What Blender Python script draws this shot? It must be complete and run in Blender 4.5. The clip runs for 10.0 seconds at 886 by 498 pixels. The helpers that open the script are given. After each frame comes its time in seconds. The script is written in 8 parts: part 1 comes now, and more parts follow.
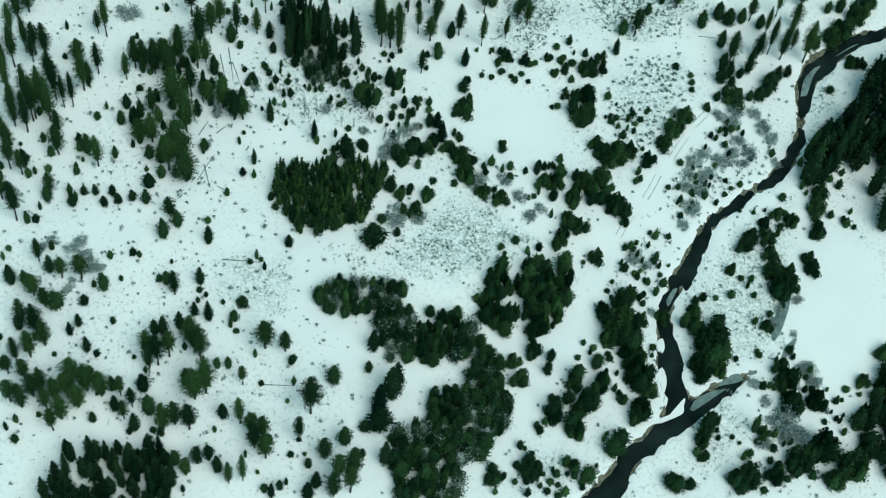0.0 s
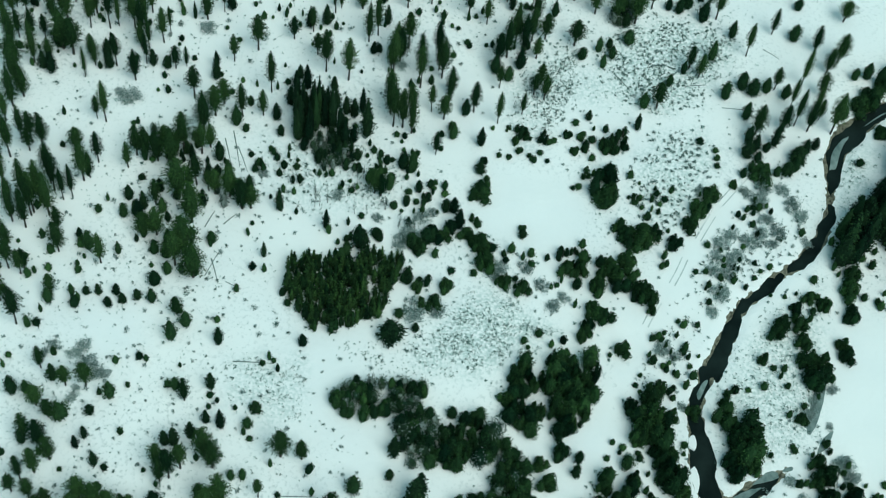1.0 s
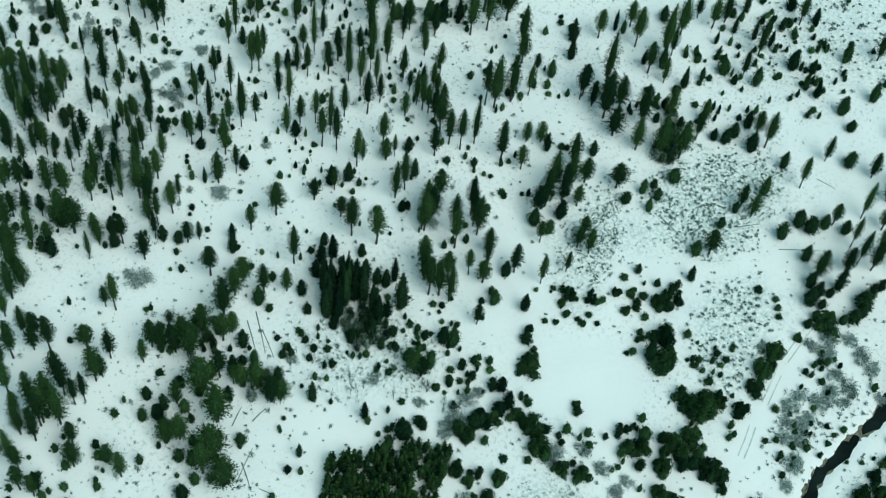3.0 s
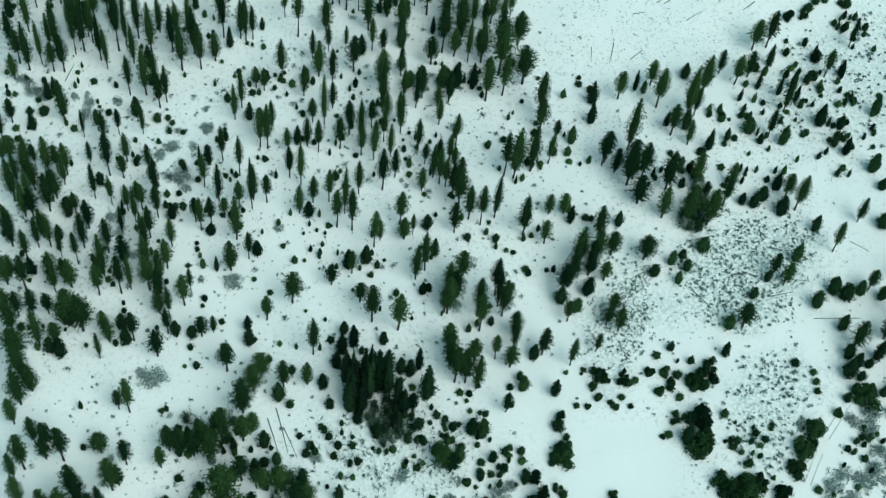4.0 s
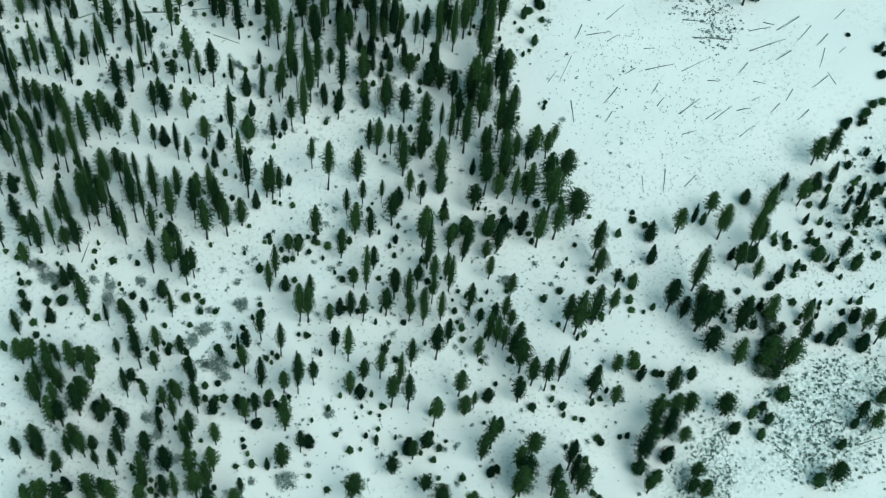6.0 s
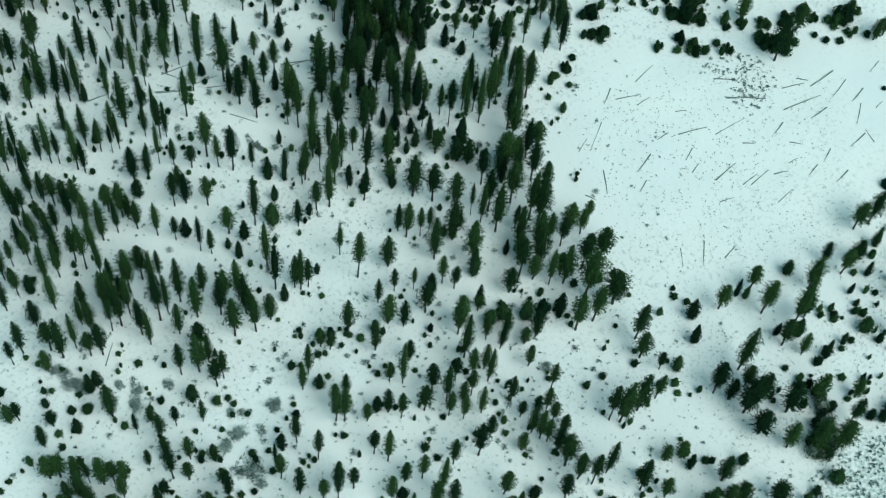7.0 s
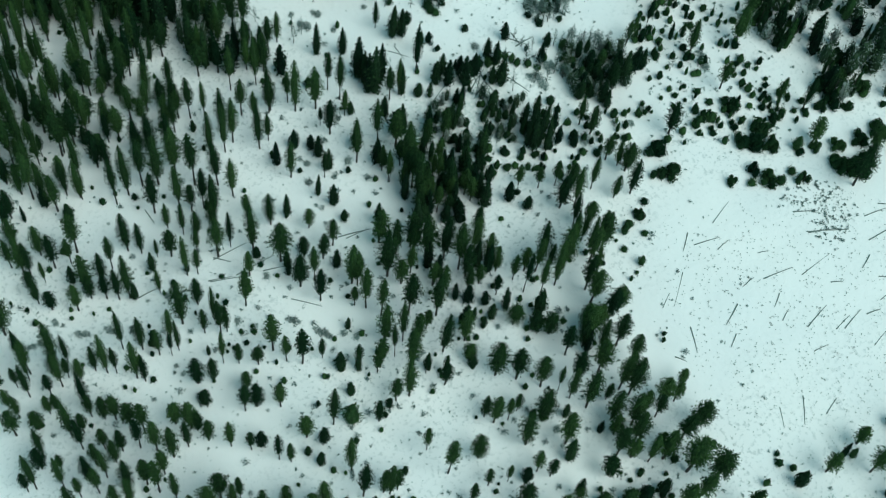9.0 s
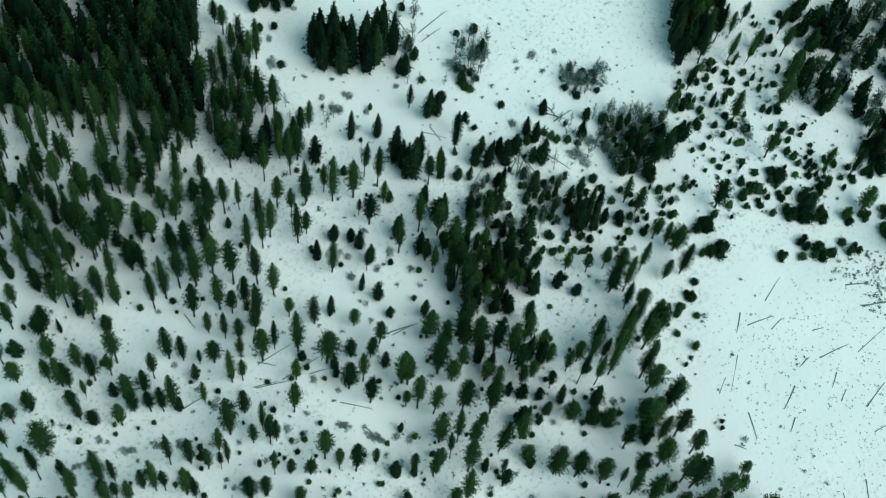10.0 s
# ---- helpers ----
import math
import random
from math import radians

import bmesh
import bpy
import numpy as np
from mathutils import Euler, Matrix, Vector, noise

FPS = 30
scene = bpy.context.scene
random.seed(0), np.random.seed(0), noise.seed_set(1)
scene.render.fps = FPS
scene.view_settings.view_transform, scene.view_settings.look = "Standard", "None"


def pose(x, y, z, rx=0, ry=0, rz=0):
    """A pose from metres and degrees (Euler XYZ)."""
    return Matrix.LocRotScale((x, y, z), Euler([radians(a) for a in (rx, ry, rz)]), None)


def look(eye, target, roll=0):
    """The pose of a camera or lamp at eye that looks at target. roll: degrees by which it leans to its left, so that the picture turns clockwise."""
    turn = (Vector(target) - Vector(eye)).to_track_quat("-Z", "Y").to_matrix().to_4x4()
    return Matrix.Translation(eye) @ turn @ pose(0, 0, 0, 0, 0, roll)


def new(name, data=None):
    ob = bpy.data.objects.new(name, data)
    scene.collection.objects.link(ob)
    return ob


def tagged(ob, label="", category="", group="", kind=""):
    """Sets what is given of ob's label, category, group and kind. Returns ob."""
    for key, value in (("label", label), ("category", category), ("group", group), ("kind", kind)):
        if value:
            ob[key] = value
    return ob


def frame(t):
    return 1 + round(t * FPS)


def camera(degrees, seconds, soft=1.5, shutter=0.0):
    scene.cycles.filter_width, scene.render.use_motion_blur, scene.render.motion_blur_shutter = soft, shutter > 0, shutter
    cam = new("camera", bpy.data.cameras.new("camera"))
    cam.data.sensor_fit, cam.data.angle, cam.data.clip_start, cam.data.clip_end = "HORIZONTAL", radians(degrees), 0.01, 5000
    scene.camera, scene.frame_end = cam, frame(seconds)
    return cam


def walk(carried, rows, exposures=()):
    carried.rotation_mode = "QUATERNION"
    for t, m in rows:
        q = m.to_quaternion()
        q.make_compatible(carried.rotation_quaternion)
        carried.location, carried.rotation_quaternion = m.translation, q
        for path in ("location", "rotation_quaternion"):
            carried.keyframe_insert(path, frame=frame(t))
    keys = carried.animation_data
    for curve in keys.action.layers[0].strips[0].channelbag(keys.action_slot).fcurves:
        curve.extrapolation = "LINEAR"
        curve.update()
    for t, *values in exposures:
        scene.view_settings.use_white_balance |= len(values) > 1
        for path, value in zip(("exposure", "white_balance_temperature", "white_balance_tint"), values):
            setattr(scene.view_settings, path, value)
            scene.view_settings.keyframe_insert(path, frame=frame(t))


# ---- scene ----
cam = camera(29, 10.0, soft=1.05)
PATH = [
    (0, 0.00, 0.00, 358.85, 32.880, -3.696, -14.131),
    (0.5, -0.68, 17.51, 357.82, 32.639, -3.823, -14.572),
    (1, -1.30, 34.83, 356.72, 32.331, -3.916, -15.175),
    (1.5, -1.93, 51.80, 355.60, 32.041, -3.938, -15.873),
    (2, -2.62, 68.27, 354.39, 31.787, -3.950, -16.610),
    (2.5, -3.13, 84.40, 353.12, 31.539, -3.901, -17.417),
    (4, -3.38, 131.93, 349.66, 30.565, -3.563, -20.177),
    (4.5, -3.48, 147.44, 348.71, 30.230, -3.403, -21.270),
    (5, -3.41, 163.07, 347.86, 29.858, -3.271, -22.369),
    (5.5, -3.35, 179.15, 347.29, 29.432, -3.190, -23.375),
    (7, -3.18, 230.53, 345.91, 27.773, -3.211, -26.512),
    (7.5, -3.22, 247.99, 345.91, 27.183, -3.248, -27.733),
    (8, -3.13, 265.72, 346.39, 26.536, -3.337, -28.956),
    (8.5, -2.86, 283.71, 347.31, 25.856, -3.415, -30.196),
    (9, -2.29, 302.00, 348.47, 25.127, -3.540, -31.354),
    (9.5, -1.24, 320.80, 349.57, 24.329, -3.653, -32.617),
    (10, 0.00, 339.90, 350.50, 23.519, -3.814, -33.768),
]
walk(cam, [(t, pose(x, y, z, rx, ry, rz)) for t, x, y, z, rx, ry, rz in PATH],
     exposures=[(0.0, -0.07, 5520, -17), (10.0, -0.07, 5520, -17)])

# ---- light: thin overcast, low winter sun behind cloud ----
SUN_TO = Vector((0.16, -0.50, 0.85)).normalized()
world = bpy.data.worlds.new("sky")
scene.world = world
world.use_nodes = True
wn = world.node_tree.nodes
sky = wn.new("ShaderNodeTexSky")
sky.sky_type, sky.sun_disc = "NISHITA", False
sky.sun_elevation = math.asin(SUN_TO.z)
sky.sun_rotation = math.atan2(SUN_TO.x, SUN_TO.y)
sky.dust_density, sky.air_density = 1.8, 1.2
# a thin even layer of cloud veils most of the blue
veil = wn.new("ShaderNodeMix")
veil.data_type = "RGBA"
veil.inputs[0].default_value = 0.7
veil.inputs[7].default_value = (4.6, 7.3, 7.7, 1)
world.node_tree.links.new(sky.outputs[0], veil.inputs[6])
world.node_tree.links.new(veil.outputs[2], wn["Background"].inputs[0])
wn["Background"].inputs[1].default_value = 0.055
sun = new("sun", bpy.data.lights.new("sun", "SUN"))
sun.data.energy, sun.data.angle, sun.data.color = 2.3, radians(40), (1, 0.87, 0.80)
sun.matrix_world = look((300, -150, 400), Vector((300, -150, 400)) - SUN_TO)


# ---- materials ----
def material(name, rough=0.8, spec=0.3):
    m = bpy.data.materials.new(name)
    m.use_nodes = True
    b = m.node_tree.nodes["Principled BSDF"]
    b.inputs["Roughness"].default_value = rough
    b.inputs["Specular IOR Level"].default_value = spec
    return m, m.node_tree.nodes, m.node_tree.links, b


def noise_node(nodes, links, scale, detail=4.0, space="Object"):
    c, n = nodes.new("ShaderNodeTexCoord"), nodes.new("ShaderNodeTexNoise")
    n.inputs["Scale"].default_value, n.inputs["Detail"].default_value = scale, detail
    links.new(c.outputs[space], n.inputs["Vector"])
    return n.outputs["Fac"]


def ramp(nodes, links, fac, stops):
    r = nodes.new("ShaderNodeValToRGB")
    e = r.color_ramp.elements
    while len(e) < len(stops):
        e.new(0.5)
    for s, (p, c) in zip(e, stops):
        s.position, s.color = p, (*c, 1)
    links.new(fac, r.inputs[0])
    return r.outputs[0]


def mixed(nodes, links, fac, a, b, mode="MIX"):
    m = nodes.new("ShaderNodeMix")
    m.data_type, m.blend_type = "RGBA", mode
    for value, socket in ((fac, m.inputs[0]), (a, m.inputs[6]), (b, m.inputs[7])):
        if isinstance(value, bpy.types.NodeSocket):
            links.new(value, socket)
        else:
            socket.default_value = value
    return m.outputs[2]


def bump(nodes, links, b, fac, strength, distance):
    n = nodes.new("ShaderNodeBump")
    n.inputs["Strength"].default_value, n.inputs["Distance"].default_value = strength, distance
    links.new(fac, n.inputs["Height"])
    links.new(n.outputs[0], b.inputs["Normal"])


def make_snow(name, clean=False):
    m, n, l, b = material(name, 0.75, 0.25)
    broad = ramp(n, l, noise_node(n, l, 0.035, 5), [(0.35, (0.90, 0.915, 0.925)), (0.65, (0.955, 0.955, 0.95))])
    if not clean:
        # grass stems and litter that show through thin snow
        thin = ramp(n, l, noise_node(n, l, 1.1, 8), [(0.53, (1, 1, 1)), (0.68, (0.55, 0.59, 0.59))])
        where = ramp(n, l, noise_node(n, l, 0.03, 3), [(0.42, (0.0, 0.0, 0.0)), (0.62, (0.6, 0.6, 0.6))])
        open_field = n.new("ShaderNodeAttribute")
        open_field.attribute_name = "thin"
        where = mixed(n, l, 1.0, where, open_field.outputs["Color"], "MULTIPLY")
        dirty = mixed(n, l, 1.0, broad, thin, "MULTIPLY")
        broad = mixed(n, l, where, broad, dirty)
        # sage and grass that stand through the snow in the scrub patches
        low = n.new("ShaderNodeAttribute")
        low.attribute_name = "scrub"
        stems = ramp(n, l, noise_node(n, l, 1.3, 8), [(0.40, (0.0, 0.0, 0.0)), (0.62, (1.0, 1.0, 1.0))])
        some = mixed(n, l, 1.0, low.outputs["Color"], stems, "MULTIPLY")
        broad = mixed(n, l, some, broad, (0.30, 0.44, 0.41, 1))
        # bare earth and dead grass where the bank breaks off to the water
        at = n.new("ShaderNodeAttribute")
        at.attribute_name = "to_water"
        rough = n.new("ShaderNodeMath")
        rough.operation = "MULTIPLY_ADD"
        l.new(noise_node(n, l, 0.35, 6), rough.inputs[0])
        rough.inputs[1].default_value = -3.4
        l.new(at.outputs["Fac"], rough.inputs[2])
        edge = ramp(n, l, rough.outputs[0], [(0.0, (1, 1, 1)), (0.12, (0, 0, 0))])
        earth = ramp(n, l, noise_node(n, l, 1.2, 6), [(0.35, (0.05, 0.05, 0.035)), (0.65, (0.24, 0.23, 0.17))])
        off = n.new("ShaderNodeMath")
        off.operation = "ADD"
        off.inputs[1].default_value = 1.7
        l.new(rough.outputs[0], off.inputs[0])
        l.new(off.outputs[0], edge.node.inputs[0])
        broad = mixed(n, l, edge, broad, earth)
    l.new(broad, b.inputs["Base Color"])
    bump(n, l, b, noise_node(n, l, 0.7, 6), 0.35, 0.5)
    return m


def make_leaf(name, dark, light, frost=0.0, white=0.36):
    m, n, l, b = material(name, 0.85, 0.06)
    info = n.new("ShaderNodeObjectInfo")
    geo = n.new("ShaderNodeNewGeometry")
    own = n.new("ShaderNodeAttribute")
    own.attribute_name = "tree_tone"
    both = n.new("ShaderNodeMath")
    both.operation = "ADD"
    l.new(info.outputs["Random"], both.inputs[0])
    l.new(own.outputs["Fac"], both.inputs[1])
    each = n.new("ShaderNodeMath")
    each.operation = "FRACT"
    l.new(both.outputs[0], each.inputs[0])
    tone = mixed(n, l, each.outputs[0], (*dark, 1), (*light, 1))
    leaf = ramp(n, l, geo.outputs["Random Per Island"], [(0.0, (0.36, 0.4, 0.42)), (0.6, (0.9, 0.92, 0.9)), (1.0, (1.4, 1.42, 1.4) if frost else (1.8, 1.75, 1.35))])
    tone = mixed(n, l, 1.0, tone, leaf, "MULTIPLY")
    if frost:
        snowy = ramp(n, l, geo.outputs["Random Per Island"], [(1 - frost - 0.02, (0, 0, 0)), (1 - frost, (white, white, white))])
        tone = mixed(n, l, snowy, tone, (0.62, 0.66, 0.68, 1))
    l.new(tone, b.inputs["Base Color"])
    return m


def make_plain(name, a, c, scale, rough=0.85, rise=0.4, far=0.05):
    m, n, l, b = material(name, rough, 0.2)
    f = noise_node(n, l, scale, 6)
    l.new(ramp(n, l, f, [(0.3, a), (0.7, c)]), b.inputs["Base Color"])
    bump(n, l, b, f, rise, far)
    return m


SNOW = make_snow("snow")
CLEAN = make_snow("clean_snow", True)
PINE = make_leaf("pine_needles", (0.008, 0.025, 0.012), (0.047, 0.092, 0.032))
FIR = make_leaf("fir_needles", (0.005, 0.018, 0.011), (0.023, 0.050, 0.023))
JUNIPER = make_leaf("juniper_foliage", (0.007, 0.024, 0.013), (0.042, 0.088, 0.034))
BRUSH = make_leaf("frosted_brush", (0.024, 0.056, 0.034), (0.066, 0.105, 0.058), 0.24)
TWIG = make_leaf("grey_twigs", (0.07, 0.12, 0.105), (0.15, 0.225, 0.195), 0.2)
SAGE = make_leaf("sage_and_grass", (0.11, 0.20, 0.18), (0.28, 0.40, 0.36), 0.3)
MOUND = make_leaf("sagebrush_mound", (0.055, 0.12, 0.105), (0.17, 0.27, 0.24), 0.28, 0.5)
SHRUBWOOD = make_leaf("leafless_shrub", (0.12, 0.19, 0.165), (0.30, 0.40, 0.36), 0.45, 0.5)
BARK = make_plain("bark", (0.030, 0.030, 0.028), (0.085, 0.080, 0.072), 3.0)
DEADWOOD = make_plain("weathered_wood", (0.08, 0.11, 0.105), (0.24, 0.29, 0.275), 2.0)
EARTH = make_plain("river_bank_earth", (0.10, 0.085, 0.06), (0.30, 0.27, 0.21), 0.9)
WATER, wt_n, wt_l, wt_b = material("river_water", 0.12, 0.12)
wt_l.new(ramp(wt_n, wt_l, noise_node(wt_n, wt_l, 0.12, 5), [(0.35, (0.005, 0.009, 0.008)), (0.7, (0.018, 0.028, 0.025))]), wt_b.inputs["Base Color"])
bump(wt_n, wt_l, wt_b, noise_node(wt_n, wt_l, 1.4, 4), 0.12, 0.05)
ICE = make_plain("river_ice", (0.10, 0.15, 0.145), (0.26, 0.32, 0.31), 0.5, 0.35, 0.15)

# ---- the lie of the land ----
RIVER = [(91.7, 144.6, 6.2), (98.5, 149.0, 6.1), (104.8, 153.5, 5.3), (111.4, 158.8, 4.7), (118.4, 162.7, 3.9), (123.8, 166.9, 4.4), (126.5, 171.7, 5.4), (126.9, 177.7, 5.7), (128.2, 183.7, 5.2), (129.5, 189.7, 4.0), (130.6, 194.2, 3.3), (133.8, 198.5, 3.3), (137.7, 202.8, 4.4), (142.2, 207.0, 4.5), (146.2, 212.1, 3.4), (150.5, 216.5, 3.0), (155.8, 219.6, 2.7), (161.6, 222.5, 2.7), (166.4, 224.8, 2.4), (173.2, 227.8, 3.1), (177.8, 231.5, 3.6), (182.0, 236.3, 2.8), (184.9, 241.3, 2.2), (187.3, 246.5, 2.5), (190.4, 252.6, 4.9), (195.3, 259.1, 5.8), (202.9, 263.3, 5.2), (212.1, 266.9, 4.4), (221.0, 268.1, 3.9), (234.1, 268.7, 4.0), (255.2, 267.2, 4.0)]
SIDE = [(118.4, 162.7, 4.7), (124.3, 165.3, 4.8), (130.4, 168.0, 4.6), (136.9, 170.7, 4.2), (143.3, 173.1, 3.1), (148.2, 174.1, 1.4)]
ROAD = [(61.3, 148.9), (70.1, 156.9), (79.5, 166.6), (87.1, 174.0), (94.0, 181.0), (103.3, 190.9), (111.3, 200.6), (118.3, 209.1), (126.2, 217.8), (135.1, 226.6), (143.8, 233.9), (152.1, 242.4), (160.9, 249.3), (171.0, 257.2), (182.2, 265.1)]
BRANCH = [(78.9, 200.4), (82.8, 195.9), (86.6, 190.9), (90.9, 185.3)]


def smooth_line(points, steps=8):
    """A Catmull-Rom line through points of any dimension."""
    p = np.array(points, float)
    p = np.vstack([2 * p[0] - p[1], p, 2 * p[-1] - p[-2]])
    out = []
    for i in range(1, len(p) - 2):
        for k in range(steps):
            s = k / steps
            out.append(0.5 * (2 * p[i] + (p[i + 1] - p[i - 1]) * s + (2 * p[i - 1] - 5 * p[i] + 4 * p[i + 1] - p[i + 2]) * s * s + (3 * p[i] - p[i - 1] - 3 * p[i + 1] + p[i + 2]) * s ** 3))
    out.append(p[-2])
    return np.array(out)


RIVER_LINE, SIDE_LINE, ROAD_LINE, BRANCH_LINE = smooth_line(RIVER), smooth_line(SIDE), smooth_line(ROAD), smooth_line(BRANCH)


def waves(x, y, seed, size):
    """Smooth cheap value noise on arrays, about -1 to 1."""
    rng = np.random.RandomState(seed)
    out = np.zeros_like(x)
    for k in range(6):
        a, ph = rng.uniform(0, 2 * np.pi), rng.uniform(0, 2 * np.pi)
        f = rng.uniform(0.6, 1.6) * 2 * np.pi / size
        out += np.sin((x * np.cos(a) + y * np.sin(a)) * f + ph)
    return out / 3.4


def to_line(x, y, line):
    """How far points lie from a line, and the line's third value there."""
    d, v = np.full(x.shape, 1e9), np.zeros(x.shape)
    for a, b in zip(line[:-1], line[1:]):
        e = b[:2] - a[:2]
        s = np.clip(((x - a[0]) * e[0] + (y - a[1]) * e[1]) / (e @ e + 1e-9), 0, 1)
        q = np.hypot(x - a[0] - s * e[0], y - a[1] - s * e[1])
        near = q < d
        d = np.where(near, q, d)
        if len(a) > 2:
            v = np.where(near, a[2] + s * (b[2] - a[2]), v)
    return d, v


def near_water(x, y):
    """How far points lie outside the river's and the side channel's edges."""
    return np.minimum(*(d - w / 2 for d, w in (to_line(x, y, RIVER_LINE), to_line(x, y, SIDE_LINE))))


def slope(x, y):
    """The broad lie of the valley: it falls towards the river."""
    a, b = np.clip((np.asarray(x) - 110) / 100, -2.2, 2.4), np.clip((np.asarray(y) - 250) / 100, -2.0, 3.6)
    return -5.727 * a + 7.269 * b + -0.351 * a * a + 0.861 * a * b + -2.006 * b * b


def land(x, y):
    """The height of the snow surface."""
    x, y = np.asarray(x, float), np.asarray(y, float)
    z = 0.35 * waves(x, y, 1, 60) + 0.12 * waves(x, y, 2, 14) + 0.05 * waves(x, y, 3, 4)
    edge = near_water(x, y) + 0.8 * waves(x, y, 5, 9) + 0.55 * waves(x, y, 6, 4)
    z = z * np.clip(edge / 6, 0, 1) + slope(x, y)
    return z - 1.5 * (1 - np.clip((edge + 0.9) / 1.5, 0, 1))


def ground_z(x, y):
    return float(land(np.array([x]), np.array([y]))[0])


def mesh_from(name, verts, faces, mats, which=None, flat=True):
    me = bpy.data.meshes.new(name)
    me.from_pydata(np.asarray(verts).tolist(), [], faces if isinstance(faces, list) else np.asarray(faces).tolist())
    for m in mats:
        me.materials.append(m)
    if which is not None:
        me.polygons.foreach_set("material_index", np.asarray(which, np.int32))
    if not flat:
        me.polygons.foreach_set("use_smooth", np.ones(len(me.polygons), bool))
    me.update()
    return me


def spaced(lo, hi, step, reach):
    """Even steps from lo to hi, then ever longer ones out to reach."""
    inner = list(np.arange(lo, hi + step / 2, step))
    out, s = [], step
    a = inner[-1]
    while a < reach:
        s *= 1.35
        a += s
        out.append(a)
    below, s, a = [], step, lo
    while a > -reach:
        s *= 1.35
        a -= s
        below.append(a)
    return np.array(below[::-1] + inner + out)


SCRUB = [
    ([(135.2, 296.0), (143.5, 304.8), (157.7, 309.0), (173.2, 303.9), (180.5, 292.9), (173.5, 283.6), (159.1, 273.0), (147.0, 272.7), (133.8, 279.5)], 0.58),
    ([(115.8, 295.4), (122.6, 301.2), (133.6, 302.8), (133.9, 293.3), (126.1, 280.2), (117.0, 277.7), (112.4, 287.2)], 0.58),
    ([(136.0, 265.9), (144.4, 272.3), (157.7, 272.4), (164.1, 263.8), (159.7, 253.2), (148.3, 243.0), (140.0, 237.1), (132.2, 242.7), (130.7, 253.7)], 0.5),
    ([(64.8, 222.6), (72.3, 229.6), (79.1, 233.6), (90.2, 236.1), (99.9, 226.9), (106.6, 218.4), (94.2, 211.4), (78.9, 209.1), (61.3, 213.6)], 0.58),
    ([(135.5, 198.2), (147.5, 211.1), (157.4, 217.2), (175.3, 222.2), (173.7, 208.7), (166.5, 193.3), (159.4, 175.4), (143.2, 175.0), (130.3, 172.6)], 0.5),
    ([(22.4, 230.4), (44.0, 226.0), (41.3, 206.0), (30.3, 206.3), (19.5, 214.3)], 0.43),
    ([(130.3, 172.6), (145.1, 171.6), (142.6, 155.5), (128.3, 147.9), (118.1, 152.6)], 0.43),
    ([(81.2, 167.8), (97.8, 166.3), (100.1, 154.3), (93.5, 151.0), (77.5, 153.9)], 0.43),
    ([(108.5, 294.8), (133.2, 295.4), (152.8, 288.7), (147.7, 277.6), (125.2, 278.8), (120.5, 273.7), (114.9, 265.2), (103.7, 270.5)], 0.43),
    ([(189.9, 258.3), (210.2, 257.4), (196.9, 240.5), (183.4, 233.4)], 0.5),
    ([(177.2, 341.5), (200.9, 352.7), (224.7, 359.0), (247.8, 356.4), (219.4, 306.7), (178.7, 322.1)], 0.36),
    ([(41.7, 288.9), (73.9, 282.3), (80.6, 264.8), (67.6, 254.2), (45.3, 261.2), (38.7, 272.9)], 0.36),
    ([(100.9, 470.8), (137.2, 460.6), (128.3, 439.4), (96.6, 450.7)], 0.36),
]


def scrub_cover(x, y):
    """How thick low scrub stands: 1 well inside a patch, 0 outside."""
    cover = np.zeros(x.shape)
    for patch, much in SCRUB:
        p = np.array(patch)
        lo, hi = p.min(0), p.max(0)
        near = (x > lo[0]) & (x < hi[0]) & (y > lo[1]) & (y < hi[1])
        u, v = x[near], y[near]
        odd = np.zeros(u.shape, bool)
        for (x0, y0), (x1, y1) in zip(p, np.roll(p, -1, 0)):
            odd ^= ((y0 > v) != (y1 > v)) & (u < (x1 - x0) * (v - y0) / (y1 - y0 + 1e-9) + x0)
        rim = to_line(u, v, np.vstack([p, p[:1]]))[0] / 7 + 0.35 * waves(u, v, 90, 9)
        cover[near] = np.maximum(cover[near], np.where(odd, np.clip(rim, 0, 1) * much, 0))
    return cover


# smooth open snowfields where nothing grows: middle and radius
FIELDS = [((102.8, 255.1), 12.0), ((108.8, 251.5), 13.0), ((179.3, 197.8), 13.0), ((174.6, 180.7), 15.0)]
gx, gy = spaced(-50, 270, 1.7, 3500), spaced(115, 600, 1.7, 3500)
GX, GY = np.meshgrid(gx, gy)
GZ = np.zeros_like(GX)
GZ = land(GX, GY)
cols = len(gx)
ids = np.arange(GX.size).reshape(GX.shape)
quads = np.stack([ids[:-1, :-1], ids[:-1, 1:], ids[1:, 1:], ids[1:, :-1]], -1).reshape(-1, 4)
shore = np.full(GX.shape, 99.0)
close = (GX > 60) & (GX < 330) & (GY > 60) & (GY < 330)
shore[close] = near_water(GX[close], GY[close])
me = mesh_from("ground", np.stack([GX, GY, GZ], -1).reshape(-1, 3), quads, [SNOW], flat=False)
me.attributes.new("thin", "FLOAT", "POINT").data.foreach_set("value", np.min([np.clip(np.hypot(GX - x, GY - y) / r - 0.7, 0, 0.4) / 0.4 for (x, y), r in FIELDS], axis=0).ravel())
me.attributes.new("to_water", "FLOAT", "POINT").data.foreach_set("value", shore.ravel())
me.attributes.new("scrub", "FLOAT", "POINT").data.foreach_set("value", scrub_cover(GX, GY).ravel())
tagged(new("ground", me), "snow-covered valley floor and forest floor with grass showing through", "ground", kind="structure")


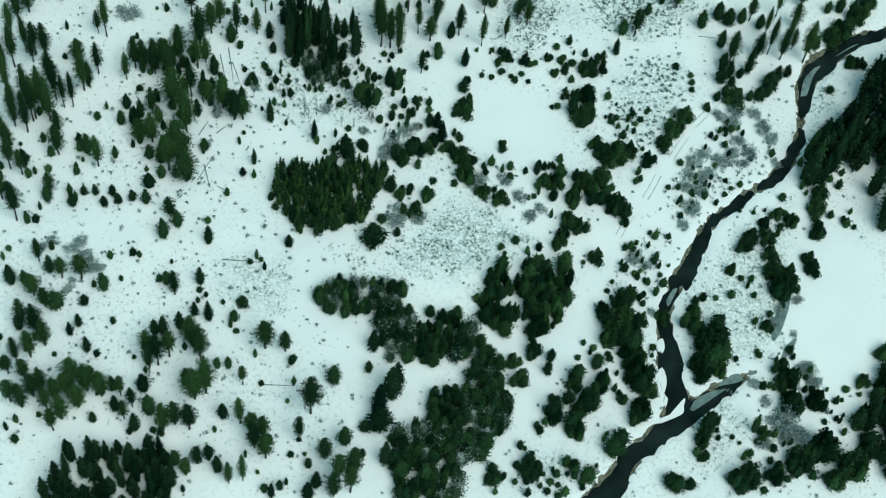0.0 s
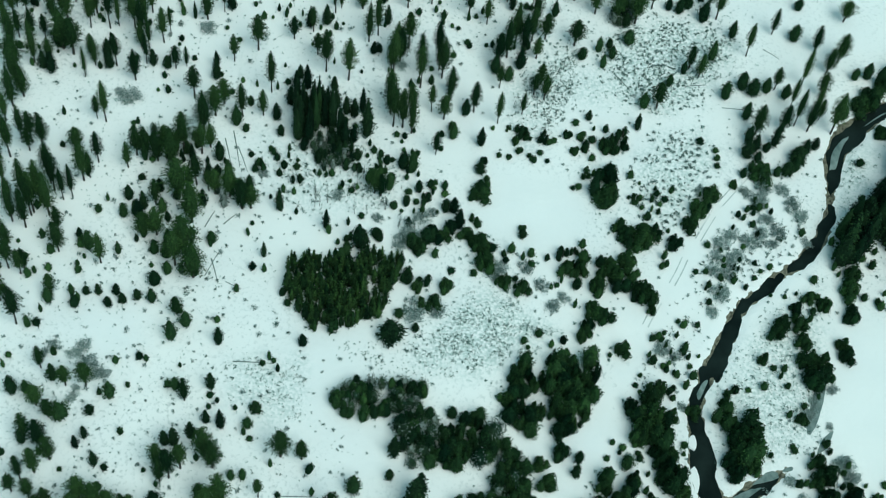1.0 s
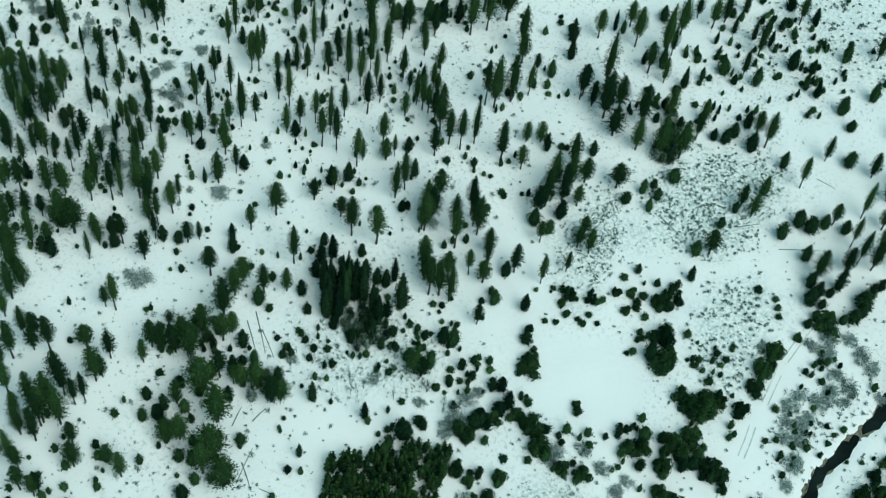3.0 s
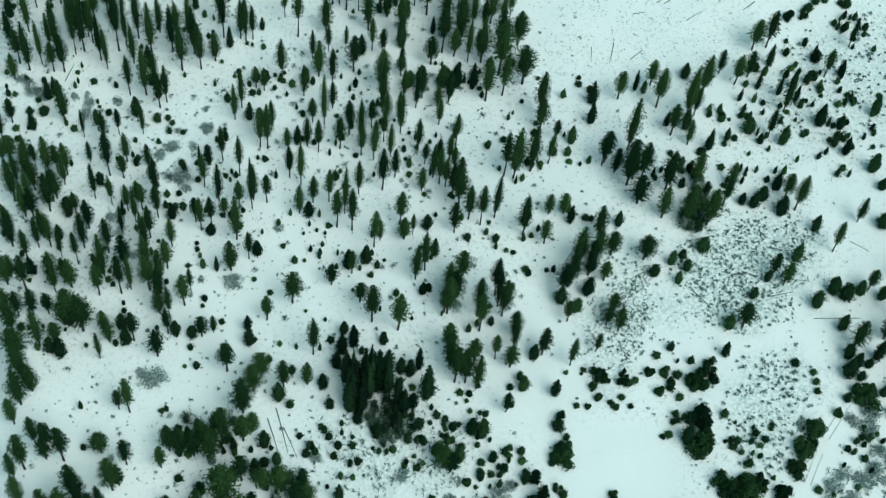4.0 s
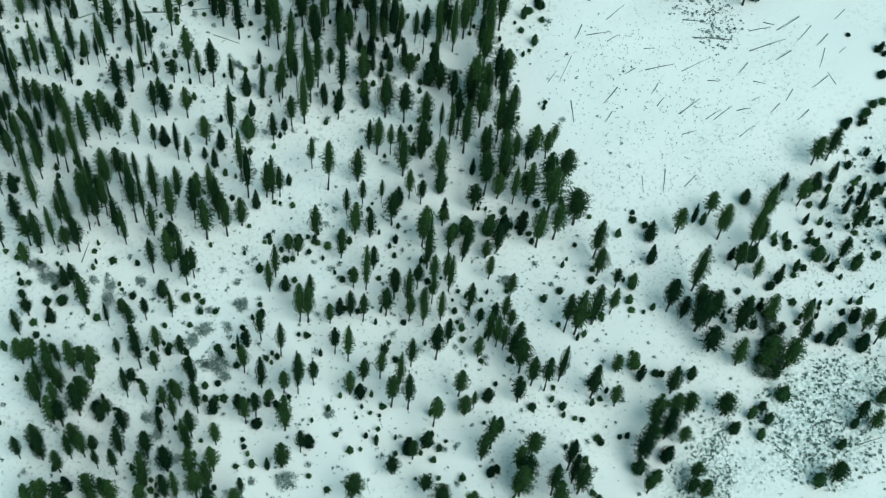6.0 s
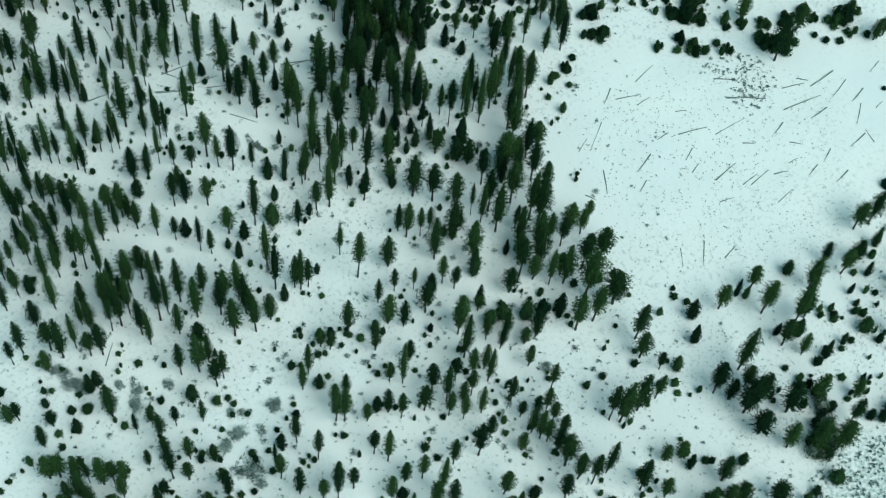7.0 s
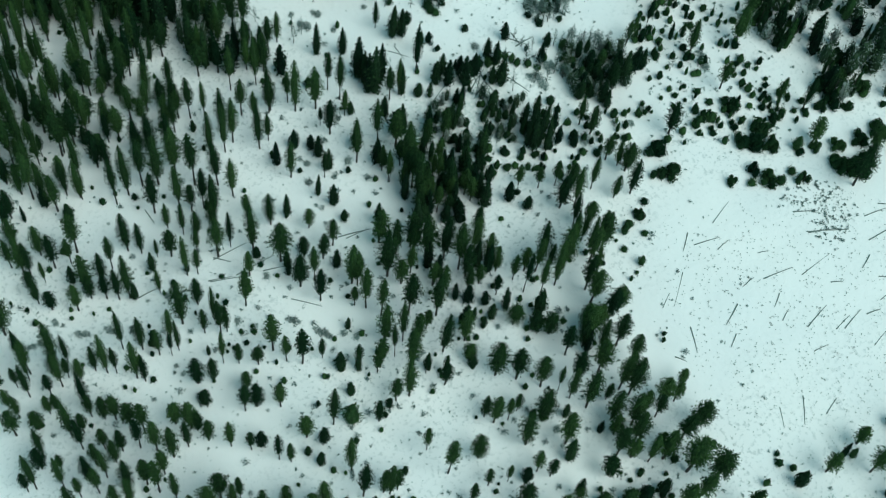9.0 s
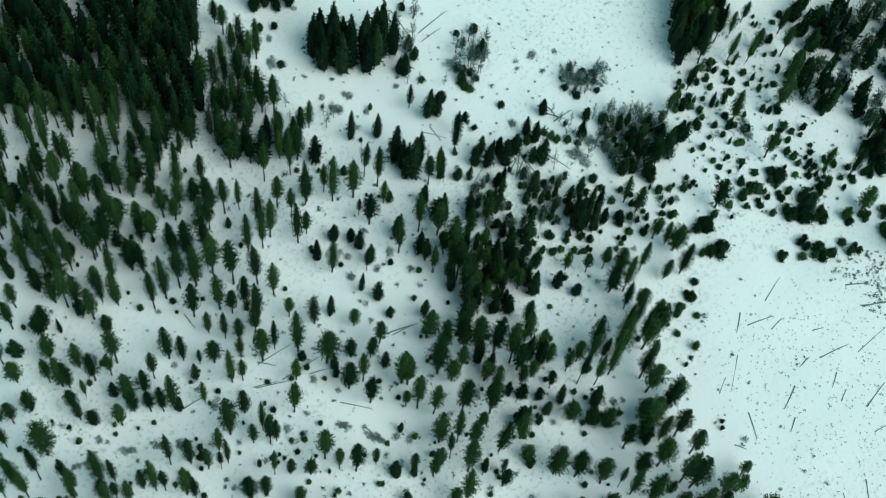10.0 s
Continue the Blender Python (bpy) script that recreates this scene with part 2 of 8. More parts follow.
def ribbon(line, widths, z, name, mat, jag=0.0, lift=None):
    """A strip along a line, of the given half widths."""
    line = np.asarray(line)
    d = np.gradient(line[:, :2], axis=0)
    d /= np.linalg.norm(d, axis=1)[:, None] + 1e-9
    side = np.stack([-d[:, 1], d[:, 0]], 1)
    verts, faces, across = [], [], 5
    for i, p in enumerate(line):
        for k in range(across):
            s = (k / (across - 1) - 0.5) * 2 * widths[i]
            q = p[:2] + side[i] * s
            verts.append((q[0], q[1], z + float(slope(p[0], p[1]))))
    if lift is not None:
        v = np.array(verts)
        v[:, 2] = land(v[:, 0], v[:, 1]) + lift
        verts = v
    for i in range(len(line) - 1):
        for k in range(across - 1):
            a = i * across + k
            faces.append((a, a + 1, a + across + 1, a + across))
    return mesh_from(name, verts, faces, [mat])


river = tagged(new("river", ribbon(RIVER_LINE, RIVER_LINE[:, 2] / 2 + 1.2, -0.75, "river", WATER)), "dark open river water winding between snowy banks", "river", kind="structure")
tagged(new("side_channel", ribbon(SIDE_LINE, SIDE_LINE[:, 2] / 2 + 0.8, -0.72, "side_channel", WATER)), "dark still side channel of the river", "river", kind="structure")


def plate(name, outline, z, mat, label, category, thick=0.12, kind="", seed=0):
    """A flat slab with an uneven outline and rounded rim."""
    pts = smooth_line(list(outline) + [outline[0]], 6)[:-1]
    rng = np.random.RandomState(seed)
    c = pts.mean(0)
    n = len(pts)
    wob = 1 + 0.05 * rng.uniform(-1, 1, n)[:, None]
    ring = c + (pts - c) * wob
    verts = [(*q, z - thick) for q in ring] + [(*q, z - 0.03) for q in ring] + [(*(c + (q - c) * 0.93), z) for q in ring] + [(*c, z + 0.01)]
    verts = [(x, y, h + float(slope(x, y))) for x, y, h in verts]
    faces = []
    for i in range(n):
        j = (i + 1) % n
        faces += [(i, j, n + j, n + i), (n + i, n + j, 2 * n + j, 2 * n + i), (2 * n + i, 2 * n + j, 3 * n)]
    return tagged(new(name, mesh_from(name, verts, faces, [mat])), label, category, kind=kind)


ICE_LABEL = "grey translucent ice sheet along the river edge"
for outline in (
    [(129.2, 167.9), (131.4, 170.1), (136.3, 171.5), (141.7, 171.5), (139.0, 169.3), (132.8, 166.4), (130.5, 165.8)],
    [(113.8, 157.4), (115.4, 159.5), (117.7, 160.5), (121.8, 160.6), (124.7, 161.3), (123.3, 159.6), (119.7, 158.6), (115.4, 156.8)],
    [(107.5, 154.2), (109.2, 155.3), (111.5, 155.5), (112.4, 154.4), (109.7, 153.3)],
    [(137.8, 172.5), (141.5, 174.6), (146.0, 175.3), (150.1, 175.1), (147.6, 172.4), (142.4, 172.6)],
    [(132.1, 197.2), (134.5, 199.7), (136.1, 200.1), (135.0, 198.3), (132.2, 195.6)],
    [(188.7, 251.3), (191.5, 256.2), (195.5, 259.5), (197.8, 260.1), (194.1, 255.8), (190.9, 251.6)],
    [(203.2, 262.6), (209.9, 265.6), (213.3, 265.6), (208.2, 263.5)],
):
    plate("ice_sheet", outline, -0.66, ICE, ICE_LABEL, "ice", 0.1)
for outline in ([(155.6, 183.5), (158.2, 187.4), (160.7, 191.0), (164.6, 196.8), (165.6, 195.1), (163.1, 189.8), (159.6, 184.8), (156.1, 181.4)],
                [(155.7, 176.0), (158.5, 179.4), (162.2, 181.2), (159.4, 177.7)]):
    plate("frozen_backwater", outline, 0.32, ICE, "grey frozen backwater pool in the snow", "ice", 0.8, "structure")
for outline in ([(125.6, 184.4), (126.4, 186.6), (127.8, 187.1), (127.9, 185.2), (126.9, 183.5)],
                [(121.9, 174.0), (123.7, 178.3), (125.4, 179.5), (125.7, 176.7), (124.4, 173.6), (122.7, 172.7)],
                [(122.9, 170.5), (124.0, 172.1), (124.3, 171.2), (123.3, 169.5)],
                [(116.4, 165.8), (118.9, 166.3), (121.0, 166.4), (123.2, 166.9), (125.5, 167.2), (126.6, 167.8), (127.2, 169.2), (128.2, 170.6), (128.7, 170.3), (127.8, 168.8), (127.0, 167.1), (125.4, 166.5), (123.3, 166.1), (121.0, 165.6), (119.0, 165.7), (116.8, 165.0)]):
    plate("snow_island", outline, -0.25, CLEAN, "small snow-capped island in the dark river", "island", 0.6, "structure", 3)

# ---- the snowy track and its wheel ruts ----
for line, half in ((ROAD_LINE, 2.6), (BRANCH_LINE, 1.6)):
    w = half * (1 + 0.12 * np.sin(np.arange(len(line)) * 0.7))
    tagged(new("track", ribbon(line, w, 0, "track", CLEAN, lift=0.02)), "smooth snow-covered dirt track through the valley", "road", kind="structure")
RUT = make_plain("wheel_rut", (0.46, 0.50, 0.50), (0.84, 0.86, 0.86), 0.25)


def rut(points, off):
    line = smooth_line(points, 6)
    d = np.gradient(line, axis=0)
    d /= np.linalg.norm(d, axis=1)[:, None]
    line = line + off * np.stack([-d[:, 1], d[:, 0]], 1)
    w = 0.13 + 0.08 * np.random.rand(len(line))
    tagged(new("wheel_rut", ribbon(line, w, 0, "wheel_rut", RUT, lift=0.05)), "dark wheel rut pressed into the snow track", "wheel rut", "wheel ruts", "structure")


for stretch in ([(125.0, 216.6), (127.5, 219.3), (130.4, 222.2)], [(135.3, 226.2), (138.4, 229.5), (141.0, 232.6)], [(146.1, 237.1), (148.9, 239.9), (152.4, 243.3)],
                [(155.4, 246.1), (161.2, 250.2), (167.7, 254.8), (172.1, 258.0)]):
    for off in (-0.75, 0.75):
        rut(stretch, off)


# ---- plants: every mesh is built in metres at a nominal size and scaled ----
def spray(verts, faces, c, along, size, rng, wide=0.55):
    """One bent, pointed spray of needles or leaves."""
    along = along / (np.linalg.norm(along) + 1e-9)
    side = np.cross(along, rng.normal(size=3) * 0.55 + (0, 0, 1))
    side /= np.linalg.norm(side) + 1e-9
    up = np.cross(side, along)
    k = len(verts)
    a = size * rng.uniform(0.7, 1.3)
    verts += [c - along * a * 0.45 + side * a * wide * 0.5, c - along * a * 0.3 - side * a * wide * 0.6 + up * a * 0.1, c + along * a * 0.65]
    faces.append((k, k + 1, k + 2))


def cone_core(verts, faces, z0, z1, r, prof, rng, sides=7, rings=5):
    k0 = len(verts)
    for i in range(rings):
        s = i / (rings - 1)
        for j in range(sides):
            a = 2 * math.pi * j / sides
            q = r * prof(s) * rng.uniform(0.75, 1.15) + 0.02
            verts.append(np.array((q * math.cos(a), q * math.sin(a), z0 + (z1 - z0) * s)))
    for i in range(rings - 1):
        for j in range(sides):
            a, b = k0 + i * sides + j, k0 + i * sides + (j + 1) % sides
            faces.append((a, b, b + sides, a + sides))
    faces.append(tuple(k0 + (rings - 1) * sides + j for j in range(sides)))


def crown_mesh(name, mat, seed, height, radius, start, prof, whorls, per, along, size, droop, core=0.5, stray=0.6, inner=0.45):
    rng = np.random.RandomState(seed)
    verts, faces = [], []
    cone_core(verts, faces, height * (start + 0.02), height * 0.96, radius * core, prof, rng)
    twist = rng.uniform(0, 6.3)
    bumps = [(rng.randint(1, 5), rng.uniform(0, 6.3), rng.uniform(-9, 9)) for _ in range(4)]
    for i in range(whorls):
        s = (i + rng.uniform(-0.4, 0.4)) / (whorls - 1)
        s = min(max(s, 0.0), 1.0)
        z = height * (start + (1 - start) * s)
        ring = rng.uniform(0.74, 1.1)
        for j in range(max(3, int(round(per * (0.45 + 0.55 * prof(s)))))):
            a = twist + i * 2.4 + 2 * math.pi * j / per + rng.uniform(-0.4, 0.4)
            lobe = ring * (1 + 0.09 * sum(math.sin(n * a + p + q * s) for n, p, q in bumps))
            reach = radius * prof(s) * rng.uniform(0.84, 1.02) * lobe
            out = np.array((math.cos(a), math.sin(a), droop * rng.uniform(0.2, 1.4)))
            for k in range(along):
                f = 1.0 if along == 1 else inner + (1 - inner) * k / (along - 1)
                c = np.array((0, 0, z)) + out * reach * f + rng.normal(size=3) * size * 0.22
                spray(verts, faces, c, out + rng.normal(size=3) * stray, size * (0.75 + 0.35 * prof(s)), rng, 0.6)
    for _ in range(4):
        spray(verts, faces, np.array((0, 0, height * 0.985)), np.array((0, 0, 1.0)) + rng.normal(size=3) * 0.2, size * 0.8, rng, 0.4)
    return mesh_from(name, verts, faces, [mat])


def lobed_mesh(name, mat, seed, height, radius, lobes, count, size):
    """A crown of several egg-shaped leaders that grow from one root."""
    rng = np.random.RandomState(seed)
    verts, faces = [], []
    spin = rng.uniform(0, 6.3)
    for i in range(lobes):
        a = spin + 2 * math.pi * i / lobes + rng.uniform(-0.5, 0.5)
        off = 0 if i == 0 and lobes > 3 else radius * rng.uniform(0.3, 0.66)
        h = height * (1.0 if i == 0 else rng.uniform(0.5, 0.92))
        r = radius * rng.uniform(0.36, 0.52)
        mid = np.array((math.cos(a) * off, math.sin(a) * off, 0))
        core, core_faces = [], []
        cone_core(core, core_faces, 0.1, h * 0.9, r * 0.68, egg_profile, rng, 7, 5)
        k = len(verts)
        verts += [c + mid for c in core]
        faces += [tuple(q + k for q in f) for f in core_faces]
        bumps = [(rng.randint(1, 5), rng.uniform(0, 6.3), rng.uniform(-9, 9)) for _ in range(4)]
        for _ in range(count):
            s = rng.uniform(0, 1) ** 0.9
            b = rng.uniform(0, 6.3)
            out = np.array((math.cos(b), math.sin(b), 0.15 + 0.9 * s))
            ragged = 1 + 0.1 * sum(math.sin(n * b + p + q * s) for n, p, q in bumps)
            reach = r * egg_profile(s) * rng.uniform(0.68, 1.04) * ragged
            c = mid + (math.cos(b) * reach, math.sin(b) * reach, 0.05 + s * h)
            spray(verts, faces, c, out + rng.normal(size=3) * 0.7, size, rng, 0.62)
    return mesh_from(name, verts, faces, [mat])


def trunk_mesh(name, seed, height, r, limbs=0, z0=0.1, z1=0.5):
    """A tapered, slightly bent stem with a few dead limbs."""
    rng = np.random.RandomState(seed)
    verts, faces, sides, rings = [], [], 5, 4
    bend = rng.uniform(-0.012, 0.012, 2) * height
    for i in range(rings):
        s = i / (rings - 1)
        q = r * (1.25 if i == 0 else 1) * (1 - 0.85 * s)
        for j in range(sides):
            a = 2 * math.pi * j / sides
            verts.append((q * math.cos(a) + bend[0] * math.sin(3 * s), q * math.sin(a) + bend[1] * math.sin(3 * s), -0.3 + (height * 0.97 + 0.3) * s))
    for i in range(rings - 1):
        for j in range(sides):
            a, b = i * sides + j, i * sides + (j + 1) % sides
            faces.append((a, b, b + sides, a + sides))
    for _ in range(limbs):
        z, a, n = height * rng.uniform(z0, z1), rng.uniform(0, 6.3), rng.uniform(0.5, 1.3)
        d = np.array((math.cos(a), math.sin(a), rng.uniform(-0.2, 0.5)))
        p = np.array((0, 0, z))
        k = len(verts)
        t = np.array((-d[1], d[0], 0)) * 0.05
        verts += [p + t, p - t, p + (0, 0, 0.09), p + d * n]
        faces += [(k, k + 1, k + 3), (k + 1, k + 2, k + 3), (k + 2, k, k + 3)]
    return mesh_from(name, verts, faces, [BARK])


def pine_profile(s):
    return max(0.0, 0.45 + 0.55 * math.sin(s / 0.34 * 1.57) if s < 0.34 else 1.0 - 0.93 * ((s - 0.34) / 0.66) ** 2.1)


def fir_profile(s):
    return max(0.0, (0.74 + 1.04 * s) if s < 0.25 else 1.0 - 0.95 * ((s - 0.25) / 0.75) ** 1.65)


def lobe_profile(s):
    return max(0.05, math.sqrt(max(0.0, 1 - (s * 1.15 - 0.22) ** 2 / 0.87)))


def egg_profile(s):
    return max(0.04, (0.62 + 1.27 * s) if s < 0.3 else 1.0 - 0.96 * ((s - 0.3) / 0.7) ** 1.75)


def dome_profile(s):
    return math.sqrt(max(0.0, 1 - (2 * s * 0.92 - 0.85) ** 2 * 0.95))


def brush_profile(s):
    return 0.45 + 0.75 * math.sin(2.6 * s + 0.3)


KINDS = {
    "pine": [(trunk_mesh("trunk", 10 + i, 18, 0.21, 7), crown_mesh("crown", PINE, 20 + i, 18, 1.95, (0.24, 0.32, 0.17, 0.38, 0.28, 0.20)[i], pine_profile, 34, 12, 3, 0.34, -0.05, 0.46, 0.5, 0.5)) for i in range(6)],
    "broad": [(trunk_mesh("trunk", 30 + i, 15, 0.26, 8), crown_mesh("crown", PINE, 35 + i, 15, 2.9, (0.26, 0.34, 0.20)[i], pine_profile, 32, 14, 4, 0.36, -0.05, 0.5, 0.5, 0.5)) for i in range(3)],
    "fir": [(trunk_mesh("trunk", 40 + i, 10, 0.16), crown_mesh("crown", FIR, 50 + i, 10, 1.5, 0.05 + 0.04 * (i % 2), fir_profile, 26, 12, 3, 0.33, 0.1, 0.6, 0.45, 0.6)) for i in range(5)],
    "spruce": [(trunk_mesh("trunk", 170 + i, 10, 0.16), crown_mesh("crown", FIR, 175 + i, 10, 1.5, 0.06, fir_profile, 21, 9, 2, 0.40, 0.1, 0.74, 0.5, 0.75)) for i in range(4)],
    "spire": [(trunk_mesh("trunk", 60 + i, 6, 0.08), crown_mesh("crown", FIR, 70 + i, 6, 0.85, 0.05, fir_profile, 12, 7, 2, 0.45, -0.1, 0.6)) for i in range(3)],
    "juniper": [(trunk_mesh("trunk", 80 + i, 3.2, 0.2), lobed_mesh("crown", JUNIPER, 90 + i, 4, 1.95, (3, 4, 5, 3, 4, 2)[i], 210, 0.30)) for i in range(6)],
    "grove": [(trunk_mesh("trunk", 120 + i, 5, 0.3), lobed_mesh("crown", JUNIPER, 125 + i, 5.6, 2.95, (6, 5, 7, 6)[i], 240, 0.36)) for i in range(4)],
    "bushy": [(trunk_mesh("trunk", 140 + i, 5.6, 0.12), crown_mesh("crown", JUNIPER, 145 + i, 6, 1.6, 0.04, egg_profile, 22, 14, 3, 0.28, 0.15, 0.72, 0.6, 0.6)) for i in range(5)],
    "sprout": [(trunk_mesh("trunk", 160 + i, 2.4, 0.04), crown_mesh("crown", JUNIPER, 165 + i, 3, 0.9, 0.03, egg_profile, 9, 8, 2, 0.34, 0.2, 0.75, 0.6, 0.7)) for i in range(4)],
    "brush": [(trunk_mesh("trunk", 100 + i, 3, 0.06, 12, 0.1, 0.9), crown_mesh("crown", BRUSH, 110 + i, 4, 1.7, 0.05, brush_profile, 10, 13, 3, 0.34, 0.3, 0.5, 1.0)) for i in range(4)],
}
NOMINAL = {"broad": (15, 5.8), "grove": (5.6, 6.0), "pine": (18, 4.0), "fir": (10, 3.0), "spire": (6, 1.7), "juniper": (4, 4.0), "brush": (4, 3.4), "bushy": (6, 3.3), "sprout": (3, 1.8), "spruce": (10, 3.0)}


def twig_bush(seed, mat, stems=46):
    """A leafless bush: thin stems fanning from the root, a haze of fine twigs at their ends."""
    rng = np.random.RandomState(seed)
    verts, faces = [], []
    for _ in range(stems):
        a, tilt, n = rng.uniform(0, 6.3), math.acos(rng.uniform(0.1, 1)), rng.uniform(0.7, 1.05)
        d = np.array((math.cos(a) * math.sin(tilt), math.sin(a) * math.sin(tilt), math.cos(tilt)))
        d *= 1 + 0.2 * math.sin(2 * a + seed) + 0.12 * math.sin(5 * a)
        side = np.cross(d, rng.normal(size=3))
        side /= np.linalg.norm(side)
        k = len(verts)
        verts += [side * 0.015, -side * 0.015, d * n]
        faces.append((k, k + 1, k + 2))
        for _ in range(17):
            spray(verts, faces, d * n * rng.uniform(0.35, 1.0) ** 0.6 + rng.normal(size=3) * 0.1, rng.normal(size=3) + d * 0.4, 0.13, rng, 0.5)
    return mesh_from("shrub", verts, faces, [mat])


def bare_branches(seed, height, radius):
    """Thin upswept branches with twigs, as on a leafless aspen."""
    rng = np.random.RandomState(seed)
    verts, faces = [], []
    for _ in range(46):
        z, a = height * rng.uniform(0.25, 0.97), rng.uniform(0, 6.3)
        n = radius * rng.uniform(0.6, 1.1) * (1.25 - z / height)
        p = np.array((0, 0, z))
        d = np.array((math.cos(a), math.sin(a), rng.uniform(0.3, 1.0)))
        spray(verts, faces, p + d * n * 0.5, d, n * 0.9, rng, 0.06)
        for _ in range(5):
            spray(verts, faces, p + d * n * rng.uniform(0.4, 1), d + rng.normal(size=3) * 0.6, n * 0.4, rng, 0.2)
    return mesh_from("bare_crown", verts, faces, [TWIG])


BARE = [(trunk_mesh("trunk", 150 + i, 10, 0.11), bare_branches(155 + i, 10, 1.5)) for i in range(4)]
SHRUBS = [twig_bush(130 + i, SHRUBWOOD) for i in range(5)]
LABELS = {
    "pine_tree": ("tall green pine with a bare lower trunk standing in snow", "pine tree", "pines of the snowy forest"),
    "medium_pine": ("medium-height green pine with a dense tapering crown in snow", "pine tree", "medium pines of the snowy forest"),
    "slender_pine": ("slender tall green pine with a narrow crown in snow", "pine tree", "slender pines of the snowy forest"),
    "broad_pine": ("broad-crowned green pine on a short trunk in snow", "pine tree", "broad pines of the snowy forest"),
    "fir_tree": ("dark green dense conical fir standing in snow", "fir tree", "firs of the snowy forest"),
    "conical_fir": ("dense egg-shaped green conifer on the snowy hillside", "conifer", "small conifers of the hillside"),
    "bushy_conifer": ("full round green conifer on snowy meadow", "conifer", "round conifers of the meadow"),
    "young_fir": ("small young green fir standing in snow", "fir tree", "young firs on the slope"),
    "juniper": ("rounded dark green juniper on the snowy valley floor", "juniper", "junipers of the valley"),
    "juniper_bush": ("small round dark green juniper bush in snow", "juniper", "small junipers of the slope"),
    "bare_tree": ("slim grey leafless tree standing in snow", "bare tree", "leafless trees"),
    "shrub": ("grey leafless shrub dusted with snow", "shrub", "leafless shrubs"),
}
MESHES = {"pine_tree": "pine", "medium_pine": "pine", "slender_pine": "pine", "broad_pine": "pine", "fir_tree": "fir", "young_fir": "fir", "juniper": "juniper", "juniper_bush": "bushy", "conical_fir": "bushy", "bushy_conifer": "juniper"}
pick = random.Random(7)


def plant(kind, places):
    """Trees or shrubs of one kind at x, y with their height and crown width."""
    label, category, group = LABELS[kind]
    at = np.array(places)
    for (x, y, h, w), z in zip(places, land(at[:, 0], at[:, 1])):
        turn = Matrix.Rotation(pick.uniform(0, 6.28), 4, "Z")
        if kind == "shrub":
            ob = tagged(new(kind, pick.choice(SHRUBS)), label, category, group)
            ob.matrix_world = Matrix.Translation((x, y, z - 0.05)) @ turn @ Matrix.Diagonal((w / 2, w / 2, max(h * 1.2, 0.8), 1))
            continue
        if kind == "bare_tree":
            root = tagged(new(kind), label, category, group)
            root.matrix_world = Matrix.Translation((x, y, z)) @ Matrix.Rotation(pick.gauss(0, 0.04), 4, "X") @ turn @ Matrix.Diagonal((w / 3, w / 3, h / 10, 1))
            for name, me in zip(("trunk", "bare_crown"), pick.choice(BARE)):
                new(name, me).parent = root
            continue
        form = "spire" if kind == "young_fir" and h < 4.5 and w < 2 else MESHES[kind]
        form = "bushy" if form == "juniper" and h > 1.25 * w else form
        form = "broad" if form == "pine" and w > 4.6 else "grove" if form == "juniper" and w > 4.6 else form
        trunk, crown = pick.choice(KINDS[form])
        h0, w0 = NOMINAL[form]
        root = tagged(new(kind), label, category, group)
        root.empty_display_size = 0.5
        root.matrix_world = Matrix.Translation((x, y, z)) @ Matrix.Rotation(pick.gauss(0, 0.02), 4, "X") @ turn @ Matrix.Diagonal((w / w0, w / w0, h / h0, 1))
        for name, me in (("trunk", trunk), ("crown", crown)):
            new(name, me).parent = root


plant("fir_tree", [(57.3, 183.1, 14.8, 5.3), (53.9, 180.4, 12.7, 4.5), (59.2, 185.2, 12.8, 4.2), (52.8, 176.5, 8, 6.6), (56, 196, 9, 3.5), (58.2, 196.8, 7, 2.8), (52.2, 167.3, 11.3, 3.4), (61.8, 250.1, 8.1, 3.8), (62.5, 224.7, 7.6, 6.9), (86.6, 251.3, 8.3, 3.4), (54.2, 257.1, 8.4, 2.3), (96.4, 182.9, 6.3, 2.7)])
plant("young_fir", [(53.6, 190.5, 4.8, 2.3), (49.5, 176.2, 4.2, 3.1), (47.3, 169.7, 3.9, 2), (57.8, 250, 4.2, 2.4), (66.2, 251.4, 4.8, 2.6), (39.8, 240.9, 3.2, 2.1), (41.6, 226.8, 5, 2.5), (68.7, 225.5, 3.8, 2.2), (73.6, 247.7, 5.2, 2.7), (101.7, 245.8, 4, 2.4), (95.9, 241.3, 1.2, 0.9)])
plant("juniper", [(94.3, 188.3, 6.7, 5.6), (96.7, 194.4, 7.7, 6.6), (100.1, 194.2, 4, 3.4), (88.7, 186.7, 5.7, 4.7), (88.9, 181.7, 6.9, 5.6), (76.6, 159.2, 4.8, 6.5), (85.9, 159.3, 5.6, 7.7), (94.7, 159.3, 4.3, 3.3), (98.6, 154.7, 6.8, 5.1), (94.8, 171.5, 6.4, 5.9), (101.6, 178, 6.9, 5.6), (103, 180.4, 5.7, 4.7), (98.9, 168.2, 7.5, 5.9), (101.2, 171.3, 7, 5.6), (104.2, 174.4, 6.4, 5.2), (107.7, 176.5, 5.5, 4.5)])
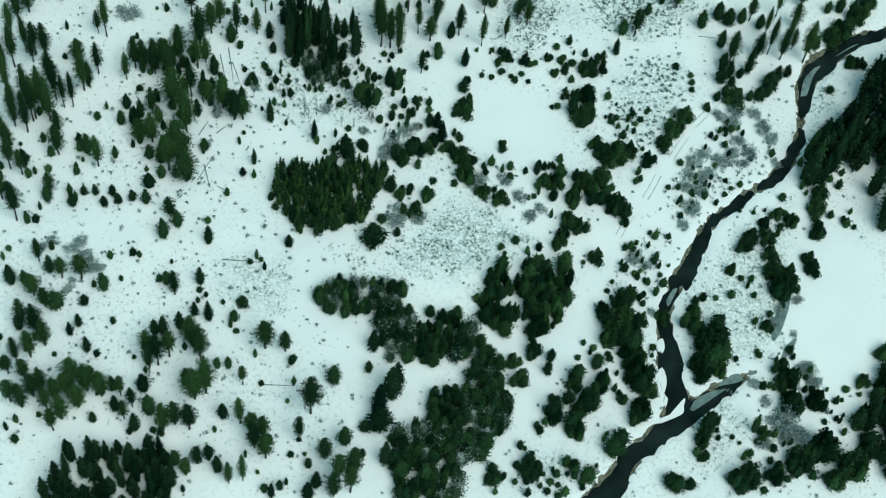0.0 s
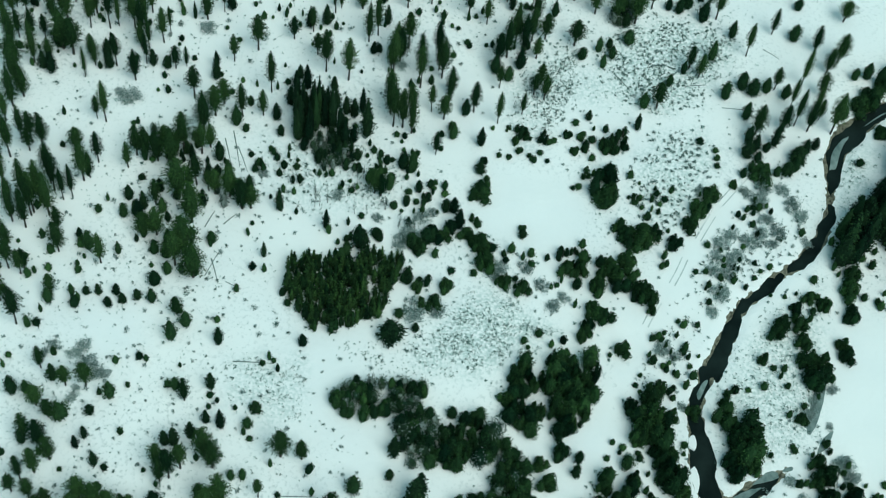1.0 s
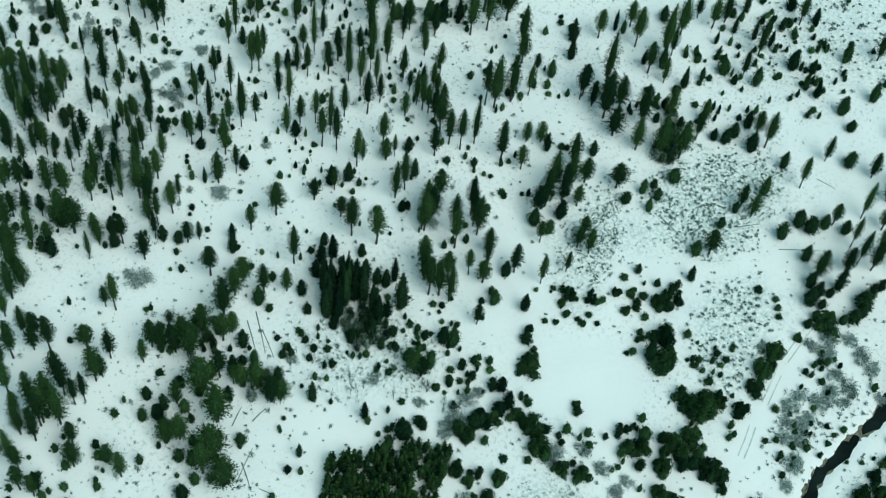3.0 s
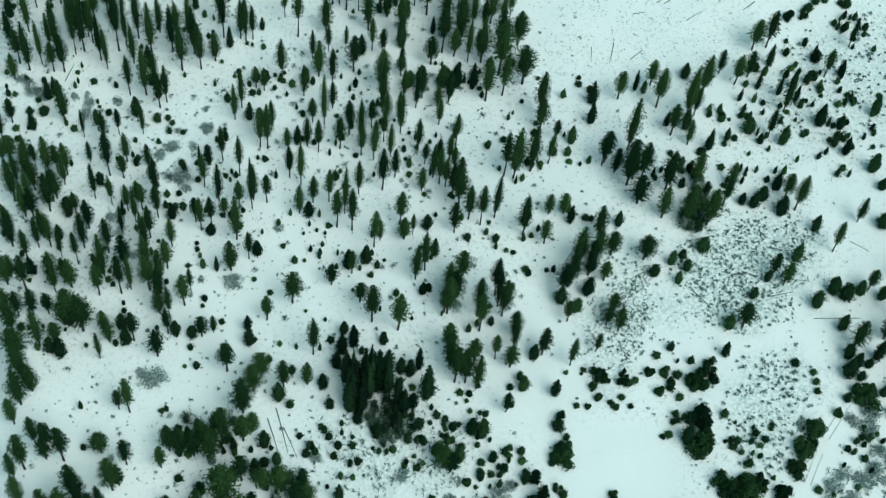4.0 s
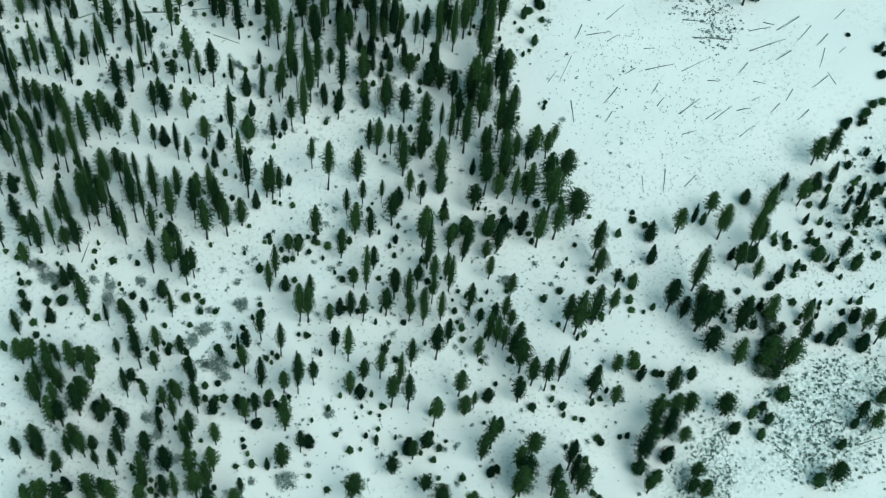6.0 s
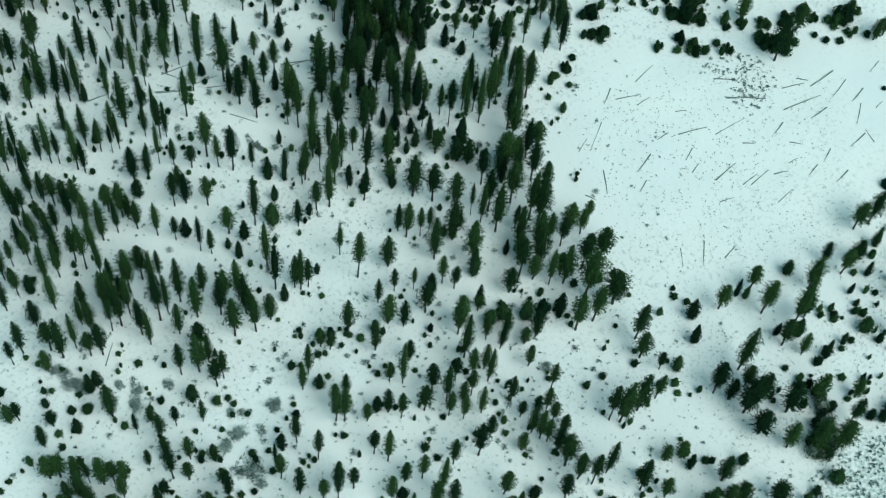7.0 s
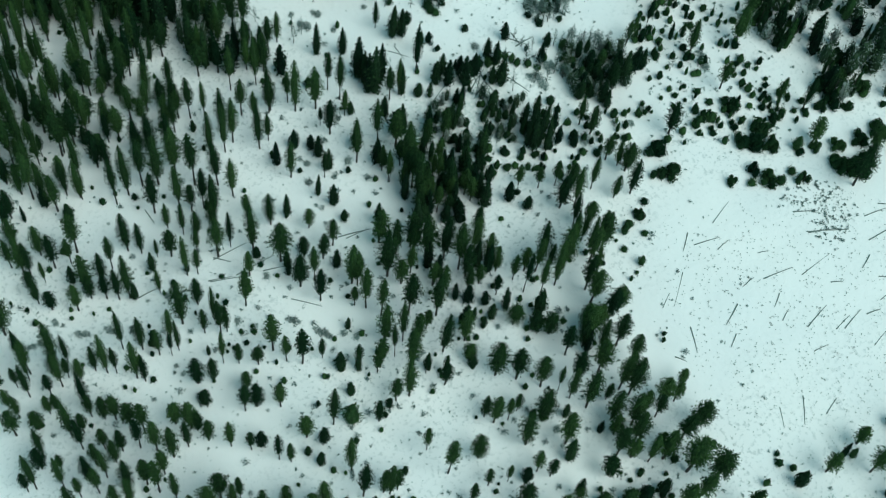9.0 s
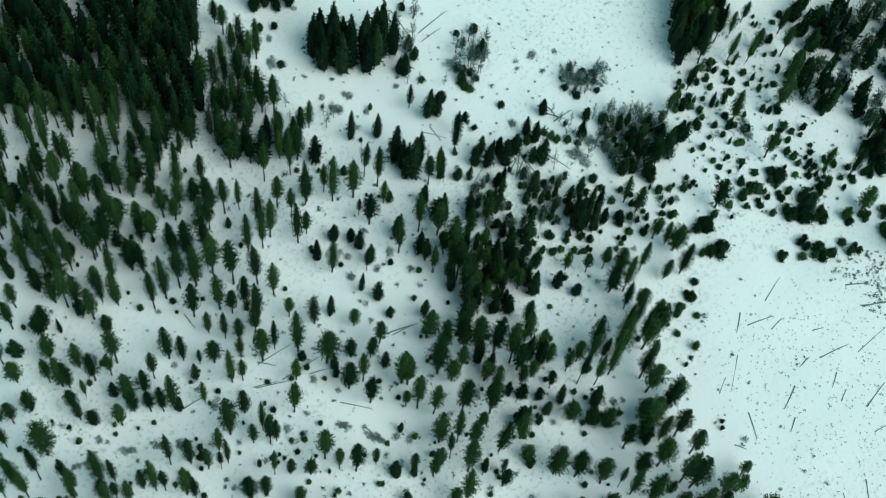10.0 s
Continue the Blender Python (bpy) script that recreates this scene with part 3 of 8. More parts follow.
plant("juniper", [(109.8, 178.9, 4.5, 3.8), (114.3, 196.4, 5.6, 5), (119.9, 196.9, 7.6, 6.7), (117.8, 191.8, 10.5, 9.2), (122, 199.3, 6.4, 5.8), (123.2, 191.4, 4.8, 4.2), (121.1, 189.3, 4.4, 3.8), (115.2, 188.5, 8.8, 7.6), (117.6, 181.6, 7.8, 6.6), (116.9, 177.1, 7.9, 6.6), (119.8, 182.3, 6.2, 5.3), (119.9, 173, 5.6, 4.7), (112.5, 173.2, 4.6, 3.8), (116, 169, 8, 6.6), (114.7, 167.5, 6.9, 5.6)])
plant("juniper", [(108.6, 161.9, 7.1, 5.6), (106.6, 160.1, 7.1, 5.6), (129.4, 192.3, 5.5, 5), (136.9, 188.6, 5.4, 4.9), (137.2, 192.3, 4.7, 4.3), (138.6, 194.5, 3.8, 3.5), (137.5, 182, 9.8, 8.7), (141, 182.6, 8.7, 7.7), (133.5, 177.8, 6.6, 5.8), (138.7, 175.5, 5.5, 4.8), (134.2, 175.1, 6.6, 5.7), (131.1, 161.3, 5.7, 4.7), (128.9, 158.9, 6.4, 5.3), (133.1, 163, 5, 4.2), (128.2, 154.9, 4.6, 3.8), (118, 150.1, 6, 4.6), (122.4, 148.4, 4.7, 3.7), (136.5, 146.7, 9.8, 7.9), (151.2, 201.7, 4.6, 4.4), (154.9, 184.9, 4.7, 4.3), (162.4, 193.6, 8.7, 8.4), (161.8, 199.1, 7.8, 7.6), (165.3, 198.3, 7, 6.8), (158.9, 209.8, 6.1, 6)])
plant("juniper", [(156.6, 208, 5.7, 5.6), (162.4, 203.9, 6.1, 6), (163.3, 209, 5.7, 5.7), (163.9, 213.3, 4.8, 4.9), (168.7, 215.5, 4.8, 4.9), (171.5, 213.3, 4.8, 4.9), (177.9, 208.9, 6, 6.1), (179.4, 215.1, 6.8, 7), (181.8, 219.6, 5.9, 6.2), (172.5, 198.7, 5.7, 5.7), (172.7, 201.8, 4.9, 4.9)])
plant("juniper_bush", [(148.7, 195, 2.9, 2.8)])
plant("juniper", [(183.1, 173, 6.2, 6), (158.8, 176.6, 3.8, 3.5), (155.6, 170.2, 7.6, 6.8), (154.1, 163.1, 8.8, 7.7), (153.1, 168.5, 5.4, 4.9), (160.8, 163.1, 7.4, 6.6), (145, 158.5, 4.5, 3.8), (157.6, 150.9, 10.3, 8.9), (152.5, 150, 9, 7.7), (163.4, 145.6, 10.7, 9.3), (159.9, 149.9, 7.8, 6.8), (159.1, 143, 9, 7.7), (168.7, 148.5, 8.3, 7.4), (174.8, 166.3, 5.3, 4.9), (75, 231.1, 6.2, 5.8), (78.9, 235.2, 5.1, 4.9), (79.3, 249.2, 6, 5.9), (75.1, 247.1, 5.7, 5.5), (82.3, 249.3, 5, 5), (89.8, 239.4, 7.1, 6.9), (89.1, 245.6, 5, 5), (88, 247.8, 3.6, 3.6), (93.6, 233.7, 5.1, 4.9), (97.4, 230.8, 5.8, 5.5)])
plant("juniper", [(94.8, 258.9, 4.7, 6.5), (109.8, 234, 5.7, 5.6), (113.5, 233.4, 5.7, 5.6), (115.9, 228.1, 6.2, 5.9), (121.3, 230.6, 6.1, 6), (125.3, 233.3, 7.1, 7), (126.7, 225, 7.2, 7), (128.2, 222.6, 5.8, 5.6), (120.7, 234.1, 5.1, 5), (112.8, 223, 5, 4.7), (115, 219.8, 6.2, 5.9), (117.1, 211, 5.9, 5.5), (109.6, 216.9, 5.2, 4.9)])
plant("juniper_bush", [(91.4, 250.9, 2.2, 2.8), (97.9, 218.8, 2.9, 2.7), (93.8, 217.7, 2.5, 2.3)])
plant("juniper", [(125.3, 252, 6, 8.2), (128.1, 258, 7.1, 7.4), (126.5, 242.9, 6, 6.1), (127.2, 240.2, 6, 6.1), (130.7, 238.3, 7, 7.1), (135.3, 241.1, 4.8, 4.9), (138.8, 236.5, 5.6, 5.7), (145, 241, 5.9, 6.1), (148.4, 244.1, 5.9, 6.2), (152.9, 248, 5.9, 6.2), (70.2, 239.3, 4.9, 4.7), (71.8, 236.4, 4.5, 4.3), (74.3, 237.7, 4.5, 4.3), (72.1, 231.9, 3.7, 3.5)])
plant("juniper_bush", [(65.9, 230.2, 3.3, 3.1)])
plant("shrub", [(69.8, 230.6, 2.8, 7.7), (75.5, 229.9, 2, 5.4), (92.2, 236.7, 2, 5.5), (94.1, 238.5, 1.6, 4.3), (99.8, 237, 1.8, 4.9), (102.9, 231.4, 1.8, 4.9), (103.6, 225.4, 1.8, 4.9), (107.1, 227.3, 1.4, 3.9), (161.5, 172, 2.2, 5.9), (163.1, 168.7, 1.4, 3.9), (150.7, 157.7, 2.8, 7.7), (148.4, 166, 1.6, 4.2), (144.2, 155.7, 1.8, 4.8), (138.7, 150.7, 1.5, 4.2), (165.8, 244.6, 2.3, 6.3), (165.5, 239.3, 1.8, 5), (173, 246.8, 1.9, 5.1), (174.1, 242.3, 2.2, 5.9), (175.1, 238.3, 1.9, 5.2), (167.5, 235.2, 2.1, 5.8), (162.5, 235, 2.1, 5.8), (158.8, 233.8, 2.1, 5.8), (154.9, 236.8, 1.8, 4.9), (151.8, 234.7, 1.9, 5.1)])
plant("shrub", [(149, 231.3, 1.6, 4.5), (154.5, 230.6, 1.8, 4.9), (147.1, 227.6, 1.9, 5.3), (150.4, 225.9, 1.6, 4.5), (163.4, 248, 1.7, 4.6), (145.9, 221.2, 2.2, 6), (147.6, 222, 1.6, 4.4), (142.7, 216.8, 1.6, 4.4), (152.1, 228.4, 1.8, 4.9), (164.7, 232.3, 1.5, 4.1), (173.9, 230.8, 1.4, 3.7), (127.4, 209.7, 2, 5.5), (129.5, 207.1, 1.4, 3.9), (157.7, 186.5, 1.6, 4.3), (160.2, 189.2, 1.5, 4), (165.6, 191.4, 1.3, 3.6), (161.5, 182.2, 1, 2.8), (127, 194.3, 1.1, 3.1), (110.6, 184.6, 1.1, 3), (140.5, 170.2, 1, 2.7), (147, 171, 1.4, 3.9)])
plant("medium_pine", [(21.5, 354.8, 9.5, 2.9), (24.7, 328.7, 11.9, 3.6)])
plant("pine_tree", [(-0.5, 354.2, 13.3, 2.9), (-2.3, 351.1, 14.3, 3.6), (-1.4, 342.3, 12.6, 2.6), (1.2, 341.7, 13.5, 3.1), (-4.5, 340.4, 13.5, 2.9), (8.2, 356.8, 12.3, 2.9), (10.7, 331, 16.8, 3.7), (8.4, 326.5, 14, 3.5), (22.2, 325.9, 14.1, 3.7)])
plant("slender_pine", [(4.7, 353.1, 13.4, 2.9), (13.9, 351.1, 14.5, 2.6), (18.7, 356.3, 16.4, 3.2), (17.1, 348.6, 11.7, 2.2), (5.9, 335.5, 13.9, 2.5), (13.2, 325.4, 16.1, 3.7), (15.5, 325.8, 16.3, 2.5), (17.5, 340.6, 11.9, 2.2), (21.1, 342.4, 13.9, 2.5), (21.2, 336.3, 14, 2.5), (27.5, 348.1, 16.8, 2.9), (27.3, 334.1, 11.9, 2.9)])
plant("broad_pine", [(-1.9, 366.2, 10.9, 4.5), (3.3, 350.8, 15.1, 4.4), (-6.9, 344.3, 14.3, 3.7), (7.5, 360.5, 11.3, 3.2), (9.4, 359.2, 13.2, 3.6), (23.5, 358.9, 11.4, 2.9), (10.6, 343.9, 11.4, 3.6), (8.7, 348.7, 8.4, 2.9), (9.9, 330.4, 9.8, 2.9), (23.4, 345.4, 10.6, 2.9), (20, 318.1, 10.1, 3.5)])
plant("fir_tree", [(7, 348.2, 7.5, 2.6), (3.5, 342.9, 6.5, 2.6), (11.2, 316.9, 6.9, 3.1)])
plant("medium_pine", [(37.4, 337.1, 11.8, 2.9), (44.9, 339.9, 11.8, 2.9), (-6.5, 325.8, 11.8, 3.5), (-3.3, 325.1, 9.9, 3.1), (7.6, 314.4, 11.2, 3.2)])
plant("pine_tree", [(34.8, 336.3, 13.9, 3.1), (38.8, 347.4, 13.7, 2.9), (38.3, 324.3, 13.1, 4.1), (25.8, 318.5, 14.3, 3.7), (12.8, 313.2, 12.2, 3.7)])
plant("slender_pine", [(21.8, 316.1, 14.5, 2.5), (41, 342.8, 15.9, 2.9), (41.9, 331.8, 19.1, 3.7), (43.1, 326, 12.2, 2.5), (28.1, 321.3, 10.3, 2), (-7.1, 317.8, 17.4, 3.7), (4.6, 311.1, 12.5, 2)])
plant("broad_pine", [(34.2, 338.7, 10.8, 2.9), (40.9, 338.1, 8.7, 2.9), (-9.7, 326.5, 10.8, 3.5), (2.8, 318.8, 13.6, 7.1), (-0.6, 330.2, 10.8, 2.9), (2.1, 332.1, 10.8, 2.9), (-12.3, 315.8, 13.6, 6.6), (-3.4, 317.8, 8.9, 3.5), (16.7, 308, 12.3, 4)])
plant("fir_tree", [(35.2, 325, 7.1, 1.5), (-5.1, 315.7, 6.8, 3.1), (-3.3, 314.5, 7.8, 3.6), (11, 312.8, 8, 3.1)])
plant("young_fir", [(45.2, 326.7, 6, 3)])
plant("medium_pine", [(51.5, 339.3, 11.8, 2.9), (65.4, 351.7, 11.6, 2.9), (42.4, 309.8, 10.4, 3.2), (61.8, 336.2, 11.9, 2.9), (82.8, 337.9, 11.8, 2.9), (87.6, 332.4, 10, 2.9)])
plant("pine_tree", [(58.7, 344.5, 12.8, 2.8), (45, 353.3, 13.6, 2.9), (57.9, 334.4, 12, 2.9), (65.5, 335.4, 14, 2.9), (72.9, 335.6, 14, 2.9), (78.7, 335.2, 17, 3.9), (79.6, 325.3, 14.2, 3.7)])
plant("slender_pine", [(30.1, 310.1, 8.3, 2), (47.6, 348.2, 16.9, 2.6), (48.7, 340.8, 15.9, 3.1), (60.6, 341.8, 17.9, 2.9), (49.7, 298.7, 16.6, 3.5), (65.1, 328.4, 16.2, 3.7), (68, 331.3, 20.4, 2.7), (68.2, 326.5, 17.4, 3.4), (81.4, 321.4, 9.3, 1.7), (73.6, 322.2, 9.2, 2.2), (71.7, 320.9, 16.5, 3.4), (81, 311.7, 16, 3.4), (78.1, 310.1, 15.7, 3.4)])
plant("broad_pine", [(27.3, 309.9, 9.2, 3.5), (55.8, 357.4, 11.5, 2.9), (49.2, 312.4, 14.4, 5.2), (79.1, 321, 9, 3.6)])
plant("fir_tree", [(68.5, 317.3, 8.1, 3.2), (84.3, 314.7, 8.1, 2.6)])
plant("young_fir", [(25.3, 310.4, 5, 2.8), (59.8, 333.1, 5.9, 3), (85.3, 322.3, 6, 3)])
plant("medium_pine", [(93.5, 332, 11.9, 2.9), (64.5, 315.7, 10.3, 2.8)])
plant("pine_tree", [(91.5, 335.2, 14, 2.9), (92.4, 333.2, 15, 3.2), (94.2, 329.2, 14.1, 3.7), (95.6, 321.8, 14.3, 3.6), (91.1, 319.3, 12.2, 3.6), (64.9, 302.7, 16.8, 4.9), (87.9, 306.3, 14.5, 4.5), (84.6, 305.3, 12.5, 3.6), (81.6, 300.2, 12.7, 3.4)])
plant("slender_pine", [(69.9, 299, 17.4, 4.6)])
plant("broad_pine", [(94.5, 325.6, 16, 5.3), (97.3, 332.1, 10.9, 2.9), (97, 335.8, 9.8, 2.9), (59.1, 314.3, 9.1, 3.5), (63.9, 308.3, 9.2, 3.5)])
plant("fir_tree", [(64.2, 317.4, 8.1, 3.2)])
plant("fir_tree", [(98.6, 273.8, 7.7, 2.9)])
plant("fir_tree", [(55.8, 297, 9.8, 3.2), (58.9, 297.9, 9.8, 3.2), (58.8, 289.9, 15, 3.1), (60.8, 289.5, 12.5, 3.2), (62.5, 290.6, 9.9, 3.2), (64.7, 290.9, 8.6, 3.2), (56.8, 290.4, 9.9, 3.1), (53.7, 294.2, 7.5, 3), (66.9, 288.8, 7.5, 3)])
plant("fir_tree", [(68.7, 287.6, 7.6, 3), (71.1, 288.4, 10.5, 2.5), (29.3, 341.1, 7, 2.8)])
plant("young_fir", [(57.9, 301.8, 5.3, 2.6), (65.7, 296.8, 5.3, 2.5), (65.1, 285, 5.5, 2.5), (16, 354.7, 4.8, 2.7), (78.5, 306.3, 4.8, 2.5), (80, 306.6, 3.2, 2.1)])
plant("juniper", [(121.9, 272.1, 3, 3.8), (125.3, 271.3, 3, 3.8), (125.6, 268.1, 3, 3.8), (122.4, 267.2, 3, 3.8), (132.4, 265.9, 3.5, 4.3), (135.6, 266.6, 3.1, 3.8), (136.2, 269.9, 3.5, 4.3), (122.7, 260.1, 3, 3.7)])
plant("juniper_bush", [(127.7, 269.9, 2.2, 2.8), (120, 257.1, 1.9, 2.4), (118.5, 257.1, 1.4, 1.7), (134.3, 257.7, 3.1, 2.4), (132.9, 250.1, 1.6, 2), (144.2, 252.4, 1.2, 1.6), (156.2, 264.9, 2.1, 2.6), (159.4, 261.4, 1.7, 2.1), (158.2, 256.8, 1.7, 2.1)])
plant("juniper", [(160.3, 250.1, 3.4, 3.5), (150.8, 245.3, 3.5, 4.3)])
plant("juniper_bush", [(113.1, 268.6, 1.6, 2), (116.2, 271.2, 1.9, 2.4), (117.8, 271.5, 1.6, 2.1), (114.3, 266, 1.4, 1.7), (164.9, 243, 2.8, 2.6), (147.8, 234.9, 1.9, 2.4)])
plant("fir_tree", [(169.9, 259.9, 7.2, 3.2), (167.1, 258.5, 7.8, 4.1), (175.6, 260.3, 11.8, 3.4), (180, 254.6, 6.6, 5.6), (182.6, 256.3, 7.1, 3.2)])
plant("young_fir", [(176, 251.7, 5.3, 4.1), (186.3, 257.7, 5.1, 2.7)])
plant("shrub", [(34.4, 351.2, 2.5, 6.3), (31, 358.2, 1.6, 4), (35.1, 360, 1.6, 4), (16.2, 345.1, 1.4, 3.6), (16.6, 340.7, 1.4, 3.5), (38, 320.7, 2.2, 5.5), (18.1, 334.2, 1.3, 3.2), (52.1, 331.7, 1.1, 2.8), (27.6, 320.5, 0.7, 1.7), (13.9, 303.1, 2.7, 6.7), (11.8, 305, 1.1, 2.7), (84.2, 300.7, 1.8, 4.5), (168.3, 249.3, 2.8, 7), (151.3, 250.4, 1.5, 3.8), (42.4, 275.1, 1.3, 3.3), (33.6, 360, 1.3, 3.3), (39.2, 358.7, 1.2, 2.9)])
plant("broad_pine", [(4.1, 389.3, 9.8, 3.3), (17.3, 438.8, 11.1, 2.8)])
plant("pine_tree", [(34.9, 371.7, 13.9, 3.4)])
plant("slender_pine", [(29.1, 377.3, 15.9, 2.9), (32.8, 376.4, 19.1, 3.7), (36.9, 372.9, 15.1, 2.8)])
plant("fir_tree", [(29, 371.1, 8.1, 3.3)])
plant("slender_pine", [(53.7, 366.7, 15.2, 2.6), (51.1, 363.8, 14.3, 2.6)])
plant("broad_pine", [(58.7, 371.3, 8.4, 2.8), (60.3, 369.9, 9.5, 2.8)])
plant("fir_tree", [(54.4, 362.6, 7.4, 2.5)])
plant("medium_pine", [(81.1, 347.5, 11.1, 2.8)])
plant("pine_tree", [(67.4, 349.4, 13.5, 2.8), (58.7, 358.7, 12.1, 2.6), (81.9, 352.6, 12, 2.8), (77, 345.9, 13.5, 2.8), (88.9, 352.5, 13.1, 2.8), (96.8, 357.6, 12.9, 2.9), (90.6, 343.3, 13.4, 2.9)])
plant("slender_pine", [(69.1, 365.9, 13, 2.8), (71.2, 356.5, 20.2, 2.6), (86.1, 356.6, 22, 3.5), (83.5, 348.1, 13.4, 2.6), (88.3, 349.5, 17.8, 2.8), (83.6, 343.5, 13.6, 2.6), (94.3, 355.3, 14.2, 2.7)])
plant("broad_pine", [(74.7, 360.7, 10.8, 2.8), (68.8, 358.1, 9.7, 2.8), (76.2, 352.3, 13.1, 3.7), (72.7, 349, 13.3, 3.6)])
plant("fir_tree", [(63.4, 353.1, 7.6, 2.5)])
plant("medium_pine", [(97, 338.6, 11.2, 2.8), (94, 338.2, 11.2, 2.8), (90.9, 339.3, 9, 2.4)])
plant("pine_tree", [(100, 342.2, 13.3, 2.8)])
plant("broad_pine", [(99.6, 354.2, 8.4, 2.9), (98.1, 349.2, 10.9, 2.8), (102.7, 354.7, 12.8, 3.5)])
plant("juniper", [(7.1, 350.5, 4.7, 3.4), (0.8, 322.8, 7.7, 7.2)])
plant("juniper_bush", [(111.5, 356, 1.3, 1.7), (24.6, 335.9, 1.1, 1.2), (37.8, 349.4, 1.6, 1.9), (32.4, 311.8, 1.9, 1.8), (29.5, 317, 1.2, 1.2), (42.6, 320.2, 1.5, 1.5)])
plant("medium_pine", [(-11.1, 346.3, 11.3, 2.7), (-12.4, 335.8, 11.6, 2.7)])
plant("pine_tree", [(-2.5, 373.5, 12.5, 2.8), (-2.1, 360.1, 13.1, 2.8), (1.2, 364, 12.8, 3.4)])
plant("slender_pine", [(3, 362.5, 11, 2), (-12.7, 331.9, 19.4, 3.1), (2.9, 338.2, 10.8, 1.9)])
plant("broad_pine", [(1.4, 357.3, 11.8, 3.6), (-8.9, 336.5, 10.4, 2.8)])
plant("fir_tree", [(4.9, 373.8, 7.2, 2.5), (-4.5, 336.2, 6.8, 2.8)])
plant("medium_pine", [(27.9, 356.3, 8.8, 2.8), (20.2, 345.9, 10.4, 2.7), (23, 347.8, 9.1, 2.7)])
plant("pine_tree", [(19.9, 365.3, 13, 2.9)])
plant("slender_pine", [(15.3, 361, 8.8, 2), (23.7, 366.9, 10.9, 2.4), (29.1, 365.6, 13.3, 2), (15.7, 368.3, 11, 1.7), (26.3, 342.2, 14.2, 2.7), (21.5, 334, 14.7, 2.4)])
plant("broad_pine", [(7.2, 317.6, 8.8, 3.1), (19.3, 361.7, 9.7, 2.8), (27.5, 351.2, 8.8, 2.7), (26.6, 345, 9, 2.7)])
plant("slender_pine", [(20.3, 312.6, 11.9, 2.6), (38.8, 350, 14, 1.6), (47.7, 338.6, 21.7, 2.4)])
plant("broad_pine", [(19.4, 324.4, 14.7, 4.8)])
plant("fir_tree", [(21.9, 312, 6.2, 2.9), (41.6, 353.5, 7.8, 2.5), (37.6, 308.7, 6.4, 2.3), (36.9, 305, 7.8, 2.9)])
plant("young_fir", [(36.7, 334.7, 4.5, 2.6)])
plant("shrub", [(5.5, 388.9, 1.3, 3.3), (6.9, 387, 1.4, 3.6), (19.1, 377.8, 1.4, 3.6), (101.7, 347, 1.3, 3.3), (31.4, 351.9, 1.3, 3.1), (34.5, 347.8, 1.3, 3.1), (12.3, 337.5, 1.4, 3.4), (-2.4, 326.4, 1.2, 3), (13.2, 379.5, 1, 2.6), (12.9, 382.6, 0.9, 2.3), (31.1, 323.7, 0.9, 2.1)])
plant("medium_pine", [(10.4, 438.7, 11.3, 2.5)])
plant("pine_tree", [(-1, 446.2, 13.7, 2.5), (2.6, 437.1, 13, 2.5)])
plant("slender_pine", [(7.9, 443.7, 20, 2.3), (5.1, 443.3, 11.3, 2.1), (13.2, 439.1, 17.3, 3), (-3.3, 437.8, 14.5, 2.3), (9.9, 434.1, 11.9, 2.4)])
plant("broad_pine", [(1.8, 440.4, 9.7, 2.5), (0.4, 434, 14.3, 4.1), (4.9, 432.9, 9.8, 3.6), (8.4, 434.9, 10.1, 2.5)])
plant("fir_tree", [(2, 445.9, 8.1, 2.5)])
plant("slender_pine", [(10.1, 428.4, 21.8, 3.2)])
plant("pine_tree", [(108.7, 414.2, 13.1, 2.4)])
plant("slender_pine", [(109.2, 410.6, 20.3, 2.4)])
plant("pine_tree", [(121.6, 404.5, 17.8, 3.8), (120.3, 411.4, 22, 4.8), (116.7, 415, 19.1, 3.8), (131.3, 412.8, 14.6, 3.2)])
plant("slender_pine", [(124.7, 405.7, 15.3, 2.6), (116.2, 408.7, 22, 3.1), (123.7, 414, 20.4, 2.6), (112.2, 408.4, 18.8, 2.5), (114.1, 413.4, 18.2, 3.1), (116.3, 412.1, 15.5, 2.6), (127.5, 411.8, 17.6, 2.6), (127.5, 415, 17.5, 2.6)])
plant("medium_pine", [(78.9, 470.5, 11.7, 2.5)])
plant("pine_tree", [(66.1, 493.6, 13.3, 2.9), (87.6, 489.1, 13.3, 2.6), (90.2, 491, 15.3, 3.2), (93.4, 492.7, 13, 2.6), (78.3, 475.8, 14, 2.6)])
plant("slender_pine", [(61.5, 495.6, 20.3, 2.6), (65.6, 501.8, 11, 2), (74.9, 496.4, 8.9, 1.6), (77.8, 486.2, 19.4, 2.6), (84.2, 491, 20.2, 2.9), (83.5, 484.6, 21.9, 2.3), (76.2, 469.6, 19.1, 3.2), (82.5, 476.7, 21, 2.8)])
plant("broad_pine", [(63.6, 504.7, 18.9, 5.8), (68.5, 501.8, 14.7, 4.7)])
plant("medium_pine", [(65.4, 455.9, 11.3, 2.6)])
plant("medium_pine", [(129.9, 429.6, 11.7, 2.6), (126.2, 430.9, 9.5, 2.6), (122.7, 433.7, 9.5, 2.6)])
plant("pine_tree", [(154.8, 443.7, 13.1, 2.8), (144, 419.6, 16.2, 3.5), (128.2, 419.3, 14.6, 2.6), (129.7, 410.6, 19.6, 4.4), (126, 409.6, 18.6, 4.3), (103.9, 456, 16.6, 3.2), (101.1, 444.6, 19.6, 3.8), (97.4, 451.6, 12, 2.6), (107.4, 439.3, 17.1, 3.8), (106.8, 442.9, 14.6, 2.6)])
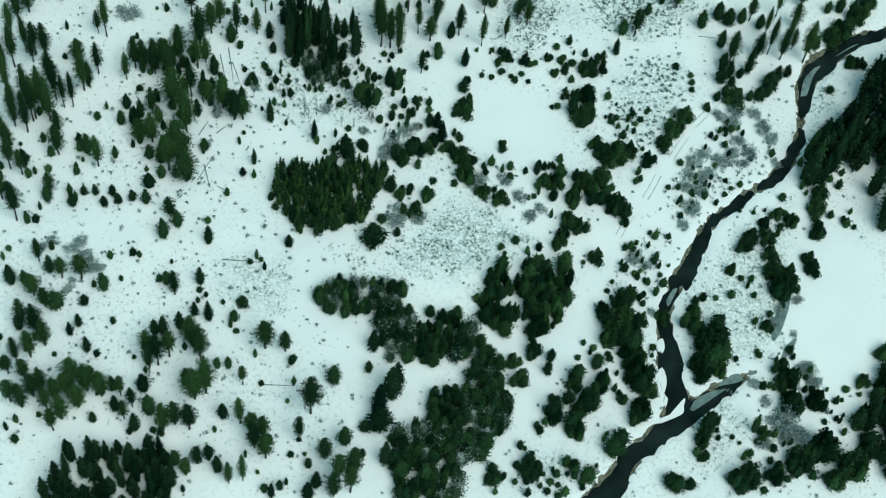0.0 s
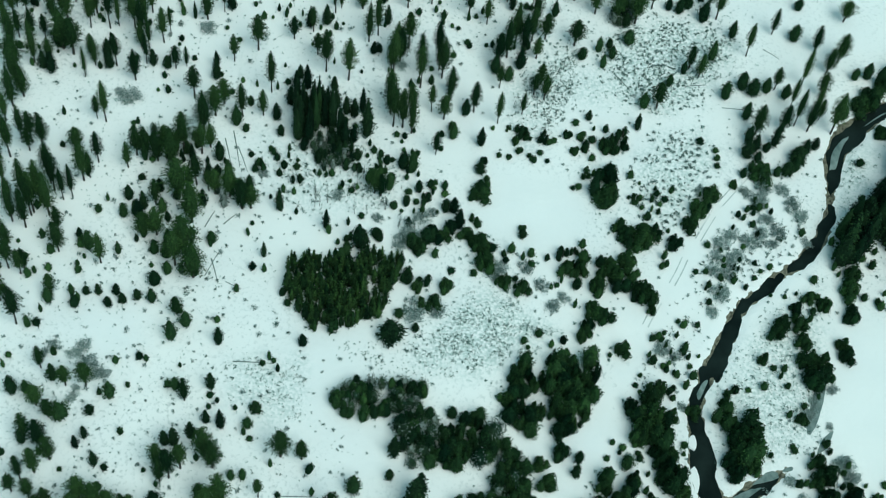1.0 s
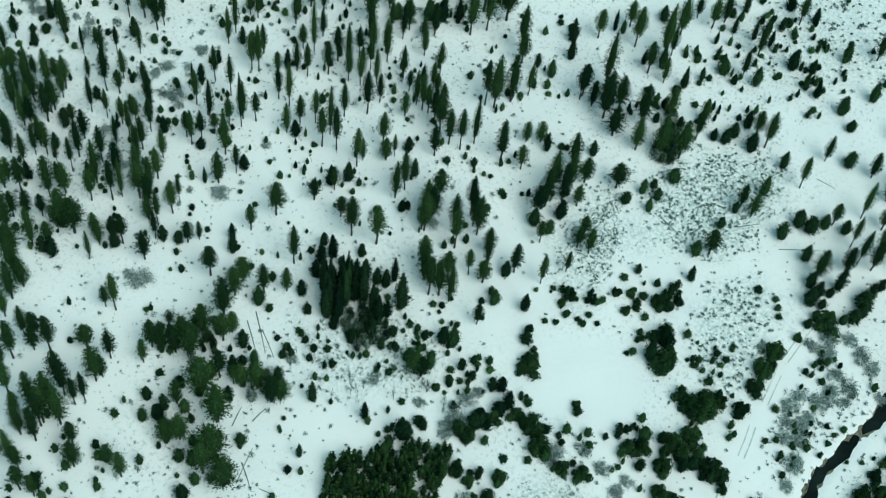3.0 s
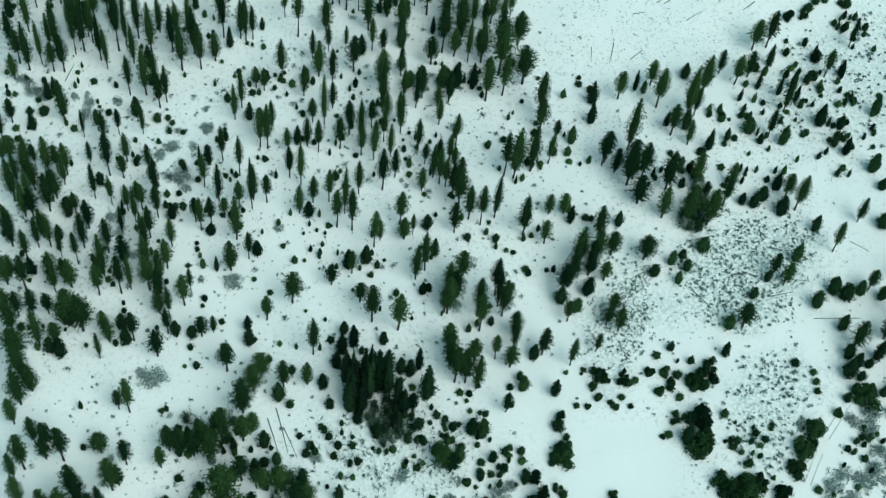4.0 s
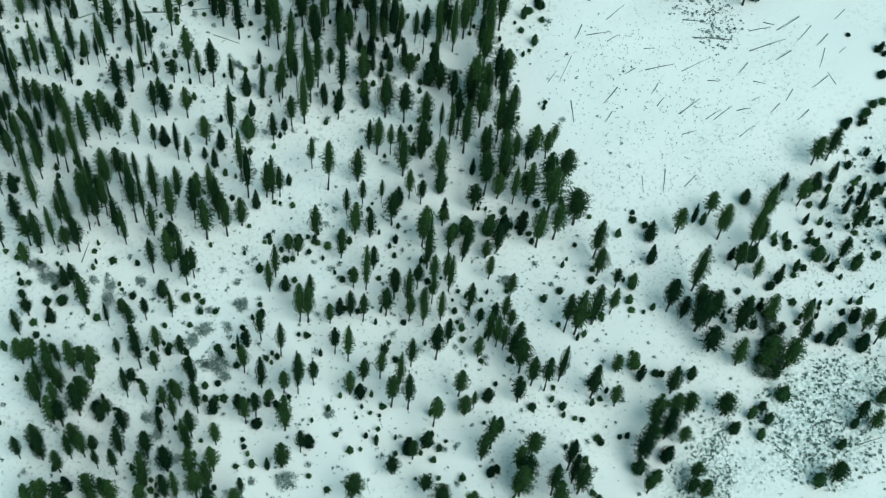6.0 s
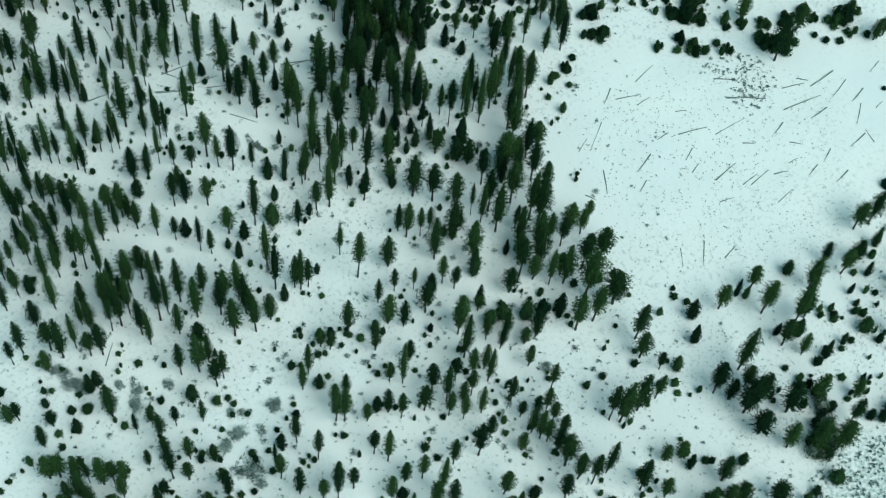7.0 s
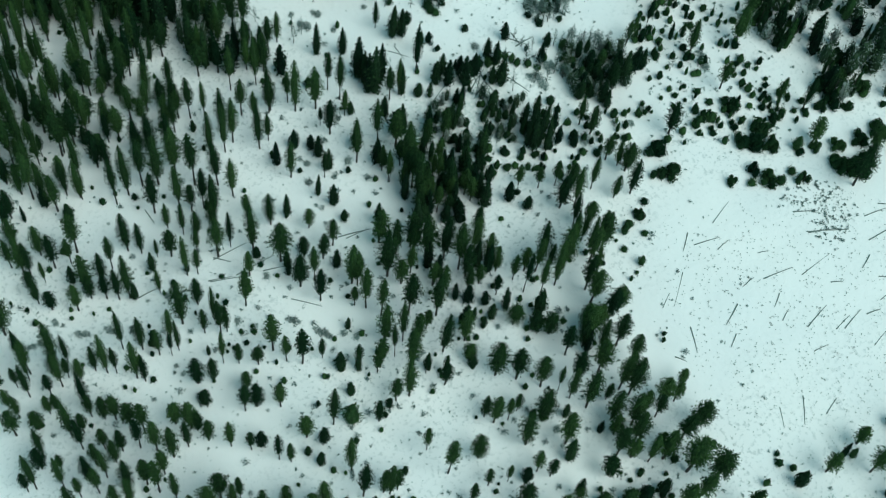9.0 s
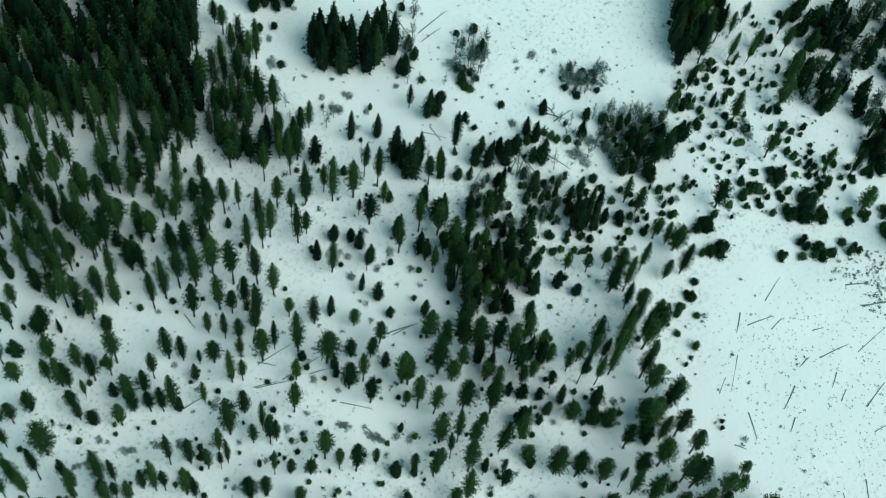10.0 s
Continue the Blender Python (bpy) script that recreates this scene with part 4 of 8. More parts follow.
plant("slender_pine", [(136.7, 424.9, 15.4, 2.5), (130.6, 422.8, 19.3, 3.3), (122.9, 412.9, 20.5, 2.6), (100.8, 446.4, 14.7, 2.6), (100.7, 441.6, 22, 3.8), (102.3, 440.7, 14.9, 2.6), (99.8, 439, 15.1, 2.6), (97.5, 448.3, 12.4, 2), (110.9, 467, 16, 2.5)])
plant("broad_pine", [(144.4, 436.9, 13.4, 3.5), (144, 429.7, 11.2, 3.5), (146.3, 425.1, 13.2, 5.1), (145.5, 427.2, 11.3, 2.6), (127.8, 424.3, 16.5, 4.7), (130.9, 417.8, 11.7, 3.9), (108.4, 466.8, 13.6, 3.2)])
plant("fir_tree", [(103.4, 408.9, 10.8, 2.4), (120.1, 465.5, 9.4, 3.2), (122, 463.6, 12, 3.2), (122.7, 467.1, 8.7, 2.6), (126, 462.4, 11.5, 3.6), (126.1, 465.2, 8.6, 2.6), (131.6, 459.3, 7.6, 2.5), (133.4, 458.2, 11.3, 3.8), (135.2, 463.4, 9.8, 2.6), (134.3, 465.7, 8.5, 2.6), (156.1, 445.8, 11.5, 3.3)])
plant("fir_tree", [(159.1, 445.2, 13.6, 3.7), (163.2, 446.4, 11, 3.7), (165.4, 446.3, 8.2, 2.6), (149.3, 447.8, 8.2, 3), (147.4, 446.1, 8.6, 2.6), (151.7, 443, 9.5, 3), (152, 441.4, 7.5, 2.5), (118.5, 431.4, 9.2, 2.9)])
plant("young_fir", [(121.3, 427.8, 5.9, 2.6)])
plant("fir_tree", [(129.6, 441.1, 15.7, 2.6), (130.4, 439.7, 17.3, 3.6), (131.9, 439.8, 18.2, 2.6), (133.2, 438.3, 15.6, 2.6), (132.3, 446.3, 10.2, 2.6), (136.2, 447.4, 8.8, 2.6), (135.5, 442.8, 12.8, 2.6), (137, 441.7, 13.1, 2.3), (136.6, 438.7, 7.8, 2.5), (127.6, 453.2, 7.6, 2.6), (111.6, 454.8, 10.5, 2.6), (113.2, 457.2, 7.9, 2.4), (117.7, 454.7, 9, 2.6), (118.8, 454, 7.9, 2.5), (113, 442.9, 8.7, 2.4), (114.3, 440.1, 8.2, 2.4), (117.4, 441.4, 7, 2.8), (117.5, 438.1, 7.1, 2.8)])
plant("young_fir", [(124, 442.2, 4.1, 2), (118.8, 445.9, 3.2, 1.8), (130.5, 453.1, 3, 1.9)])
plant("juniper_bush", [(136, 403.6, 4.4, 2.2), (134.6, 408.2, 1.7, 1.9), (140.9, 409.3, 1.7, 1.9), (137.1, 411.7, 5.4, 2.2), (140.7, 448.3, 3.5, 2.6), (125.7, 455.4, 1.1, 1.3), (127, 453.8, 1.1, 1.3), (123.3, 448.3, 0.9, 1.1)])
plant("fir_tree", [(119.5, 493.2, 9.3, 3.2), (118.6, 494.2, 7.4, 2.6), (123.7, 498.3, 7.3, 2.6), (99.7, 485.3, 13.7, 2.4), (175.9, 449.5, 7.2, 1.7), (178.7, 448.7, 5.9, 1.7)])
plant("young_fir", [(139.5, 494.6, 4.5, 2.1), (198.8, 456.5, 4.2, 2.1)])
plant("medium_pine", [(188.7, 423.1, 11.6, 2.8), (166.2, 453.6, 9.8, 2.4)])
plant("pine_tree", [(199, 452, 14.2, 2.9), (190.9, 454.9, 12.3, 2.3), (193.2, 418.8, 14.7, 3)])
plant("slender_pine", [(186.8, 457.4, 14.6, 2.4), (168.2, 454.1, 11, 2), (173.9, 456.1, 10.8, 2)])
plant("broad_pine", [(177.6, 443.8, 14.8, 3.6), (178.7, 432.5, 12.7, 3.6), (161, 428.4, 14.4, 4.5), (189.7, 441.5, 15.2, 5), (195.3, 445.2, 16.3, 4), (202.4, 457.3, 11.9, 2.9), (194.7, 456.4, 9.9, 3.3), (192.2, 463.2, 10.1, 2.3), (196.6, 464.3, 10, 2.3), (190.3, 410.5, 11.3, 4.3)])
plant("juniper", [(178, 427.2, 4.5, 5.6), (169.7, 428, 2.9, 3.6), (186.3, 425.6, 2.9, 3.3), (176.6, 416.7, 5.5, 6.5), (180.3, 418.4, 4.7, 5.9), (174.7, 418, 3.9, 4.9), (180, 414, 5.2, 4.9), (185.5, 419.3, 2.6, 3.3), (189.4, 409, 3.4, 4.3), (194.3, 406.3, 4, 5), (191.9, 403.9, 2.9, 3.6), (166, 410.6, 3.2, 3.9), (172.9, 410.7, 4.2, 4.2), (174.7, 407.4, 4.8, 5.2), (174.8, 406, 2.9, 3.6), (181.7, 402.9, 4.1, 4.2), (155.4, 426, 4.6, 5.8), (155.1, 419, 5.1, 6.4), (152, 419.9, 3.3, 3.8), (142.4, 413.7, 4, 3.8)])
plant("juniper_bush", [(169.9, 446.9, 2.8, 2.3), (173.4, 441.9, 2.7, 1.7), (167.4, 441.7, 3.3, 2), (171.2, 436.9, 1.3, 1.6), (171.9, 426.6, 2.6, 3.3), (154.3, 437.4, 2.4, 1.9), (188.6, 440.3, 2.1, 2.7), (185.4, 410.9, 5.9, 3), (185.8, 409.5, 1.8, 2.3), (192.8, 417, 1.6, 2), (170.5, 408.2, 2.1, 2.6), (176.8, 405.4, 2.6, 3.3), (180.6, 406.2, 2.1, 2.6), (145.4, 416, 2, 2.2), (139.1, 412.9, 2.3, 2.5), (129.4, 484.5, 2.3, 2.9), (130.1, 482, 1.8, 2.3), (152.9, 474.4, 4.3, 2), (153.5, 470.6, 1.8, 2.3)])
plant("juniper", [(191.7, 401.7, 4.8, 6), (194.3, 399.1, 5.5, 6.9), (198, 400.1, 4.1, 5.2), (200, 405.4, 4.2, 5.2), (205.6, 406.2, 3.9, 4.9), (206.8, 403.4, 3.1, 3.9), (211.9, 400.2, 4.9, 6.2), (214.9, 400.6, 5.1, 6.4), (218.3, 402.2, 4.3, 5.3), (214, 396.5, 3.1, 3.9), (200.6, 417.2, 5.1, 6.3), (196.9, 417.2, 3.6, 4.6), (200.9, 421.5, 4.8, 6), (205.1, 421.3, 4.8, 6), (203.1, 414, 3.1, 3.9), (209.3, 416.3, 4.3, 5.3), (213.5, 420.2, 3.2, 3.9), (208.6, 425.2, 4.9, 6.1)])
plant("juniper_bush", [(205.1, 399, 1.7, 2.1), (206.9, 396.6, 2, 2.4), (210.1, 395.1, 2, 2.5), (220.1, 417.6, 2.3, 2.9), (220.8, 411, 2.6, 3.2), (217.2, 411.3, 1.7, 2.1), (211.4, 410.4, 1.7, 2.1)])
plant("shrub", [(130.3, 489.2, 1.8, 4.6), (137.2, 488.6, 1.8, 4.6), (151.6, 473.2, 2.1, 5.3), (154.9, 470.9, 1.8, 4.6), (159.9, 471.2, 1.6, 4), (100, 497.7, 0.8, 1.9), (104.8, 495.7, 0.8, 1.9), (100.8, 494.2, 1.2, 2.9), (95.3, 518.3, 0.8, 2), (95.4, 512.3, 1, 2.6), (97.1, 510.2, 0.9, 2.3), (178.8, 438.8, 1.2, 3), (179.9, 442.3, 1.1, 2.7), (158.8, 436.8, 0.9, 2.3)])
plant("medium_pine", [(120.9, 474.3, 9.9, 2.3)])
plant("pine_tree", [(87.5, 477.2, 13.8, 2.5), (92.3, 472.7, 17.8, 4.1), (78.8, 459.9, 17.2, 3.1), (103.3, 455.5, 16.5, 3.7)])
plant("slender_pine", [(88, 474.3, 22, 3.5), (97.2, 475.8, 17.2, 2.5), (98.4, 472.2, 19.7, 2.9), (97.3, 468.1, 11.6, 2.3), (91.1, 468.4, 8.2, 1.5), (85.3, 456.2, 12.4, 2), (93.6, 456.2, 19.3, 3.3), (97.2, 448.4, 14.9, 2.2), (100.1, 458.2, 19.1, 3.2), (115.5, 485.3, 11, 2), (117.5, 470.1, 20.4, 2.9)])
plant("broad_pine", [(83.1, 477.2, 14.7, 3.7), (91.9, 465.4, 14.9, 4.1)])
plant("fir_tree", [(105.1, 482.7, 11.1, 2.6), (105, 475.6, 17.5, 4.1), (105.3, 473.2, 14.6, 3.2), (106.1, 470, 20.4, 4.4), (108.9, 472.1, 16.9, 3.5), (105.1, 470.9, 17, 3.5), (98.5, 467.7, 6, 2.1), (77.4, 464, 10.9, 2.5), (83.1, 466.2, 8.2, 2.8), (86.3, 464.1, 5.9, 2.4), (86.7, 461.6, 9.7, 2.8), (87.1, 457.5, 9.5, 2.5), (81.6, 452.8, 11.1, 1.7), (73.2, 451.7, 10.7, 2.3), (83.6, 449.3, 9.5, 2.8), (90.1, 441, 9.2, 2.3), (97.4, 453.7, 11.3, 3.3), (123.5, 495.5, 6.3, 2.5), (117.5, 480.9, 14.1, 3.2), (119.6, 480.6, 11.5, 3.2), (140.7, 468.2, 7.2, 2.6), (144.8, 458.8, 8.4, 2.6)])
plant("fir_tree", [(111.4, 466.4, 13.3, 2.4), (105.1, 463.6, 9, 2.6), (106.6, 503.5, 9.6, 2.4)])
plant("young_fir", [(93.5, 478.5, 4.7, 2), (83.7, 444.7, 5.2, 2.1), (98.8, 452.5, 5.4, 1.6), (122.5, 482.8, 5.2, 2.7), (124.4, 476, 4.6, 2), (114.7, 464.5, 5.7, 2.4)])
plant("fir_tree", [(49.2, 290.3, 6.5, 2.8), (52.9, 283.4, 12.7, 3.1), (55.5, 282.8, 10.1, 3.1), (63.3, 281, 15.3, 3.1), (64.2, 279.3, 12.7, 3.1), (66.6, 280.2, 7.7, 3), (70.5, 281.4, 15.6, 4.2), (86.5, 255.8, 6.6, 3.1), (44.2, 264.1, 9.6, 2.7)])
plant("young_fir", [(49.2, 285.4, 4.4, 2.3), (66.6, 275.4, 4.1, 2.8), (64.8, 274.9, 3.6, 2.4), (66.1, 271.4, 3.9, 2.1), (80.9, 260.2, 3.7, 2.4), (75.5, 260.1, 4, 2.1), (84.6, 256.4, 5.5, 2.7), (84.3, 250.8, 4.5, 4.1), (96.2, 265.7, 4.5, 3.1), (49.1, 271.2, 3.5, 1.4)])
plant("juniper_bush", [(73.7, 258.3, 1.1, 1.3), (50.9, 249.3, 1.3, 1.4), (93, 243.5, 2.8, 3.3), (91.3, 246.8, 2.7, 3.3), (54.6, 282.2, 1.9, 2.3)])
plant("juniper", [(218, 371.7, 3.3, 4.1), (225.5, 374.6, 4.5, 5.7), (219.6, 363.6, 3, 3.7), (214.9, 355.5, 3.5, 4.4), (198.3, 355.8, 3.5, 4.3), (202, 355.1, 2.9, 3.6)])
plant("juniper_bush", [(134, 402.2, 1, 1.2), (214.3, 365.1, 2.4, 3), (212.7, 378.9, 1.2, 1.5), (210.2, 358.1, 2.1, 2.6), (204.5, 356.8, 2.6, 3.3), (207.5, 358.3, 2.3, 2.9)])
plant("shrub", [(74, 250.8, 2.6, 6.5), (78, 255.1, 2, 4.9), (70.7, 249.5, 1.9, 4.9), (81.1, 256.2, 1.6, 3.9), (58.9, 265.5, 1.6, 3.9), (67.5, 257.3, 1.4, 3.6)])
plant("shrub", [(93.6, 451.3, 0.9, 2.2), (87.1, 455.1, 0.6, 1.6), (92.1, 457.2, 1, 2.5), (81.6, 456.8, 1, 2.5), (83.5, 461.2, 0.9, 2.2), (89.8, 464.4, 0.9, 2.2)])
plant("medium_pine", [(-1.9, 393.7, 11.3, 2.4)])
plant("pine_tree", [(0.8, 395.4, 15.8, 3.2)])
plant("broad_pine", [(4.6, 408.8, 10.7, 2.9), (4.5, 411.4, 8.4, 2.4)])
plant("medium_pine", [(19.3, 369.4, 8.8, 2.6)])
plant("pine_tree", [(12.5, 374.2, 15.9, 4)])
plant("slender_pine", [(35.5, 377.7, 14.7, 2.7)])
plant("broad_pine", [(0.7, 377.1, 8.3, 3.1), (-7, 381.3, 9.2, 3.1), (-5.2, 381.2, 9.4, 2.6)])
plant("pine_tree", [(87.4, 362.2, 17, 3.6), (79.5, 343.9, 13.1, 2.6)])
plant("slender_pine", [(85.3, 351.4, 15.2, 3.1), (77.9, 348.9, 18.3, 3.1)])
plant("medium_pine", [(60.5, 351.7, 9.1, 2.6)])
plant("pine_tree", [(92.4, 358.5, 12.1, 2.7)])
plant("slender_pine", [(56.1, 353.6, 18.5, 3.5), (54.5, 354.4, 15.8, 3.1)])
plant("fir_tree", [(10.4, 381.2, 9.1, 2.8), (12.2, 382.2, 7.1, 2.6)])
plant("young_fir", [(47.2, 358.5, 4.1, 1.8)])
plant("juniper_bush", [(33.3, 368.2, 3.4, 2.7), (35.8, 368.1, 1.8, 1.8), (36.4, 366.4, 1.8, 1.8), (22.8, 373.1, 2.1, 2.1), (8.4, 377.4, 3.3, 3), (5.2, 378.5, 2.3, 2.4), (0.8, 383, 1.4, 1.5), (21.2, 375.7, 1, 1.1), (47.8, 361.2, 1.5, 1.5)])
plant("shrub", [(2.8, 384.5, 1, 2.4), (7.6, 383.9, 1.8, 4.6), (8.9, 382, 1.2, 3), (16.4, 380, 1.1, 2.7), (17.9, 374.6, 1.7, 4.2), (25.6, 376.1, 1.3, 3.3), (35.1, 364.9, 1.1, 2.7), (37.3, 364.1, 0.8, 2.1), (45.1, 368.4, 0.8, 2.1), (43.8, 362.6, 1.6, 3.9), (44.7, 363.1, 1.1, 2.7), (63, 366.9, 0.6, 1.5)])
plant("medium_pine", [(5.2, 423, 8.3, 2.1), (6, 415.7, 11.6, 2.3)])
plant("slender_pine", [(-1, 421.7, 20, 3), (3.9, 418.9, 18.9, 2.6), (-2.7, 422, 12.7, 2.4)])
plant("broad_pine", [(1.8, 425, 13.4, 3.8)])
plant("broad_pine", [(140, 420.5, 11.2, 2.6)])
plant("fir_tree", [(148.7, 462, 6, 2.4), (131.9, 443.2, 12.3, 2.6), (115.3, 447.6, 8.1, 2.4), (110.1, 441.5, 7.8, 2.4)])
plant("young_fir", [(139.4, 436.3, 5.5, 2.4)])
plant("shrub", [(141.4, 455.6, 1.6, 4), (146.1, 456.6, 1.6, 4), (148.8, 453.4, 1.6, 4), (153.4, 452.9, 1.7, 4.3), (142.2, 453.1, 1.3, 3.3), (125.3, 446.4, 1, 2.6), (120.9, 446.9, 0.9, 2.3), (119.3, 449.3, 0.8, 1.9), (154.5, 434.6, 0.8, 2), (151, 436.5, 0.8, 2), (142.7, 435.7, 1.4, 3.6)])
plant("shrub", [(-17.3, 236.3, 1.1, 2.9), (-14.4, 237.9, 1.3, 3.4), (-8, 236.1, 1.8, 4.9), (-8, 231.8, 2.2, 6.1), (-6.2, 229.5, 1.8, 4.9), (-10.2, 234.6, 1.5, 4.2), (-4.5, 228.6, 1.2, 3.4), (-12.9, 224.1, 1.2, 3.4), (-11.5, 226, 1, 2.6), (-9.4, 220, 0.8, 2.2)])
plant("conical_fir", [(197.9, 265.5, 5.6, 3.3), (212.1, 274.3, 7.9, 3.9), (209.5, 276.9, 6.7, 3.7), (216.5, 276.5, 7.9, 3.9), (221.1, 279.4, 6.6, 3.7), (206, 277.1, 4.8, 3.1), (172.9, 259.2, 4.2, 2.7), (169.6, 256.8, 4.2, 2.7), (166.8, 254.4, 4.2, 2.7), (164.1, 252.9, 3.9, 2.6)])
plant("conical_fir", [(169.2, 262.9, 6.9, 3.5), (173.1, 251.6, 4.2, 2.7), (178.4, 252.1, 6.1, 3.3), (158.9, 259, 2.3, 2.1)])
plant("juniper", [(203.8, 267.5, 6.7, 8), (206.9, 268.7, 6.7, 8), (209, 269.8, 6.3, 7.6), (212.5, 272.3, 5.6, 6.7), (216, 274.7, 5.2, 6.3), (219.2, 277.7, 4.8, 5.9), (168.4, 251.5, 6.2, 8.4), (206.2, 258.8, 4.1, 4.8), (208.5, 257.7, 4.5, 5.3)])
plant("juniper_bush", [(197, 250.9, 2.7, 3)])
plant("bare_tree", [(133.6, 486.2, 11.3, 2.4), (134.3, 484.9, 12.6, 2.4), (133.4, 487.6, 9.9, 2.4), (133.5, 490.7, 8.9, 2.3), (137.1, 486.8, 8.9, 2.3), (119.7, 493.7, 16.2, 2.4), (124.5, 497.9, 13.6, 2.4), (124.7, 505, 8.8, 2.3), (126.4, 500.3, 11.1, 2.4), (118.6, 490.8, 9.1, 2.2), (91.7, 500.1, 6.9, 1.9), (96.6, 490.6, 9.5, 2.2), (97.8, 493.8, 7, 1.9), (99.4, 491.9, 6.1, 1.7), (100.9, 491.9, 5.1, 1.6), (86.7, 500.5, 9.3, 2.2), (90.5, 496.5, 5.6, 1.6), (120.6, 489.6, 6.8, 1.9), (125.8, 486.4, 5.4, 1.7), (149.8, 473.9, 5.3, 1.7), (149.5, 472.3, 5.8, 1.7), (134.9, 455.2, 9.6, 2.2), (141.4, 459.8, 8.4, 2.1), (137.8, 463.7, 5.5, 1.6)])
plant("bare_tree", [(98.6, 478.9, 9.8, 2.2), (111, 471.3, 9.8, 2.2)])
plant("fir_tree", [(138.3, 489.3, 6.1, 2.3)])
plant("young_fir", [(140.2, 495, 2.9, 1.9), (135.8, 496.1, 2, 1.7), (136.4, 488.9, 4.6, 2.3), (132.4, 485.4, 3.4, 2), (129.9, 485.2, 4.3, 2.2), (133.8, 474.8, 2.6, 1.8), (121.9, 489.8, 2.1, 1.7), (100.6, 519.6, 2.4, 1.8), (97.5, 520.7, 3.3, 2), (96.4, 509.7, 2.9, 1.9), (128.6, 508.4, 3.3, 2)])
plant("shrub", [(101.5, 492.8, 1, 2.6), (105.5, 494.9, 0.9, 2.3), (94.6, 511, 1, 2.6), (98, 517.5, 0.8, 2), (107.3, 521.8, 0.7, 1.7), (106.6, 489.4, 0.8, 1.9), (131.1, 483.5, 0.9, 2.3), (148.1, 482.4, 1.1, 2.7), (147.8, 477.6, 0.7, 1.6), (153.2, 480.6, 0.7, 1.7), (116, 491.5, 0.8, 1.9), (133.6, 469.8, 0.9, 2.3), (143, 481.2, 0.5, 1.3)])
plant("conical_fir", [(118.3, 184.3, 11.9, 4.7), (117.1, 186.7, 10.9, 4.4), (120.8, 189.9, 9.5, 4.4), (120.2, 186, 8.5, 4), (117.8, 174.5, 8.1, 4.7), (120, 176.3, 9.4, 4.7), (118.5, 179.3, 7.3, 4), (114.8, 193.3, 6.3, 4.4), (109, 182.5, 5.7, 4), (102.6, 179, 10.2, 3.9), (103.4, 174.2, 7.8, 3.6), (104.9, 171.9, 8.9, 3.9), (108.1, 176.4, 7.8, 3.6), (99.6, 166, 6.9, 3.5), (137.6, 177.8, 10.6, 6.3), (140.4, 178.5, 9.8, 5.5), (136.4, 179.7, 7.8, 4.8), (119.1, 148.5, 7.1, 4.6), (136, 187.2, 6, 4.1), (137.4, 190.8, 6.3, 3.7)])
plant("bushy_conifer", [(130.4, 267.3, 4.8, 5.4), (109.9, 275, 4.4, 4.7), (107, 277.2, 2, 2.2)])
plant("conical_fir", [(60.9, 250.8, 9.6, 4.9), (57.1, 248.5, 5.2, 2.7), (55.7, 247.2, 6.5, 3), (65.8, 252.7, 3.7, 3.4), (73.8, 248.4, 6.1, 4.2), (77.7, 248.9, 5.8, 4.5), (79.1, 248.7, 5.8, 2.9)])
plant("bushy_conifer", [(97.3, 268.2, 3.1, 3.3), (92.4, 259.2, 4, 4), (94.8, 260.4, 4.3, 5.7), (97.1, 262.1, 3.7, 4.1), (90.8, 252.7, 2.1, 2.8), (102.5, 247.6, 2.4, 3.2), (87.5, 248.7, 3.5, 4.8), (88.3, 245.7, 4, 4), (90.8, 243.5, 6.1, 5.9), (107.7, 273, 3.5, 2.9), (111, 273.5, 2.7, 2.9), (104.9, 268.5, 2.1, 2.3), (107.6, 269.8, 2.7, 1.9), (110.3, 268.2, 1.9, 2.1), (114.7, 272.2, 3.1, 3.3), (115.8, 273.6, 2.5, 2.7), (133.7, 268.1, 5.5, 4.6), (123.3, 254.6, 8.9, 4.1), (128, 258.7, 5.8, 7), (127.8, 253.4, 5.7, 4.9), (132.8, 251.7, 2.6, 2.7), (131.5, 240.7, 6, 8.1), (134.6, 238.8, 3.3, 4.5)])
plant("bushy_conifer", [(113.3, 238.8, 3.2, 2.8), (110.2, 238.6, 4.5, 4.4)])
plant("bushy_conifer", [(95.6, 193.2, 5.8, 4.9), (98.1, 186, 5.8, 3), (103.3, 180.2, 6.5, 4.1), (94.9, 172.2, 10.1, 4.8), (99, 174.6, 6.5, 3.4), (98.6, 166.9, 5.3, 6.3), (102.6, 171.4, 10.6, 4.5), (105.6, 174.5, 8.2, 4.1), (109.3, 177.3, 6.4, 3.4), (115.2, 188.5, 8.8, 7.6), (117.5, 184.4, 6, 5.7), (118.1, 178.4, 7.8, 6.4), (120, 173.9, 4.1, 3), (112.7, 172, 3.6, 2.6), (116.8, 169.5, 4.4, 6), (107.7, 160.9, 5.3, 6.3), (96.1, 158.3, 5.1, 3.3), (85.8, 159.2, 5, 6.6), (140.4, 185.3, 7.8, 10.7), (137.1, 180.5, 6.4, 8.7), (131.5, 162.2, 8.3, 5.3), (154.9, 173.3, 6.3, 5.5), (153.5, 164.1, 8.7, 7), (161.3, 165.2, 4, 5.5)])
plant("bushy_conifer", [(142.8, 159.3, 8.9, 2.7), (143.6, 156.6, 4.5, 3.8), (157.9, 151.4, 11, 9.6), (150.2, 147.8, 9.1, 7.6), (143.8, 147.1, 7.8, 6.5), (135.2, 147.6, 9.3, 7.5), (133.9, 189.3, 7.4, 3.3)])
